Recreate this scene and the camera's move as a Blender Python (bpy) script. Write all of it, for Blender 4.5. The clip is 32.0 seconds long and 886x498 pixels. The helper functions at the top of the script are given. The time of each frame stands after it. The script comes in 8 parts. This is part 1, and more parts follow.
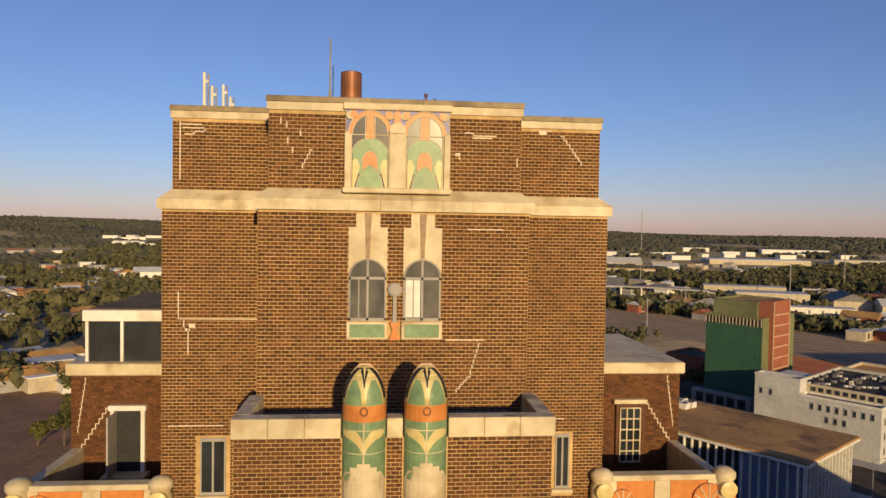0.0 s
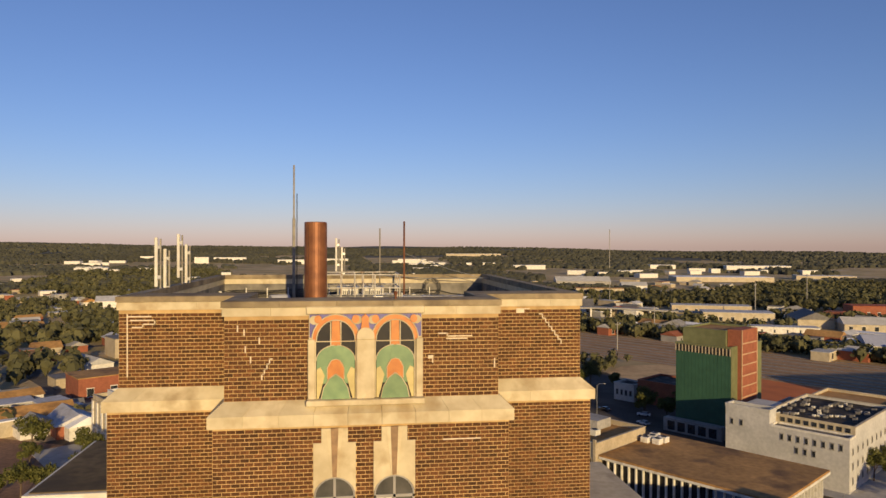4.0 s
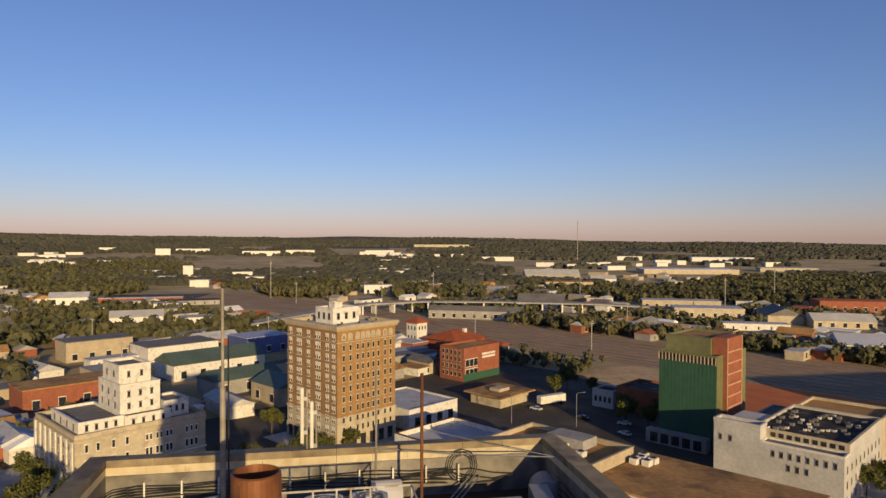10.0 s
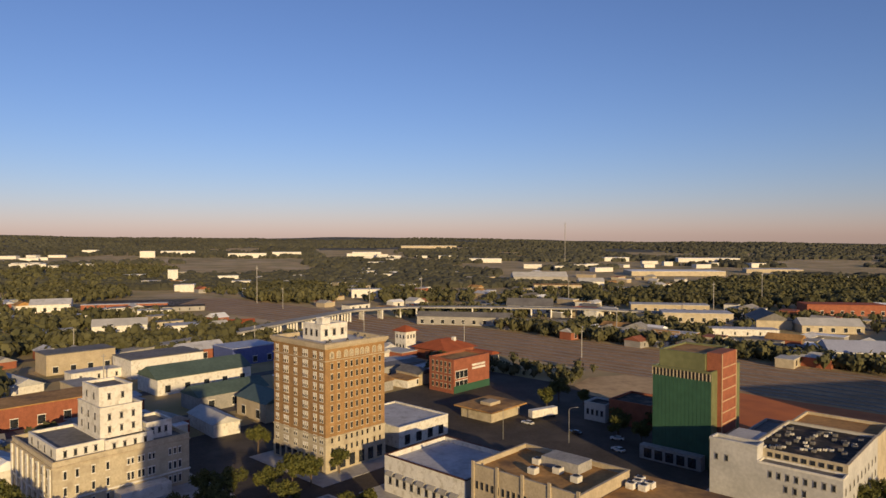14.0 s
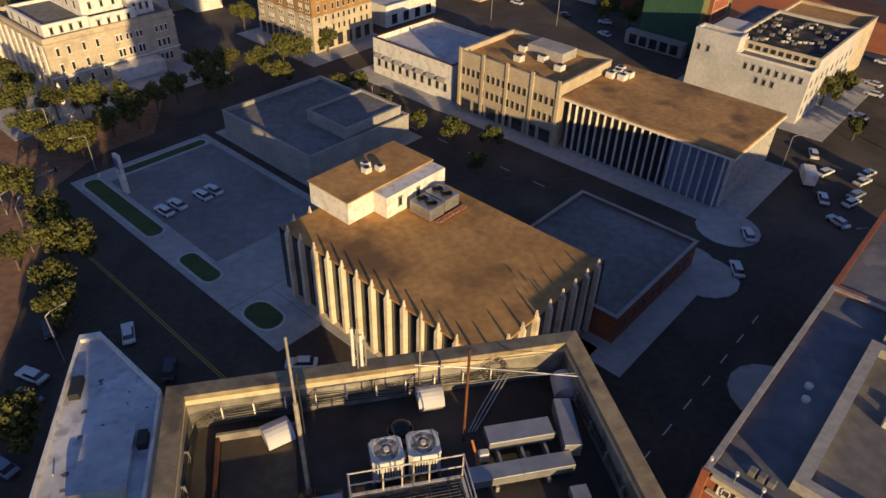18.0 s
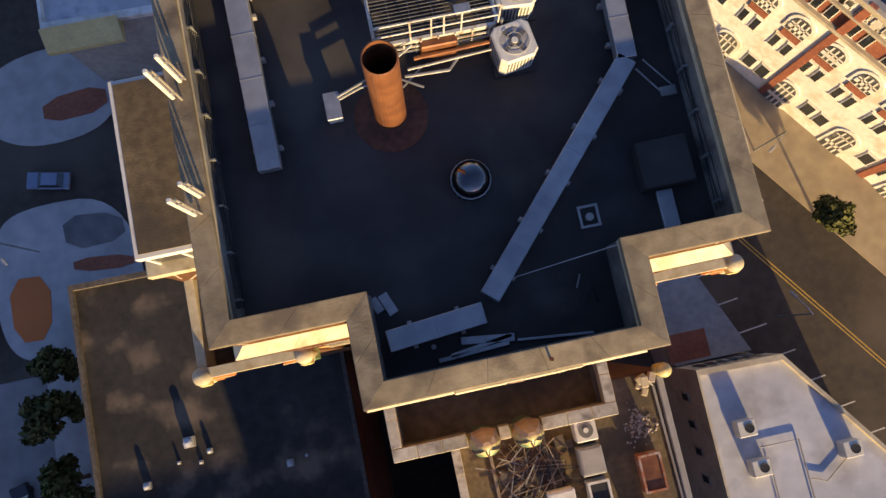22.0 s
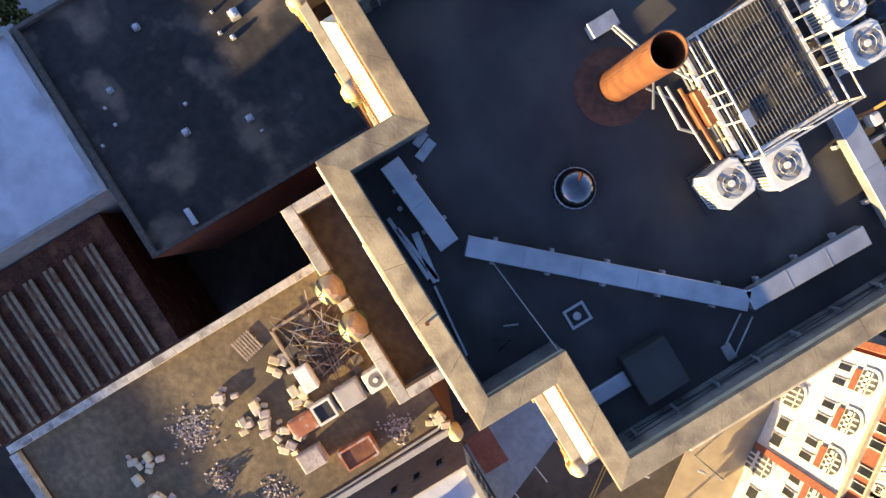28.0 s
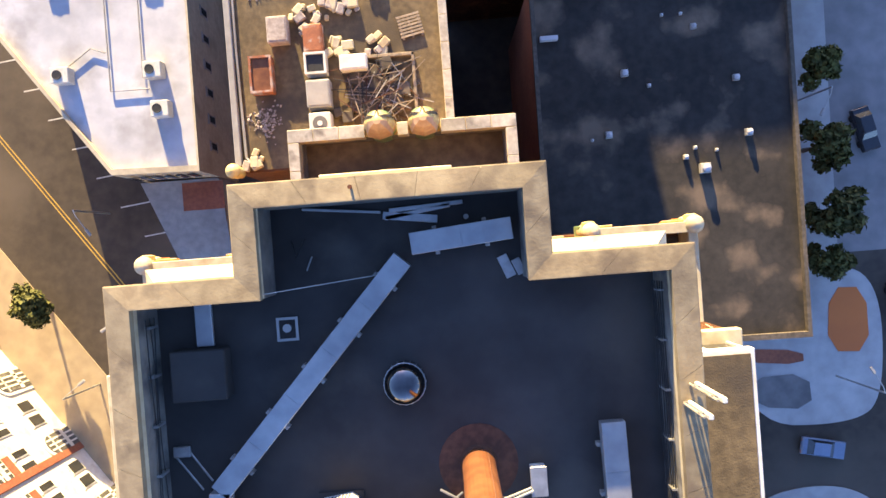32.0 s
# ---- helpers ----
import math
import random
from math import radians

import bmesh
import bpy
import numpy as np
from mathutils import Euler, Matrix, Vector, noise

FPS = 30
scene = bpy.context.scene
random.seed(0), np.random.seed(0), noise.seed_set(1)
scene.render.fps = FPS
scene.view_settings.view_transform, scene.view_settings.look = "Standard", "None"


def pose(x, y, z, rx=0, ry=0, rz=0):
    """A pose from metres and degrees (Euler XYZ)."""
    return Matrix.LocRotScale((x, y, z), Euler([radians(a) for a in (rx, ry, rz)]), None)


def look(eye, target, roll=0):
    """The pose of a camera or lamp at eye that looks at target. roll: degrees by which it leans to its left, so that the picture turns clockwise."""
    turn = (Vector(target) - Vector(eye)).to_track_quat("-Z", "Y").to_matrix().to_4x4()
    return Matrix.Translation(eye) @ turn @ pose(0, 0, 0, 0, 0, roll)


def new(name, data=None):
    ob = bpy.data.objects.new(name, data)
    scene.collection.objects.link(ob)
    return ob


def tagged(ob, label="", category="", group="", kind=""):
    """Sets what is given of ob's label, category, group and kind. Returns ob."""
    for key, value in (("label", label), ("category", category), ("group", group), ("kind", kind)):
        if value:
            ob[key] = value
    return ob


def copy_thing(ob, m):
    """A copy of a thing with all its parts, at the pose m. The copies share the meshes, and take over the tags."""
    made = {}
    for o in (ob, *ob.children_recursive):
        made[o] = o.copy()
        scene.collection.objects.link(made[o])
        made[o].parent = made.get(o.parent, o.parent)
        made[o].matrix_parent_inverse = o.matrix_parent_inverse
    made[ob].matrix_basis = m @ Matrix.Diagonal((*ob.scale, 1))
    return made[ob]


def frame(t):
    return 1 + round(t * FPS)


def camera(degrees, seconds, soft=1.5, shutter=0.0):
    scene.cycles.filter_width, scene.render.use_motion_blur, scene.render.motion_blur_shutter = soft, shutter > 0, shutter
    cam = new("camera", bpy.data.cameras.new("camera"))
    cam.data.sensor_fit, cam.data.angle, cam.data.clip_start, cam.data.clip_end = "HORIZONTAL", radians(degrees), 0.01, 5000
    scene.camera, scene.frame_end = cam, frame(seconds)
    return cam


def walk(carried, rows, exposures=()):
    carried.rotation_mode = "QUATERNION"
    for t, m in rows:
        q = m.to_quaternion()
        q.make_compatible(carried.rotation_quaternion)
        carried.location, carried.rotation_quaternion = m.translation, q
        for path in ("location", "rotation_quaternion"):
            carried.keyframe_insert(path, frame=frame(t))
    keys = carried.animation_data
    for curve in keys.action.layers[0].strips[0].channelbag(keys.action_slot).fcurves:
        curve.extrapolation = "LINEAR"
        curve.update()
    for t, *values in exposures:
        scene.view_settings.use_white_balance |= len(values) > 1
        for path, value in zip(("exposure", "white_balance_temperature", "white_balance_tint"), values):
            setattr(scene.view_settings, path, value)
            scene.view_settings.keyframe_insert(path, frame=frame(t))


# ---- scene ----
cam = camera(66.37, 32.0)
PATH = [
    (0.0, -0.281, -19.785, 54.242, 88.18, -0.92, -5.19),
    (0.5, -0.266, -19.467, 55.227, 88.05, -1.30, -5.17),
    (1.0, -0.239, -19.343, 56.148, 88.52, -1.62, -5.34),
    (1.5, -0.206, -19.351, 57.018, 89.28, -1.72, -5.65),
    (2.0, -0.177, -19.289, 58.059, 89.34, -2.20, -5.67),
    (2.5, -0.205, -19.196, 58.587, 89.59, -1.70, -6.01),
    (3.0, -0.185, -19.017, 58.861, 89.53, -1.24, -6.47),
    (3.5, -0.215, -18.804, 58.865, 89.78, -0.62, -7.11),
    (5.5, -0.271, -16.334, 59.526, 89.74, 0.05, -9.06),
    (6.0, -0.284, -15.405, 59.948, 89.29, -0.35, -9.13),
    (6.5, -0.300, -14.308, 60.074, 89.60, 0.13, -9.24),
    (7.0, -0.358, -13.386, 60.360, 89.26, -0.38, -9.28),
    (7.5, -0.395, -12.437, 60.732, 89.52, -0.33, -9.41),
    (8.0, -0.365, -11.350, 61.530, 89.41, 0.01, -9.55),
    (8.5, -0.317, -10.478, 62.407, 89.16, -0.29, -9.57),
    (9.0, -0.332, -8.671, 62.912, 89.01, -0.18, -9.92),
    (9.5, -0.400, -7.068, 63.164, 88.95, -0.10, -10.29),
    (10.0, -0.500, -5.843, 63.288, 88.92, -0.18, -10.50),
    (10.5, -0.658, -4.670, 63.428, 88.93, -0.17, -10.74),
    (11.0, -0.792, -3.543, 63.501, 88.92, -0.19, -10.96),
    (11.5, -0.934, -2.969, 63.838, 88.92, -0.18, -11.16),
    (12.0, -1.162, -2.189, 64.235, 88.94, -0.15, -11.39),
    (12.5, -1.378, -1.796, 65.116, 89.07, -0.13, -11.48),
    (13.0, -1.131, -1.647, 65.964, 89.24, -0.24, -11.49),
    (13.5, -0.885, -1.499, 66.811, 89.45, -0.08, -11.54),
    (15.5, 0.102, -0.906, 70.202, 79.83, -0.53, -11.92),
    (16.0, -0.094, -0.147, 70.965, 74.26, -0.66, -12.13),
    (16.5, -0.525, -0.169, 71.455, 68.89, -0.83, -12.30),
    (17.0, -1.262, -0.994, 71.864, 63.69, -1.07, -12.42),
    (17.5, -1.736, -1.635, 72.488, 58.45, -1.39, -12.44),
    (18.0, -1.738, -1.710, 72.554, 53.38, -1.56, -12.42),
    (18.5, -1.683, -1.599, 72.420, 48.32, -1.41, -12.33),
    (19.0, -1.686, -1.467, 72.200, 43.18, -1.40, -12.22),
    (19.5, -1.585, -1.409, 72.127, 37.76, -1.23, -12.08),
    (20.0, -1.650, -1.479, 72.121, 32.35, -1.32, -12.23),
    (20.5, -1.635, -1.505, 72.227, 26.65, -1.20, -12.19),
    (21.0, -1.495, -1.090, 72.351, 19.69, -0.71, -12.24),
    (21.5, -1.408, -0.676, 72.383, 12.66, -0.60, -12.10),
    (22.0, -1.457, -0.771, 72.263, 7.52, -0.57, -12.00),
    (22.5, -1.453, -0.882, 72.256, 2.54, -0.37, -11.86),
    (23.0, -1.407, -0.949, 72.222, -0.64, -0.13, -11.63),
    (23.5, -1.393, -0.994, 72.160, -1.61, 0.02, -11.37),
    (24.0, -1.331, -1.012, 72.124, -1.46, -0.08, -10.00),
    (24.5, -1.266, -1.032, 72.155, -1.21, -0.65, -6.85),
    (25.0, -1.235, -1.052, 72.171, -1.14, -1.66, -1.67),
    (25.5, -1.177, -0.968, 72.095, -1.41, -2.60, 4.78),
    (27.5, -0.982, -0.581, 71.766, -2.90, -2.09, 45.09),
    (28.0, -1.219, -0.775, 71.955, -2.71, -2.45, 58.91),
    (28.5, -1.146, -0.851, 71.838, -2.50, -2.08, 75.34),
    (29.0, -1.059, -0.890, 71.841, -2.50, -1.78, 92.61),
    (29.5, -1.053, -0.898, 71.822, -2.43, -1.62, 109.88),
    (30.0, -0.993, -0.770, 71.822, -2.00, -1.38, 127.52),
    (30.5, -1.062, -0.662, 71.875, -1.40, -1.08, 144.64),
    (31.0, -0.972, -0.551, 71.888, -0.09, -1.40, 161.06),
    (31.5, -0.897, -0.533, 71.839, -0.07, -1.29, 171.43),
    (32.0, -1.095, -0.440, 71.818, -0.74, 0.40, 175.63),
]
EXPOSURES = [(0.0, 0.0, 6500, 10), (13.5, 0.0, 6500, 10), (15.5, 0.05, 6550, 10), (17.0, 0.22, 6650, 11), (19.0, 0.6, 6850, 12), (21.0, 0.95, 6750, 11), (23.0, 1.2, 6700, 11), (25.0, 1.65, 6600, 9), (27.5, 2.1, 6450, 6), (30.0, 2.4, 6400, 5), (32.0, 2.45, 6500, 7)]
walk(cam, [(t, pose(x, y, z, rx, ry, rz)) for t, x, y, z, rx, ry, rz in PATH], EXPOSURES)

# ---- world, sun, sky ----
world = bpy.data.worlds.new("world")
scene.world = world
world.use_nodes = True
WN = world.node_tree
sky = WN.nodes.new("ShaderNodeTexSky")
sky.sky_type, sky.sun_disc = "NISHITA", False
SUN = Vector((0.17, -0.985, 0.186)).normalized()
sky.sun_elevation = math.asin(SUN.z)
sky.sun_rotation = math.atan2(SUN.x, SUN.y)
sky.altitude, sky.air_density, sky.dust_density, sky.ozone_density = 100, 1.0, 0.3, 6.0
bg = WN.nodes["Background"]
bg.inputs[1].default_value = 0.138
haze = WN.nodes.new("ShaderNodeMix")
haze.data_type, haze.blend_type = "RGBA", "MULTIPLY"
haze.inputs[0].default_value = 1.0
haze.inputs[7].default_value = (1.66, 0.97, 0.91, 1)
WN.links.new(sky.outputs[0], haze.inputs[6])
WN.links.new(haze.outputs[2], bg.inputs[0])
sun = new("sun", bpy.data.lights.new("sun", "SUN"))
sun.data.energy, sun.data.angle, sun.data.color = 5.0, radians(0.5), (1, 0.735, 0.37)
sun.matrix_world = look(SUN * 10, (0, 0, 0))

# ---- materials ----
def mk(name, c1, c2=None, scale=2.0, rough=0.8, bump=0.0, metal=0.0, big=0.15, stain=None, stain_scale=0.5, island=0.0, obj=0.0, bump_scale=None, spec=0.35, relief=0.02):
    """A surface of two colours mixed by fine grain, varied at a large scale, with optional stains and piece-to-piece change."""
    m = bpy.data.materials.new(name)
    m.use_nodes = True
    n, l = m.node_tree.nodes, m.node_tree.links
    b = n["Principled BSDF"]
    b.inputs["Roughness"].default_value = rough
    b.inputs["Metallic"].default_value = metal
    b.inputs["Specular IOR Level"].default_value = spec
    c2 = c2 or tuple(v * 0.75 for v in c1)
    pos = n.new("ShaderNodeNewGeometry")

    def noise_at(sc, detail=4.0):
        t = n.new("ShaderNodeTexNoise")
        t.inputs["Scale"].default_value, t.inputs["Detail"].default_value = sc, detail
        l.new(pos.outputs["Position"], t.inputs["Vector"])
        return t.outputs["Fac"]

    def mix(fac, a, bcol, kind="MIX"):
        x = n.new("ShaderNodeMix")
        x.data_type, x.blend_type = "RGBA", kind
        for sock, val in ((x.inputs[0], fac), (x.inputs[6], a), (x.inputs[7], bcol)):
            if isinstance(val, (float, int)):
                sock.default_value = val
            elif isinstance(val, tuple):
                sock.default_value = (*val[:3], 1)
            else:
                l.new(val, sock)
        return x.outputs[2]

    def ramp(fac, lo, hi):
        r = n.new("ShaderNodeMapRange")
        r.inputs[1].default_value, r.inputs[2].default_value = lo, hi
        l.new(fac, r.inputs[0])
        return r.outputs[0]

    col = mix(ramp(noise_at(scale), 0.35, 0.65), c1, c2)
    if island:
        col = mix(island, col, mix(pos.outputs["Random Per Island"], (0.25, 0.22, 0.2), (1.25, 1.1, 1.0)), "MULTIPLY")
    if obj:
        oi = n.new("ShaderNodeObjectInfo")
        col = mix(obj, col, mix(oi.outputs["Random"], (0.3, 0.28, 0.26), (1.3, 1.2, 1.1)), "MULTIPLY")
    if big:
        col = mix(big, col, mix(ramp(noise_at(scale * 0.13, 3.0), 0.3, 0.7), (0.35, 0.33, 0.3), (1.3, 1.28, 1.25)), "MULTIPLY")
    if stain:
        col = mix(ramp(noise_at(stain_scale, 6.0), 0.52, 0.68), col, stain)
    l.new(col, b.inputs["Base Color"])
    if bump:
        bn = n.new("ShaderNodeBump")
        bn.inputs["Strength"].default_value, bn.inputs["Distance"].default_value = bump, relief
        l.new(noise_at(bump_scale or scale * 6, 5.0), bn.inputs["Height"])
        l.new(bn.outputs[0], b.inputs["Normal"])
    return m

MORTAR = mk("mortar", (0.56, 0.385, 0.175), (0.42, 0.28, 0.125), 3, 0.95, 0.3, big=0.4)
BRICK = mk("brick", (0.165, 0.072, 0.025), (0.085, 0.038, 0.015), 18, 0.85, 0.3, big=0.3, island=0.65)
BRICKP = mk("brick_piece", (0.165, 0.072, 0.025), (0.085, 0.038, 0.015), 18, 0.85, 0.3, big=0.3, obj=0.55)
REPOINT = mk("repointed_mortar", (0.72, 0.62, 0.46), (0.62, 0.52, 0.38), 9, 0.9)
CREAM = mk("cream_terracotta", (0.62, 0.54, 0.36), (0.52, 0.44, 0.28), 3, 0.55, 0.15, big=0.35, stain=(0.38, 0.29, 0.16), stain_scale=1.3, obj=0.12)
COPTOP = mk("weathered_coping", (0.33, 0.27, 0.165), (0.23, 0.18, 0.11), 2.5, 0.8, 0.3, big=0.45, stain=(0.13, 0.1, 0.065), stain_scale=1.1, obj=0.15)
ROOFDECK = mk("roof_membrane", (0.066, 0.06, 0.055), (0.045, 0.041, 0.038), 0.9, 0.85, 0.3, big=0.6, stain=(0.085, 0.075, 0.062), stain_scale=0.35, spec=0.2)
# sun on the ribs put into a tan colour, over real rust stains
RIBLIT = mk("sunlit_rib_strip", (0.42, 0.31, 0.17), (0.3, 0.2, 0.11), 2, 0.5, 0.2, metal=0.3, big=0.4, stain=(0.2, 0.09, 0.04), stain_scale=0.8)
PARAIN = mk("parapet_inner_render", (0.27, 0.25, 0.21), (0.15, 0.14, 0.12), 1.8, 0.85, 0.3, big=0.6, stain=(0.085, 0.078, 0.07), stain_scale=1.3)
GREENT = mk("green_terracotta", (0.19, 0.29, 0.15), (0.14, 0.225, 0.12), 5, 0.4, 0.1, big=0.35)
GREEND = mk("deep_green_terracotta", (0.16, 0.26, 0.14), (0.12, 0.2, 0.11), 5, 0.4, 0.1)
ORANGET = mk("orange_terracotta", (0.56, 0.22, 0.055), (0.47, 0.17, 0.045), 5, 0.4, 0.1, big=0.3)
YELLOWT = mk("yellow_terracotta", (0.6, 0.5, 0.22), (0.52, 0.42, 0.18), 5, 0.4, 0.1, big=0.25)
BLUET = mk("blue_terracotta", (0.13, 0.12, 0.34), (0.1, 0.09, 0.26), 5, 0.4, 0.1, big=0.3)
DARKGL = mk("dark_glazed_terracotta", (0.022, 0.022, 0.025), (0.035, 0.033, 0.03), 3, 0.25)
GLASS = mk("window_glass", (0.035, 0.04, 0.045), (0.02, 0.022, 0.025), 1.2, 0.08, spec=0.9)
STEEL = mk("galvanised_steel", (0.46, 0.46, 0.45), (0.34, 0.34, 0.33), 4, 0.42, 0.1, metal=0.7, big=0.3)
DUCT = mk("duct_sheet_metal", (0.42, 0.42, 0.41), (0.33, 0.33, 0.33), 2, 0.4, 0.05, metal=0.55, big=0.3)
ACW = mk("beige_unit_paint", (0.66, 0.63, 0.54), (0.58, 0.55, 0.47), 6, 0.5, big=0.2)
BLACK = mk("black_plastic", (0.018, 0.018, 0.018), (0.03, 0.03, 0.03), 6, 0.6)
RUST = mk("rusty_stack_steel", (0.25, 0.105, 0.045), (0.17, 0.066, 0.03), 3, 0.5, 0.1, metal=0.35, big=0.3, stain=(0.13, 0.05, 0.026), stain_scale=1.2)
RUSTD = mk("dark_rust", (0.13, 0.055, 0.03), (0.08, 0.035, 0.02), 6, 0.8, 0.3, big=0.4)
CHROME = mk("polished_turbine_metal", (0.17, 0.16, 0.155), (0.12, 0.11, 0.11), 5, 0.12, metal=1.0)
GRATE = mk("dull_grating_steel", (0.2, 0.19, 0.175), (0.13, 0.125, 0.115), 6, 0.6, 0.1, metal=0.4, big=0.3)
RAILP = mk("pale_rail_paint", (0.6, 0.57, 0.5), (0.45, 0.42, 0.36), 6, 0.5, 0.1, big=0.3, stain=(0.3, 0.2, 0.12), stain_scale=4.0)
WHITE = mk("white_paint", (0.74, 0.71, 0.64), (0.66, 0.63, 0.56), 3, 0.6, big=0.2, stain=(0.5, 0.46, 0.38), stain_scale=0.8)
WHITEF = mk("cream_white_facade", (0.84, 0.8, 0.7), (0.76, 0.71, 0.6), 2, 0.6, big=0.15, stain=(0.62, 0.55, 0.42), stain_scale=0.5)
CONC = mk("concrete", (0.36, 0.34, 0.31), (0.28, 0.27, 0.25), 1.5, 0.9, 0.25, big=0.3)
WALK = mk("sidewalk_concrete", (0.44, 0.425, 0.4), (0.36, 0.345, 0.325), 0.6, 0.9, 0.2, big=0.3)
ASPHALT = mk("asphalt", (0.078, 0.062, 0.047), (0.056, 0.045, 0.035), 0.9, 0.9, 0.2, big=0.4, stain=(0.1, 0.08, 0.06), stain_scale=0.06)
ROADFAR = mk("worn_grey_asphalt", (0.15, 0.13, 0.11), (0.11, 0.095, 0.08), 0.5, 0.9, 0.2, big=0.4)
# lit copy of the asphalt: low warm sun put into a reddish colour
LITROAD = mk("sunlit_worn_road", (0.29, 0.165, 0.095), (0.2, 0.115, 0.068), 0.8, 0.9, 0.3, big=0.4)
PAINTW = mk("road_paint_white", (0.6, 0.58, 0.53), (0.45, 0.43, 0.4), 3, 0.8)
PAINTY = mk("road_paint_yellow", (0.55, 0.36, 0.07), (0.42, 0.28, 0.06), 3, 0.8)
GRASS = mk("lawn", (0.07, 0.10, 0.03), (0.05, 0.075, 0.025), 2, 0.95, 0.5, big=0.4)
GRAVEL = mk("gravel_roof", (0.18, 0.135, 0.075), (0.115, 0.086, 0.05), 3, 0.95, 0.5, big=0.5, stain=(0.075, 0.058, 0.04), stain_scale=0.35)
TANROOF = mk("tan_gravel_roof", (0.49, 0.275, 0.095), (0.36, 0.2, 0.07), 0.8, 0.95, 0.3, big=0.45, stain=(0.17, 0.095, 0.045), stain_scale=0.12)
PALEGREY = mk("pale_grey_render", (0.52, 0.51, 0.48), (0.44, 0.43, 0.41), 1.2, 0.85, 0.15, big=0.25)
WHITEROOF = mk("pale_membrane_roof", (0.55, 0.55, 0.56), (0.47, 0.47, 0.49), 0.8, 0.8, 0.15, big=0.3, stain=(0.34, 0.33, 0.33), stain_scale=0.3)
DARKROOF = mk("dark_tar_roof", (0.042, 0.036, 0.03), (0.026, 0.023, 0.02), 1.2, 0.9, 0.3, big=0.5, stain=(0.15, 0.11, 0.075), stain_scale=0.3)
RIBRUST = mk("rusted_ribbed_sheet", (0.17, 0.065, 0.03), (0.075, 0.03, 0.017), 4, 0.8, 0.3, big=0.5, stain=(0.22, 0.1, 0.045), stain_scale=0.8)
COPING = mk("weathered_coping", (0.12, 0.098, 0.075), (0.07, 0.058, 0.045), 3, 0.85, 0.3, big=0.4)
GREYROOF = mk("grey_roof", (0.2, 0.19, 0.18), (0.14, 0.135, 0.13), 0.7, 0.9, 0.2, big=0.4)
WOOD = mk("scrap_timber", (0.36, 0.3, 0.22), (0.24, 0.2, 0.15), 7, 0.9, 0.2, obj=0.3, island=0.4)
RUBBLE = mk("rubble", (0.5, 0.46, 0.41), (0.34, 0.3, 0.27), 6, 0.95, 0.4, island=0.6)
REDBOX = mk("red_painted_metal", (0.36, 0.13, 0.06), (0.25, 0.09, 0.045), 4, 0.7, big=0.3, stain=(0.42, 0.34, 0.28), stain_scale=2.0)
REDBRICK = mk("red_brick", (0.33, 0.115, 0.06), (0.25, 0.085, 0.05), 3, 0.88, 0.3, big=0.3)
HOTELB = mk("brown_brick", (0.36, 0.215, 0.09), (0.28, 0.165, 0.07), 3, 0.88, 0.3, big=0.3)
STONE = mk("pale_limestone", (0.52, 0.45, 0.32), (0.44, 0.375, 0.265), 2, 0.8, 0.2, big=0.25, stain=(0.36, 0.3, 0.21), stain_scale=0.4)
FINSTONE = mk("pale_precast_fin", (0.66, 0.57, 0.43), (0.57, 0.49, 0.36), 2, 0.75, 0.2, big=0.25, stain=(0.4, 0.33, 0.24), stain_scale=0.4)
BUFF = mk("buff_stone", (0.48, 0.4, 0.28), (0.4, 0.33, 0.22), 2, 0.8, 0.2, big=0.25)
GREENP = mk("green_metal_panel", (0.042, 0.11, 0.066), (0.036, 0.094, 0.057), 0.5, 0.5, big=0.2)
OLIVEP = mk("olive_metal_panel", (0.19, 0.2, 0.095), (0.15, 0.16, 0.075), 0.5, 0.55, big=0.3)
GREENROOF = mk("green_metal_roof", (0.1, 0.14, 0.11), (0.075, 0.11, 0.085), 0.7, 0.5, big=0.3)
TILE = mk("red_tile_roof", (0.4, 0.1, 0.03), (0.3, 0.075, 0.025), 2, 0.8, 0.3, big=0.3)
SLEEP = mk("oily_sleepers", (0.33, 0.21, 0.115), (0.25, 0.155, 0.085), 0.3, 0.95, 0.2, big=0.4)
PALEDIRT = mk("pale_tan_dirt", (0.6, 0.42, 0.22), (0.5, 0.34, 0.17), 0.3, 0.95, 0.3, big=0.3, stain=(0.36, 0.24, 0.12), stain_scale=0.1)
TRACK = mk("rail_ballast", (0.44, 0.275, 0.145), (0.32, 0.2, 0.105), 0.4, 0.95, 1.0, big=0.4, bump_scale=1.5, relief=0.2)
CLAY = mk("bare_red_clay", (0.62, 0.185, 0.05), (0.52, 0.15, 0.045), 0.12, 0.95, 0.3, big=0.2)
CARPAINT = mk("car_paint", (0.6, 0.6, 0.6), (0.58, 0.58, 0.58), 3, 0.25, spec=0.6)
CARBLUE = mk("blue_car_paint", (0.2, 0.25, 0.34), (0.18, 0.23, 0.32), 3, 0.25, spec=0.6)
CARDARK = mk("dark_car_paint", (0.03, 0.03, 0.035), (0.025, 0.025, 0.03), 3, 0.25, spec=0.6)
CARRED = mk("red_car_paint", (0.3, 0.03, 0.03), (0.27, 0.03, 0.03), 3, 0.25, spec=0.6)
RUBBER = mk("tyre_rubber", (0.02, 0.02, 0.02), (0.03, 0.03, 0.03), 8, 0.9)
BARK = mk("bark", (0.14, 0.10, 0.07), (0.09, 0.065, 0.045), 8, 0.95, 0.5)
LEAF = mk("foliage", (0.13, 0.135, 0.03), (0.07, 0.085, 0.02), 0.9, 0.8, big=0.3, island=0.5, obj=0.25)
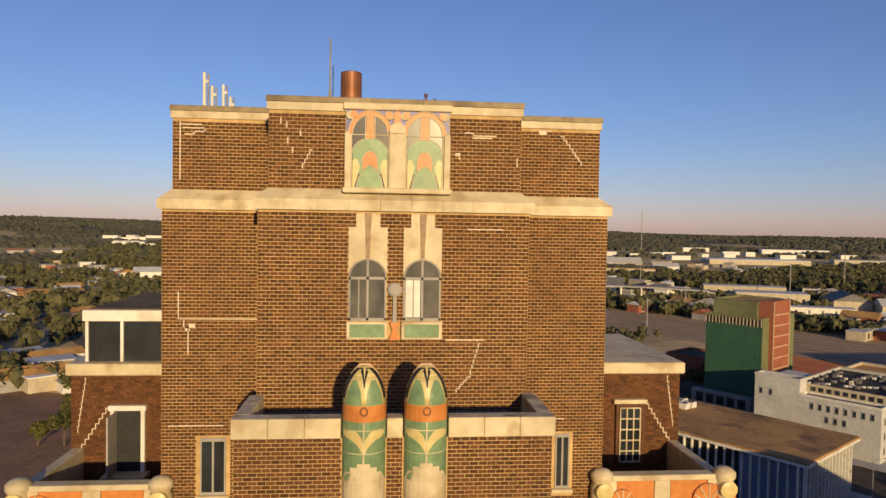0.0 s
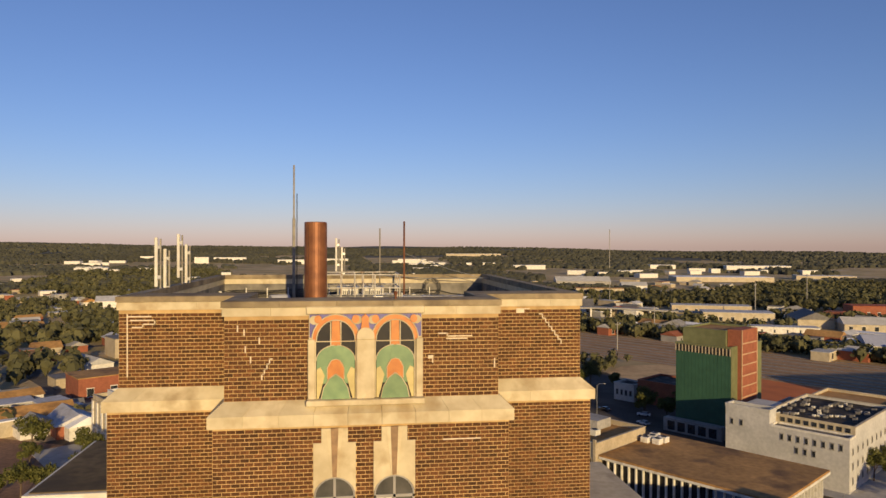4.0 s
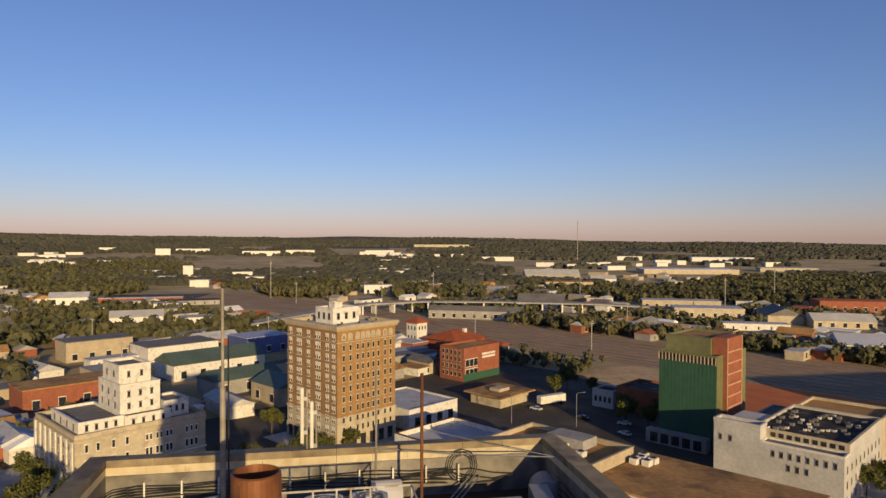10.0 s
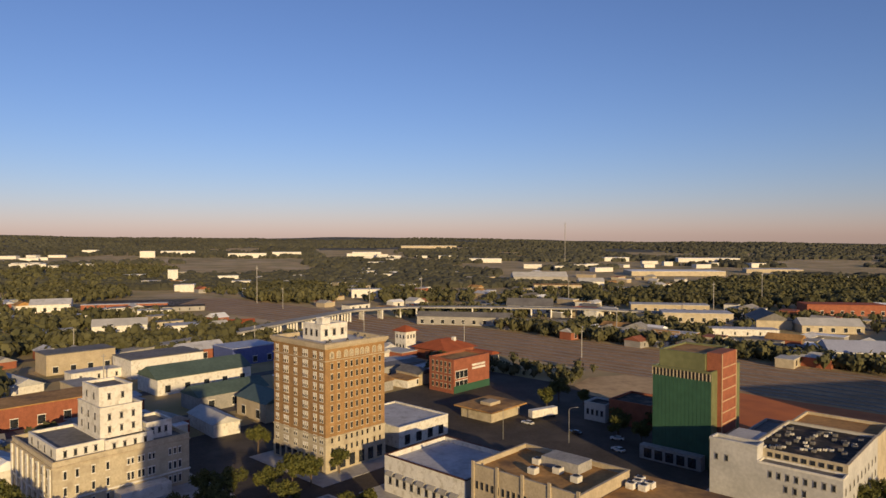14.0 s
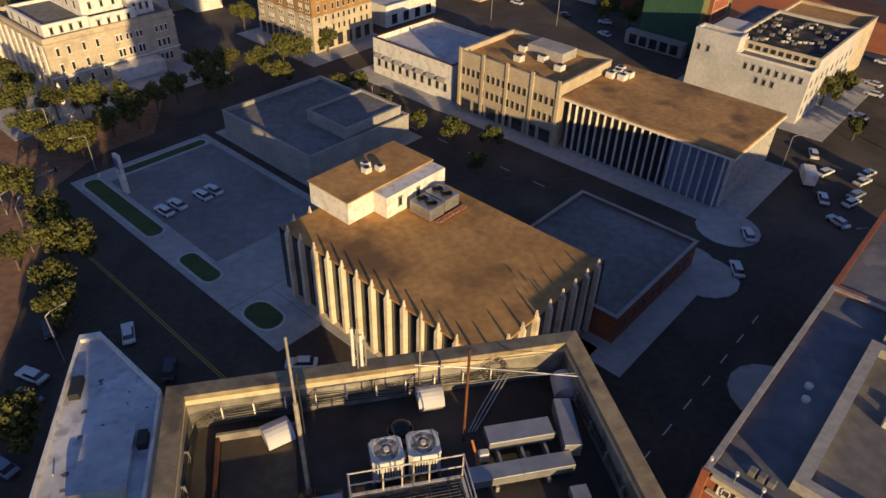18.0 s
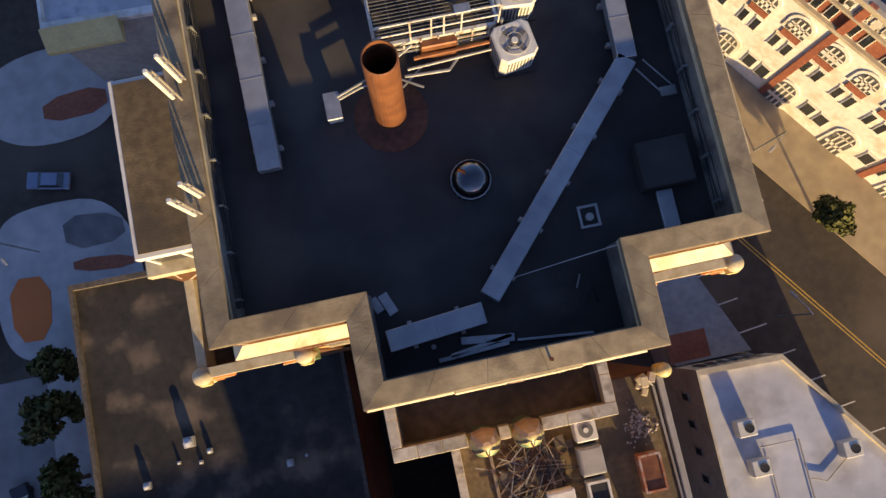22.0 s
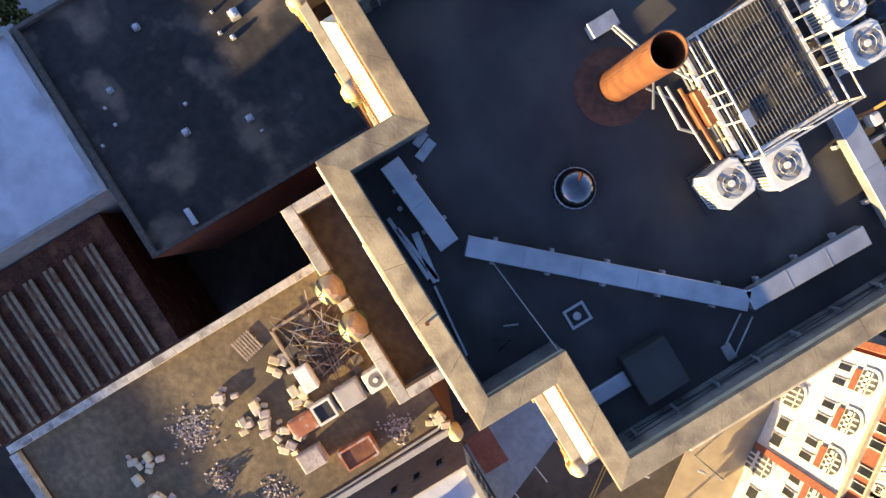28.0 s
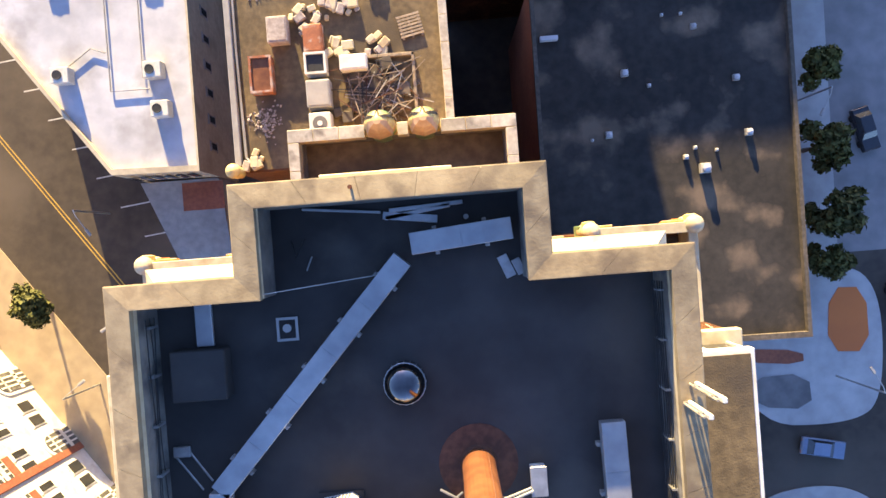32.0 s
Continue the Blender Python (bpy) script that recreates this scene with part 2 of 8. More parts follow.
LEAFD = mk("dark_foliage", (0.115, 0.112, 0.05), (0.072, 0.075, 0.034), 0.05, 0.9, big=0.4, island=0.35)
# far trees: distance haze put into the green as grey
LEAFH = mk("haze_greyed_forest", (0.085, 0.085, 0.056), (0.058, 0.06, 0.042), 0.02, 0.95, big=0.4, island=0.2)
MASTG = mk("weathered_mast_paint", (0.34, 0.31, 0.25), (0.24, 0.215, 0.175), 5, 0.7, 0.15, metal=0.2, big=0.3)
SLATE = mk("blue_grey_roof", (0.14, 0.145, 0.16), (0.1, 0.104, 0.118), 0.6, 0.85, 0.25, big=0.45, stain=(0.2, 0.195, 0.19), stain_scale=0.3)
LOT = mk("car_park_concrete", (0.26, 0.24, 0.23), (0.2, 0.19, 0.18), 0.5, 0.9, 0.2, big=0.35)
# wooded far hills, their base colour greyed to carry the distance haze
HILL = mk("haze_greyed_hill", (0.095, 0.092, 0.066), (0.07, 0.07, 0.052), 0.06, 0.95, 0.6, big=0.5, stain=(0.13, 0.11, 0.07), stain_scale=0.004, bump_scale=0.12)
# the sidewalk concrete again, with warm sunlight put into its colour
SUNWALK = mk("sunlit_sidewalk_tint", (0.4, 0.32, 0.2), (0.32, 0.25, 0.16), 0.6, 0.9, 0.2, big=0.3)
FLATROOF = mk("patched_pale_roof", (0.62, 0.62, 0.63), (0.5, 0.5, 0.52), 0.7, 0.8, 0.15, big=0.35, stain=(0.36, 0.36, 0.38), stain_scale=0.6)
SNOWROOF = mk("white_membrane_roof", (0.8, 0.8, 0.8), (0.72, 0.72, 0.73), 0.8, 0.8, 0.15, big=0.2)
COPGREY = mk("streaky_grey_coping", (0.5, 0.47, 0.41), (0.36, 0.33, 0.28), 4, 0.85, 0.3, big=0.5, stain=(0.17, 0.15, 0.13), stain_scale=1.6)
# the grey of these panes is reflection put into the base colour
GREYGL = mk("reflecting_grey_glass", (0.15, 0.145, 0.13), (0.075, 0.075, 0.07), 1.6, 0.15, big=0.5, spec=0.7)
STREAK = mk("streaked_glaze", (0.5, 0.44, 0.27), (0.2, 0.19, 0.14), 9, 0.4, 0.1, big=0.3)
TANTC = mk("tan_pink_terracotta", (0.54, 0.36, 0.22), (0.44, 0.28, 0.17), 5, 0.5, 0.1, big=0.35)
TANB = mk("brown_glaze", (0.3, 0.19, 0.1), (0.2, 0.125, 0.07), 5, 0.5, 0.1, big=0.35)
PALEG = mk("pale_green_glaze", (0.21, 0.32, 0.16), (0.15, 0.25, 0.13), 4, 0.4, 0.1, big=0.35)
TERRAIN = mk("far_terrain", (0.5, 0.36, 0.185), (0.31, 0.255, 0.11), 0.035, 0.95, 1.0, big=0.35, stain=(0.5, 0.38, 0.23), stain_scale=0.012, bump_scale=0.7, relief=0.5)

# ---- mesh tools ----
class MB:
    """Collects faces for one mesh."""
    def __init__(self):
        self.v, self.f = [], []

    def add(self, verts, faces):
        k = len(self.v)
        self.v += [tuple(p) for p in verts]
        self.f += [tuple(i + k for i in f) for f in faces]
        return self

    def box(self, x0, x1, y0, y1, z0, z1, c=0.0, m=None):
        if c:
            vs, idx = [], {}
            for sx in (0, 1):
                for sy in (0, 1):
                    for sz in (0, 1):
                        px, py, pz = (x0, x1)[sx], (y0, y1)[sy], (z0, z1)[sz]
                        ix, iy, iz = (c, -c)[sx], (c, -c)[sy], (c, -c)[sz]
                        for ax, p in enumerate(((px, py + iy, pz + iz), (px + ix, py, pz + iz), (px + ix, py + iy, pz))):
                            idx[sx, sy, sz, ax] = len(vs)
                            vs.append(p)
            fs = []
            for sx in (0, 1):
                fs.append([idx[sx, a, b, 0] for a, b in ((0, 0), (0, 1), (1, 1), (1, 0))][:: 1 if not sx else -1])
                fs.append([idx[a, sx, b, 1] for a, b in ((0, 0), (1, 0), (1, 1), (0, 1))][:: 1 if not sx else -1])
                fs.append([idx[a, b, sx, 2] for a, b in ((0, 0), (0, 1), (1, 1), (1, 0))][:: 1 if not sx else -1])
            for a in (0, 1):
                for b in (0, 1):
                    fs.append([idx[a, b, 0, 0], idx[a, b, 1, 0], idx[a, b, 1, 1], idx[a, b, 0, 1]][:: 1 if a != b else -1])
                    fs.append([idx[a, 0, b, 0], idx[a, 1, b, 0], idx[a, 1, b, 2], idx[a, 0, b, 2]][:: 1 if a == b else -1])
                    fs.append([idx[0, a, b, 1], idx[1, a, b, 1], idx[1, a, b, 2], idx[0, a, b, 2]][:: 1 if a != b else -1])
                    for d in (0, 1):
                        fs.append([idx[a, b, d, 0], idx[a, b, d, 1], idx[a, b, d, 2]][:: 1 if (a + b + d) % 2 == 0 else -1])
        else:
            vs = [(x, y, z) for z in (z0, z1) for x, y in ((x0, y0), (x1, y0), (x1, y1), (x0, y1))]
            fs = [(3, 2, 1, 0), (4, 5, 6, 7), (0, 1, 5, 4), (1, 2, 6, 5), (2, 3, 7, 6), (3, 0, 4, 7)]
        if m is not None:
            vs = [m @ Vector(p) for p in vs]
        return self.add(vs, fs)

    def loft(self, loops, caps=True):
        n = len(loops[0])
        vs = [p for lp in loops for p in lp]
        fs = [(k * n + i, k * n + (i + 1) % n, (k + 1) * n + (i + 1) % n, (k + 1) * n + i) for k in range(len(loops) - 1) for i in range(n)]
        if caps:
            fs += [tuple(range(n))[::-1], tuple(range((len(loops) - 1) * n, len(loops) * n))]
        return self.add(vs, fs)

    def prism(self, pts, z0, z1):
        return self.loft([[(x, y, z0) for x, y in pts], [(x, y, z1) for x, y in pts]])

    def plate(self, pts, y0, y1):
        """A shape in x and z, from y0 (front) back to y1."""
        return self.loft([[(x, y0, z) for x, z in pts][::-1], [(x, y1, z) for x, z in pts][::-1]])

    def ring(self, outer, inner, z0, z1):
        n = len(outer)
        vs = [(x, y, z) for lp in (outer, inner) for z in (z0, z1) for x, y in lp]
        fs = []
        for i in range(n):
            j = (i + 1) % n
            fs += [(i, j, n + j, n + i), (2 * n + j, 2 * n + i, 3 * n + i, 3 * n + j), (n + i, n + j, 3 * n + j, 3 * n + i), (j, i, 2 * n + i, 2 * n + j)]
        return self.add(vs, fs)

    def cyl(self, cx, cy, z0, z1, r0, r1=None, n=16, caps=True):
        r1 = r0 if r1 is None else r1
        a = [2 * math.pi * i / n for i in range(n)]
        return self.loft([[(cx + r * math.cos(t), cy + r * math.sin(t), z) for t in a] for r, z in ((r0, z0), (r1, z1))], caps)

    def rod(self, p, q, r, n=6):
        p, q = Vector(p), Vector(q)
        d = (q - p).normalized()
        u = d.orthogonal().normalized()
        w = d.cross(u)
        return self.loft([[e + r * (math.cos(2 * math.pi * i / n) * u + math.sin(2 * math.pi * i / n) * w) for i in range(n)] for e in (p, q)])

    def path(self, pts, r, n=5):
        p = [Vector(q) for q in pts]
        u, loops = None, []
        for i, c in enumerate(p):
            t = (p[min(i + 1, len(p) - 1)] - p[max(i - 1, 0)]).normalized()
            u = t.cross(Vector((0, 0, 1)) if abs(t.z) < 0.9 else Vector((1, 0, 0))) if u is None or abs(u.dot(t)) > 0.99 else u - t * u.dot(t)
            u.normalize()
            w = t.cross(u)
            loops.append([c + (u * math.cos(2 * math.pi * k / n) + w * math.sin(2 * math.pi * k / n)) * r for k in range(n)])
        return self.loft(loops)

    def lathe(self, cx, cy, prof, n=20):
        a = [2 * math.pi * i / n for i in range(n)]
        return self.loft([[(cx + r * math.cos(t), cy + r * math.sin(t), z) for t in a] for r, z in prof])

    def make(self, name, mat, parent=None, label="", m=None, smooth=False):
        me = bpy.data.meshes.new(name)
        vs = self.v if m is None else [tuple(m @ Vector(p)) for p in self.v]
        me.from_pydata(vs, [], self.f)
        for mm in (mat if isinstance(mat, (list, tuple)) else (mat,)):
            me.materials.append(mm)
        if smooth:
            me.shade_smooth()
        ob = new(name, me)
        if parent is not None:
            ob.parent = parent
            base = parent if parent.parent is None else parent.parent
            ob.matrix_parent_inverse = Matrix.Translation(-base.location)
        if label:
            tagged(ob, label)
        return ob

def thing(name, label, category, loc=(0, 0, 0), group="", kind=""):
    ob = new(name)
    ob.location = loc
    ob.empty_display_size = 0.2
    return tagged(ob, label, category, group, kind)

def piece(name, me, parent, m):
    """An object of its own on a shared mesh, at the world pose m, under a parent that stands at a plain location."""
    ob = new(name, me)
    ob.parent = parent
    ob.matrix_parent_inverse = Matrix.Translation(-(parent if parent.parent is None else parent.parent).location)
    ob.matrix_basis = m
    return ob

def arch(cx, w, z0, zs, rise, n=10):
    """The outline of an arched shape in x and z, from its foot round."""
    h = w / 2
    return [(cx - h, z0), (cx + h, z0)] + [(cx + h * math.cos(math.pi * i / n), zs + rise * math.sin(math.pi * i / n)) for i in range(n + 1)]

GRID = Matrix.Rotation(math.atan2(0.58, 0.815), 4, "Z")

# ---- the tower ----
def plan(d):
    """The tower's outline, set out by d."""
    return [(-6.19 - d, 0.06 - d), (-3.21 - d, 0.06 - d), (-3.21 - d, -1.89 - d), (3.40 + d, -1.89 - d), (3.40 + d, 0.06 - d), (6.19 + d, 0.06 - d), (6.19 + d, 12.79 + d), (-6.19 - d, 12.79 + d)]

def at(lp, z):
    return [(x, y, z) for x, y in lp]

DECK, TOP = 56.2, 57.5
tower = thing("brick_tower", "brown brick art deco tower with cream terracotta bands and patched mortar", "building", (0, 6, 0))
MB().loft([at(plan(0.22), 40.0), at(plan(0.22), 54.68)]).make("lower_shaft", MORTAR, tower, "brown brick shaft wall")
MB().prism(plan(0.0), 54.6, DECK - 0.03).make("upper_shaft", MORTAR, tower)
MB().ring(plan(0.0), plan(-0.40), DECK - 0.03, 57.22).make("parapet_wall", MORTAR, tower)
MB().ring(plan(-0.403), plan(-0.45), DECK, 57.21).make("parapet_lining", PARAIN, tower, "stained grey rendered inner face of the parapet")
MB().prism(plan(-0.42), DECK - 0.03, DECK).make("roof_deck", ROOFDECK, tower, "dark membrane roof deck with faded patches")
MB().prism(plan(0.1), 0, 40.0).make("base_shaft", BRICK, tower)

# coping and belt stones, laid along each edge of the outline
coping = thing("tower_coping", "weathered cream terracotta coping stones along the tower's parapet", "coping", (0, 6, TOP - 0.28), kind="structure")
belt = thing("belt_course", "cream terracotta belt course with a sloping top", "belt course", (0, 6, 54.65), kind="structure")
def run_stones(parent, name, outer, inner, length, z0, z1, zi, mat, matt=None):
    """Stones with joints between two outlines; zi is the height of the top at the inner edge."""
    n = len(outer)
    for i in range(n):
        j = (i + 1) % n
        a, b, c, d = (Vector((*p, 0)) for p in (outer[i], outer[j], inner[j], inner[i]))
        k = max(1, round((b - a).length / length))
        for s in range(k):
            g = 0.004 / (b - a).length
            t0, t1 = s / k + (g if s else 0.0), (s + 1) / k - (g if s < k - 1 else 0.0)
            p = [a.lerp(b, t0), a.lerp(b, t1), d.lerp(c, t1), d.lerp(c, t0)]
            mb = MB()
            lo = [(q.x, q.y, z0) for q in p]
            e = 0.012
            hi = [(q.x, q.y, z1 - e if m < 2 else zi) for m, q in enumerate(p)]
            mid = [q.lerp(p[3 - m], 0.05) for m, q in enumerate(p)]
            hi2 = [(q.x, q.y, z1 if m < 2 else zi) for m, q in enumerate(mid)]
            mb.loft([lo, hi, hi2])
            ob = mb.make(name, [mat, matt or mat], parent)
            if matt:
                for f in ob.data.polygons:
                    if f.normal.z > 0.5:
                        f.material_index = 1
run_stones(coping, "coping_stone", plan(0.045), plan(-0.45), 1.05, 57.22, 57.43, 57.43, CREAM)
run_stones(coping, "cap_stone", plan(0.07), plan(-0.47), 1.3, 57.43, 57.58, 57.62, COPTOP)
run_stones(belt, "belt_stone", plan(0.33), plan(0.0), 0.85, 54.64, 54.93, 55.2, CREAM)

# white-patched mortar lines that step down the brickwork
patch = MB()
def steps(x, z, moves, y, w=0.03):
    for dx, dz in moves:
        patch.box(min(x, x + dx) - w / 2, max(x, x + dx) + w / 2, y - 0.016, y + 0.01, min(z, z + dz) - w / 2, max(z, z + dz) + w / 2)
        x, z = x + dx, z + dz
def stair(x, z, n, y, sx=1, dx=0.1, dz=-0.15):
    steps(x, z, [m for _ in range(n) for m in ((sx * dx, 0), (0, dz))], y)
YU, YL, YS, YSL = -1.89, -2.11, 0.06, -0.16
stair(-2.1, 56.2, 4, YU, -1, 0.06, -0.12); stair(5.0, 57.0, 7, YS, 1, 0.09, -0.12); steps(4.35, 57.05, [(0.2, 0.1), (0.15, 0)], YS)
steps(1.9, 56.75, [(0.22, 0), (0, -0.07), (0.6, 0)], YU); steps(2.1, 56.62, [(0.5, 0)], YU); steps(1.65, 56.2, [(0.1, -0.05), (0.0, -0.1)], YU); steps(3.3, 56.1, [(0, -0.2)], YU)
steps(-5.98, 57.1, [(0, -1.6)], YS); steps(-5.95, 57.05, [(0.55, 0)], YS); steps(-5.9, 56.95, [(0.6, 0), (0, -0.1), (-0.3, 0), (0, -0.08), (-0.25, 0)], YS)
steps(1.45, 51.28, [(1.0, 0)], YL); stair(2.35, 51.2, 6, YL, -1, 0.04, -0.14); stair(2.1, 50.3, 4, YL, -1, 0.09, -0.1)
steps(-5.95, 52.3, [(0, -0.75), (2.4, 0)], YSL); steps(-5.8, 51.5, [(0, -0.2), (0.12, 0), (0, -0.75)], YSL); steps(-5.5, 51.4, [(-0.15, -0.1), (-0.1, -0.08)], YSL)
steps(4.0, 48.6, [(1.2, 0)], YSL); steps(-6.2, 48.5, [(1.5, 0)], YSL)
for x, z in ((-2.75, 56.9), (-2.4, 56.7), (-2.72, 56.5), (-2.6, 56.25), (-2.9, 57.0)):
    steps(x, z, [(0, -0.13)], YU)
steps(2.0, 54.2, [(0.9, 0)], YL)
tagged(patch.make("mortar_patch", REPOINT, tower, "pale repointed mortar lines stepping through the brick"), "pale repointed mortar lines stepping through the brick", kind="stuff")

# painted terracotta panel of two arches in the top storey
panel = thing("wall_relief", "coloured terracotta relief of two leafy arches", "relief", (0.12, -1.9, 55.15))
PX0, PX1, PY = -1.24, 1.48, -1.93
MB().box(PX0, PX1, PY - 0.02, -1.85, 55.2, 57.43, 0.01).make("cream_ground", CREAM, panel)
MB().box(PX0 - 0.06, PX1 + 0.06, PY - 0.1, -1.85, 57.26, 57.44, 0.02).make("head", CREAM, panel)
for cx in (-0.6, 0.82):
    MB().plate(arch(cx, 1.12, 56.62, 56.62, 0.62, 14), PY - 0.06, PY).make("arch_surround", ORANGET, panel, "orange arch surround")
    MB().plate(arch(cx, 0.92, 55.25, 56.62, 0.5, 14), PY - 0.075, PY - 0.03).make("arch_field", DARKGL, panel, "dark glazed field of the arch")
    MB().plate([(cx - 0.11, 56.4), (cx + 0.11, 56.4), (cx + 0.09, 57.1), (cx - 0.09, 57.1)], PY - 0.095, PY - 0.05).make("flower_stem", ORANGET, panel)
    MB().plate(arch(cx, 0.9, 55.6, 56.15, 0.36, 14), PY - 0.1, PY - 0.05).make("leaf_fan", PALEG, panel, "pale green leaf fan")
    MB().plate([(cx - 0.12, 56.1), (cx + 0.12, 56.1), (cx + 0.1, 56.4), (cx, 56.52), (cx - 0.1, 56.4)], PY - 0.11, PY - 0.05).make("leaf_bud", PALEG, panel)
    MB().plate(arch(cx, 0.38, 55.7, 55.98, 0.2, 12), PY - 0.125, PY - 0.05).make("flower", ORANGET, panel, "orange flower")
    MB().plate([(cx - 0.34, 55.22), (cx + 0.34, 55.22), (cx + 0.28, 55.5), (cx + 0.14, 55.72), (cx, 55.82), (cx - 0.14, 55.72), (cx - 0.28, 55.5)], PY - 0.14, PY - 0.05).make("calyx", PALEG, panel)
    for sgn in (-1, 1):
        MB().plate([(cx + sgn * 0.45, 55.25), (cx + sgn * 0.45, 55.95), (cx + sgn * 0.36, 56.0), (cx + sgn * 0.26, 55.8), (cx + sgn * 0.33, 55.5), (cx + sgn * 0.4, 55.25)][::sgn], PY - 0.115, PY - 0.05).make("yellow_leaf", YELLOWT, panel)
        mb = MB()
        mb.path([(cx + sgn * x, PY - 0.13, z) for x, z in ((0.35, 55.22), (0.29, 55.5), (0.15, 55.73), (0.0, 55.84))], 0.012)
        mb.path([(cx + sgn * 0.46 * math.cos(a), PY - 0.1, 56.15 + 0.37 * math.sin(a)) for a in [0.15 * i for i in range(11)]], 0.012)
        mb.path([(cx + sgn * 0.48, PY - 0.09, 55.25), (cx + sgn * 0.48, PY - 0.09, 56.62)] , 0.018)
        mb.path([(cx + sgn * 0.2, PY - 0.12, 55.72), (cx + sgn * 0.2, PY - 0.12, 55.98), (cx + sgn * 0.1, PY - 0.12, 56.16), (cx, PY - 0.12, 56.19)], 0.012)
        mb.make("cream_lead", CREAM, panel)
    MB().box(cx - 0.46, cx + 0.46, PY - 0.105, PY - 0.06, 56.6, 56.62).make("glazing_bar", CREAM, panel)
    MB().path([(cx + 0.46 * math.cos(a), PY - 0.085, 56.62 + 0.5 * math.sin(a)) for a in [math.pi * i / 14 for i in range(15)]], 0.016).make("arch_line", CREAM, panel)
    MB().path([(cx + 0.57 * math.cos(a), PY - 0.07, 56.62 + 0.63 * math.sin(a)) for a in [math.pi * i / 14 for i in range(15)]], 0.016).make("arch_line", CREAM, panel)
    for xx in (-0.12, 0.12):
        MB().box(cx + xx - 0.012, cx + xx + 0.012, PY - 0.11, PY - 0.06, 56.5, 57.08).make("glazing_bar", CREAM, panel)
MB().box(PX0 + 0.02, PX1 - 0.02, PY - 0.035, PY, 56.7, 57.26).make("spandrel", BLUET, panel, "blue glazed spandrel")
for cx in (-1.1, -0.1, 0.3, 1.33):
    MB().plate([(cx + 0.13 * math.cos(a), 57.12 + 0.11 * math.sin(a)) for a in [i * math.pi / 5 for i in range(10)]], PY - 0.085, PY - 0.02).make("leaf_scroll", CREAM, panel, "pale leaf outline")
for cx in (-1.02, -0.13, 0.1, 0.35, 1.27):
    MB().plate([(cx + 0.09 * math.cos(a), 57.14 + 0.1 * math.sin(a)) for a in [i * math.pi / 5 for i in range(10)]], PY - 0.105, PY - 0.02).make("scroll", ORANGET, panel)
MB().plate([(-0.02, 56.78), (0.22, 56.78), (0.18, 57.1), (0.1, 57.28), (0.02, 57.1)], PY - 0.12, PY - 0.02).make("bud", ORANGET, panel)
MB().box(-0.11, 0.33, PY - 0.16, PY, 55.2, 56.66, 0.02).make("pilaster", CREAM, panel, "cream terracotta pilaster")
MB().plate(arch(0.11, 0.42, 56.66, 56.74, 0.2, 10), PY - 0.17, PY).make("capital", CREAM, panel)
for x0, x1 in ((PX0 - 0.02, PX0 + 0.15), (PX1 - 0.15, PX1 + 0.02)):
    MB().box(x0, x1, PY - 0.1, PY, 55.2, 56.66, 0.015).make("jamb", CREAM, panel)
MB().box(PX0 - 0.05, PX1 + 0.05, PY - 0.3, PY + 0.02, 55.1, 55.24, 0.02).make("sill", CREAM, panel, "cream sill with brown drip stains")

# the pair of arched windows below the belt, with cream keystones and green aprons
for cx in (-0.62, 0.8):
    win = thing("arched_window", "arched steel window with grey panes under a cream terracotta keystone", "window", (cx, -2.1, 51.3), group="arched tower windows")
    yw = -2.11
    MB().plate([(cx - 0.5, 53.0), (cx - 0.5, 54.22), (cx - 0.31, 54.22), (cx - 0.31, 54.56), (cx + 0.31, 54.56), (cx + 0.31, 54.22), (cx + 0.5, 54.22), (cx + 0.5, 53.0)] + [(cx + 0.5 * math.cos(a), 52.92 + 0.48 * math.sin(a)) for a in [math.pi * (0.08 + 0.84 * i / 9) for i in range(10)]], yw - 0.05, yw + 0.02).make("lintel", CREAM, win, "stepped cream lintel")
    MB().plate([(cx - 0.2, 54.57), (cx + 0.2, 54.57), (cx + 0.07, 53.42), (cx - 0.07, 53.42)][::-1], yw - 0.075, yw - 0.04).make("keystone_side", CREAM, win, "cream tapered keystone sides")
    MB().plate([(cx - 0.09, 54.575), (cx + 0.09, 54.575), (cx + 0.05, 53.42), (cx - 0.05, 53.42)][::-1], yw - 0.1, yw - 0.04).make("keystone", TANB, win, "brown tapered keystone core")
    MB().plate(arch(cx, 0.98, 51.8, 52.92, 0.48, 14), yw - 0.012, yw + 0.02).make("glass", GREYGL, win, "glass with grey reflection put into its colour")
    fr = MB()
    for x0, x1, z0, z1 in ((-0.49, -0.44, 51.8, 52.95), (0.44, 0.49, 51.8, 52.95), (-0.03, 0.03, 51.8, 53.38), (-0.49, 0.49, 52.86, 52.93), (-0.49, 0.49, 51.78, 51.86), (-0.24, -0.21, 51.86, 52.86)):
        fr.box(cx + x0, cx + x1, yw - 0.04, yw - 0.008, z0, z1)
    fr.path([(cx + 0.47 * math.cos(a), yw - 0.025, 52.92 + 0.46 * math.sin(a)) for a in [math.pi * i / 12 for i in range(13)]], 0.025)
    fr.make("frame", CONC, win)
    MB().box(cx - 0.53, cx + 0.53, yw - 0.09, yw + 0.02, 51.3, 51.76, 0.01).make("apron_border", CREAM, win)
    MB().box(cx - 0.45, cx + 0.45, yw - 0.1, yw - 0.06, 51.36, 51.7, 0.01).make("apron", GREENT, win, "glazed green apron panel")
    if cx > 0:
        MB().box(cx - 0.43, cx - 0.05, yw - 0.02, yw - 0.01, 51.88, 52.85).make("blind", WHITE, win, "white board behind the left light")
orn = thing("wall_lamp", "round disc lamp on a tapered stem between the arched windows", "lamp", (0.09, -2.15, 51.3))
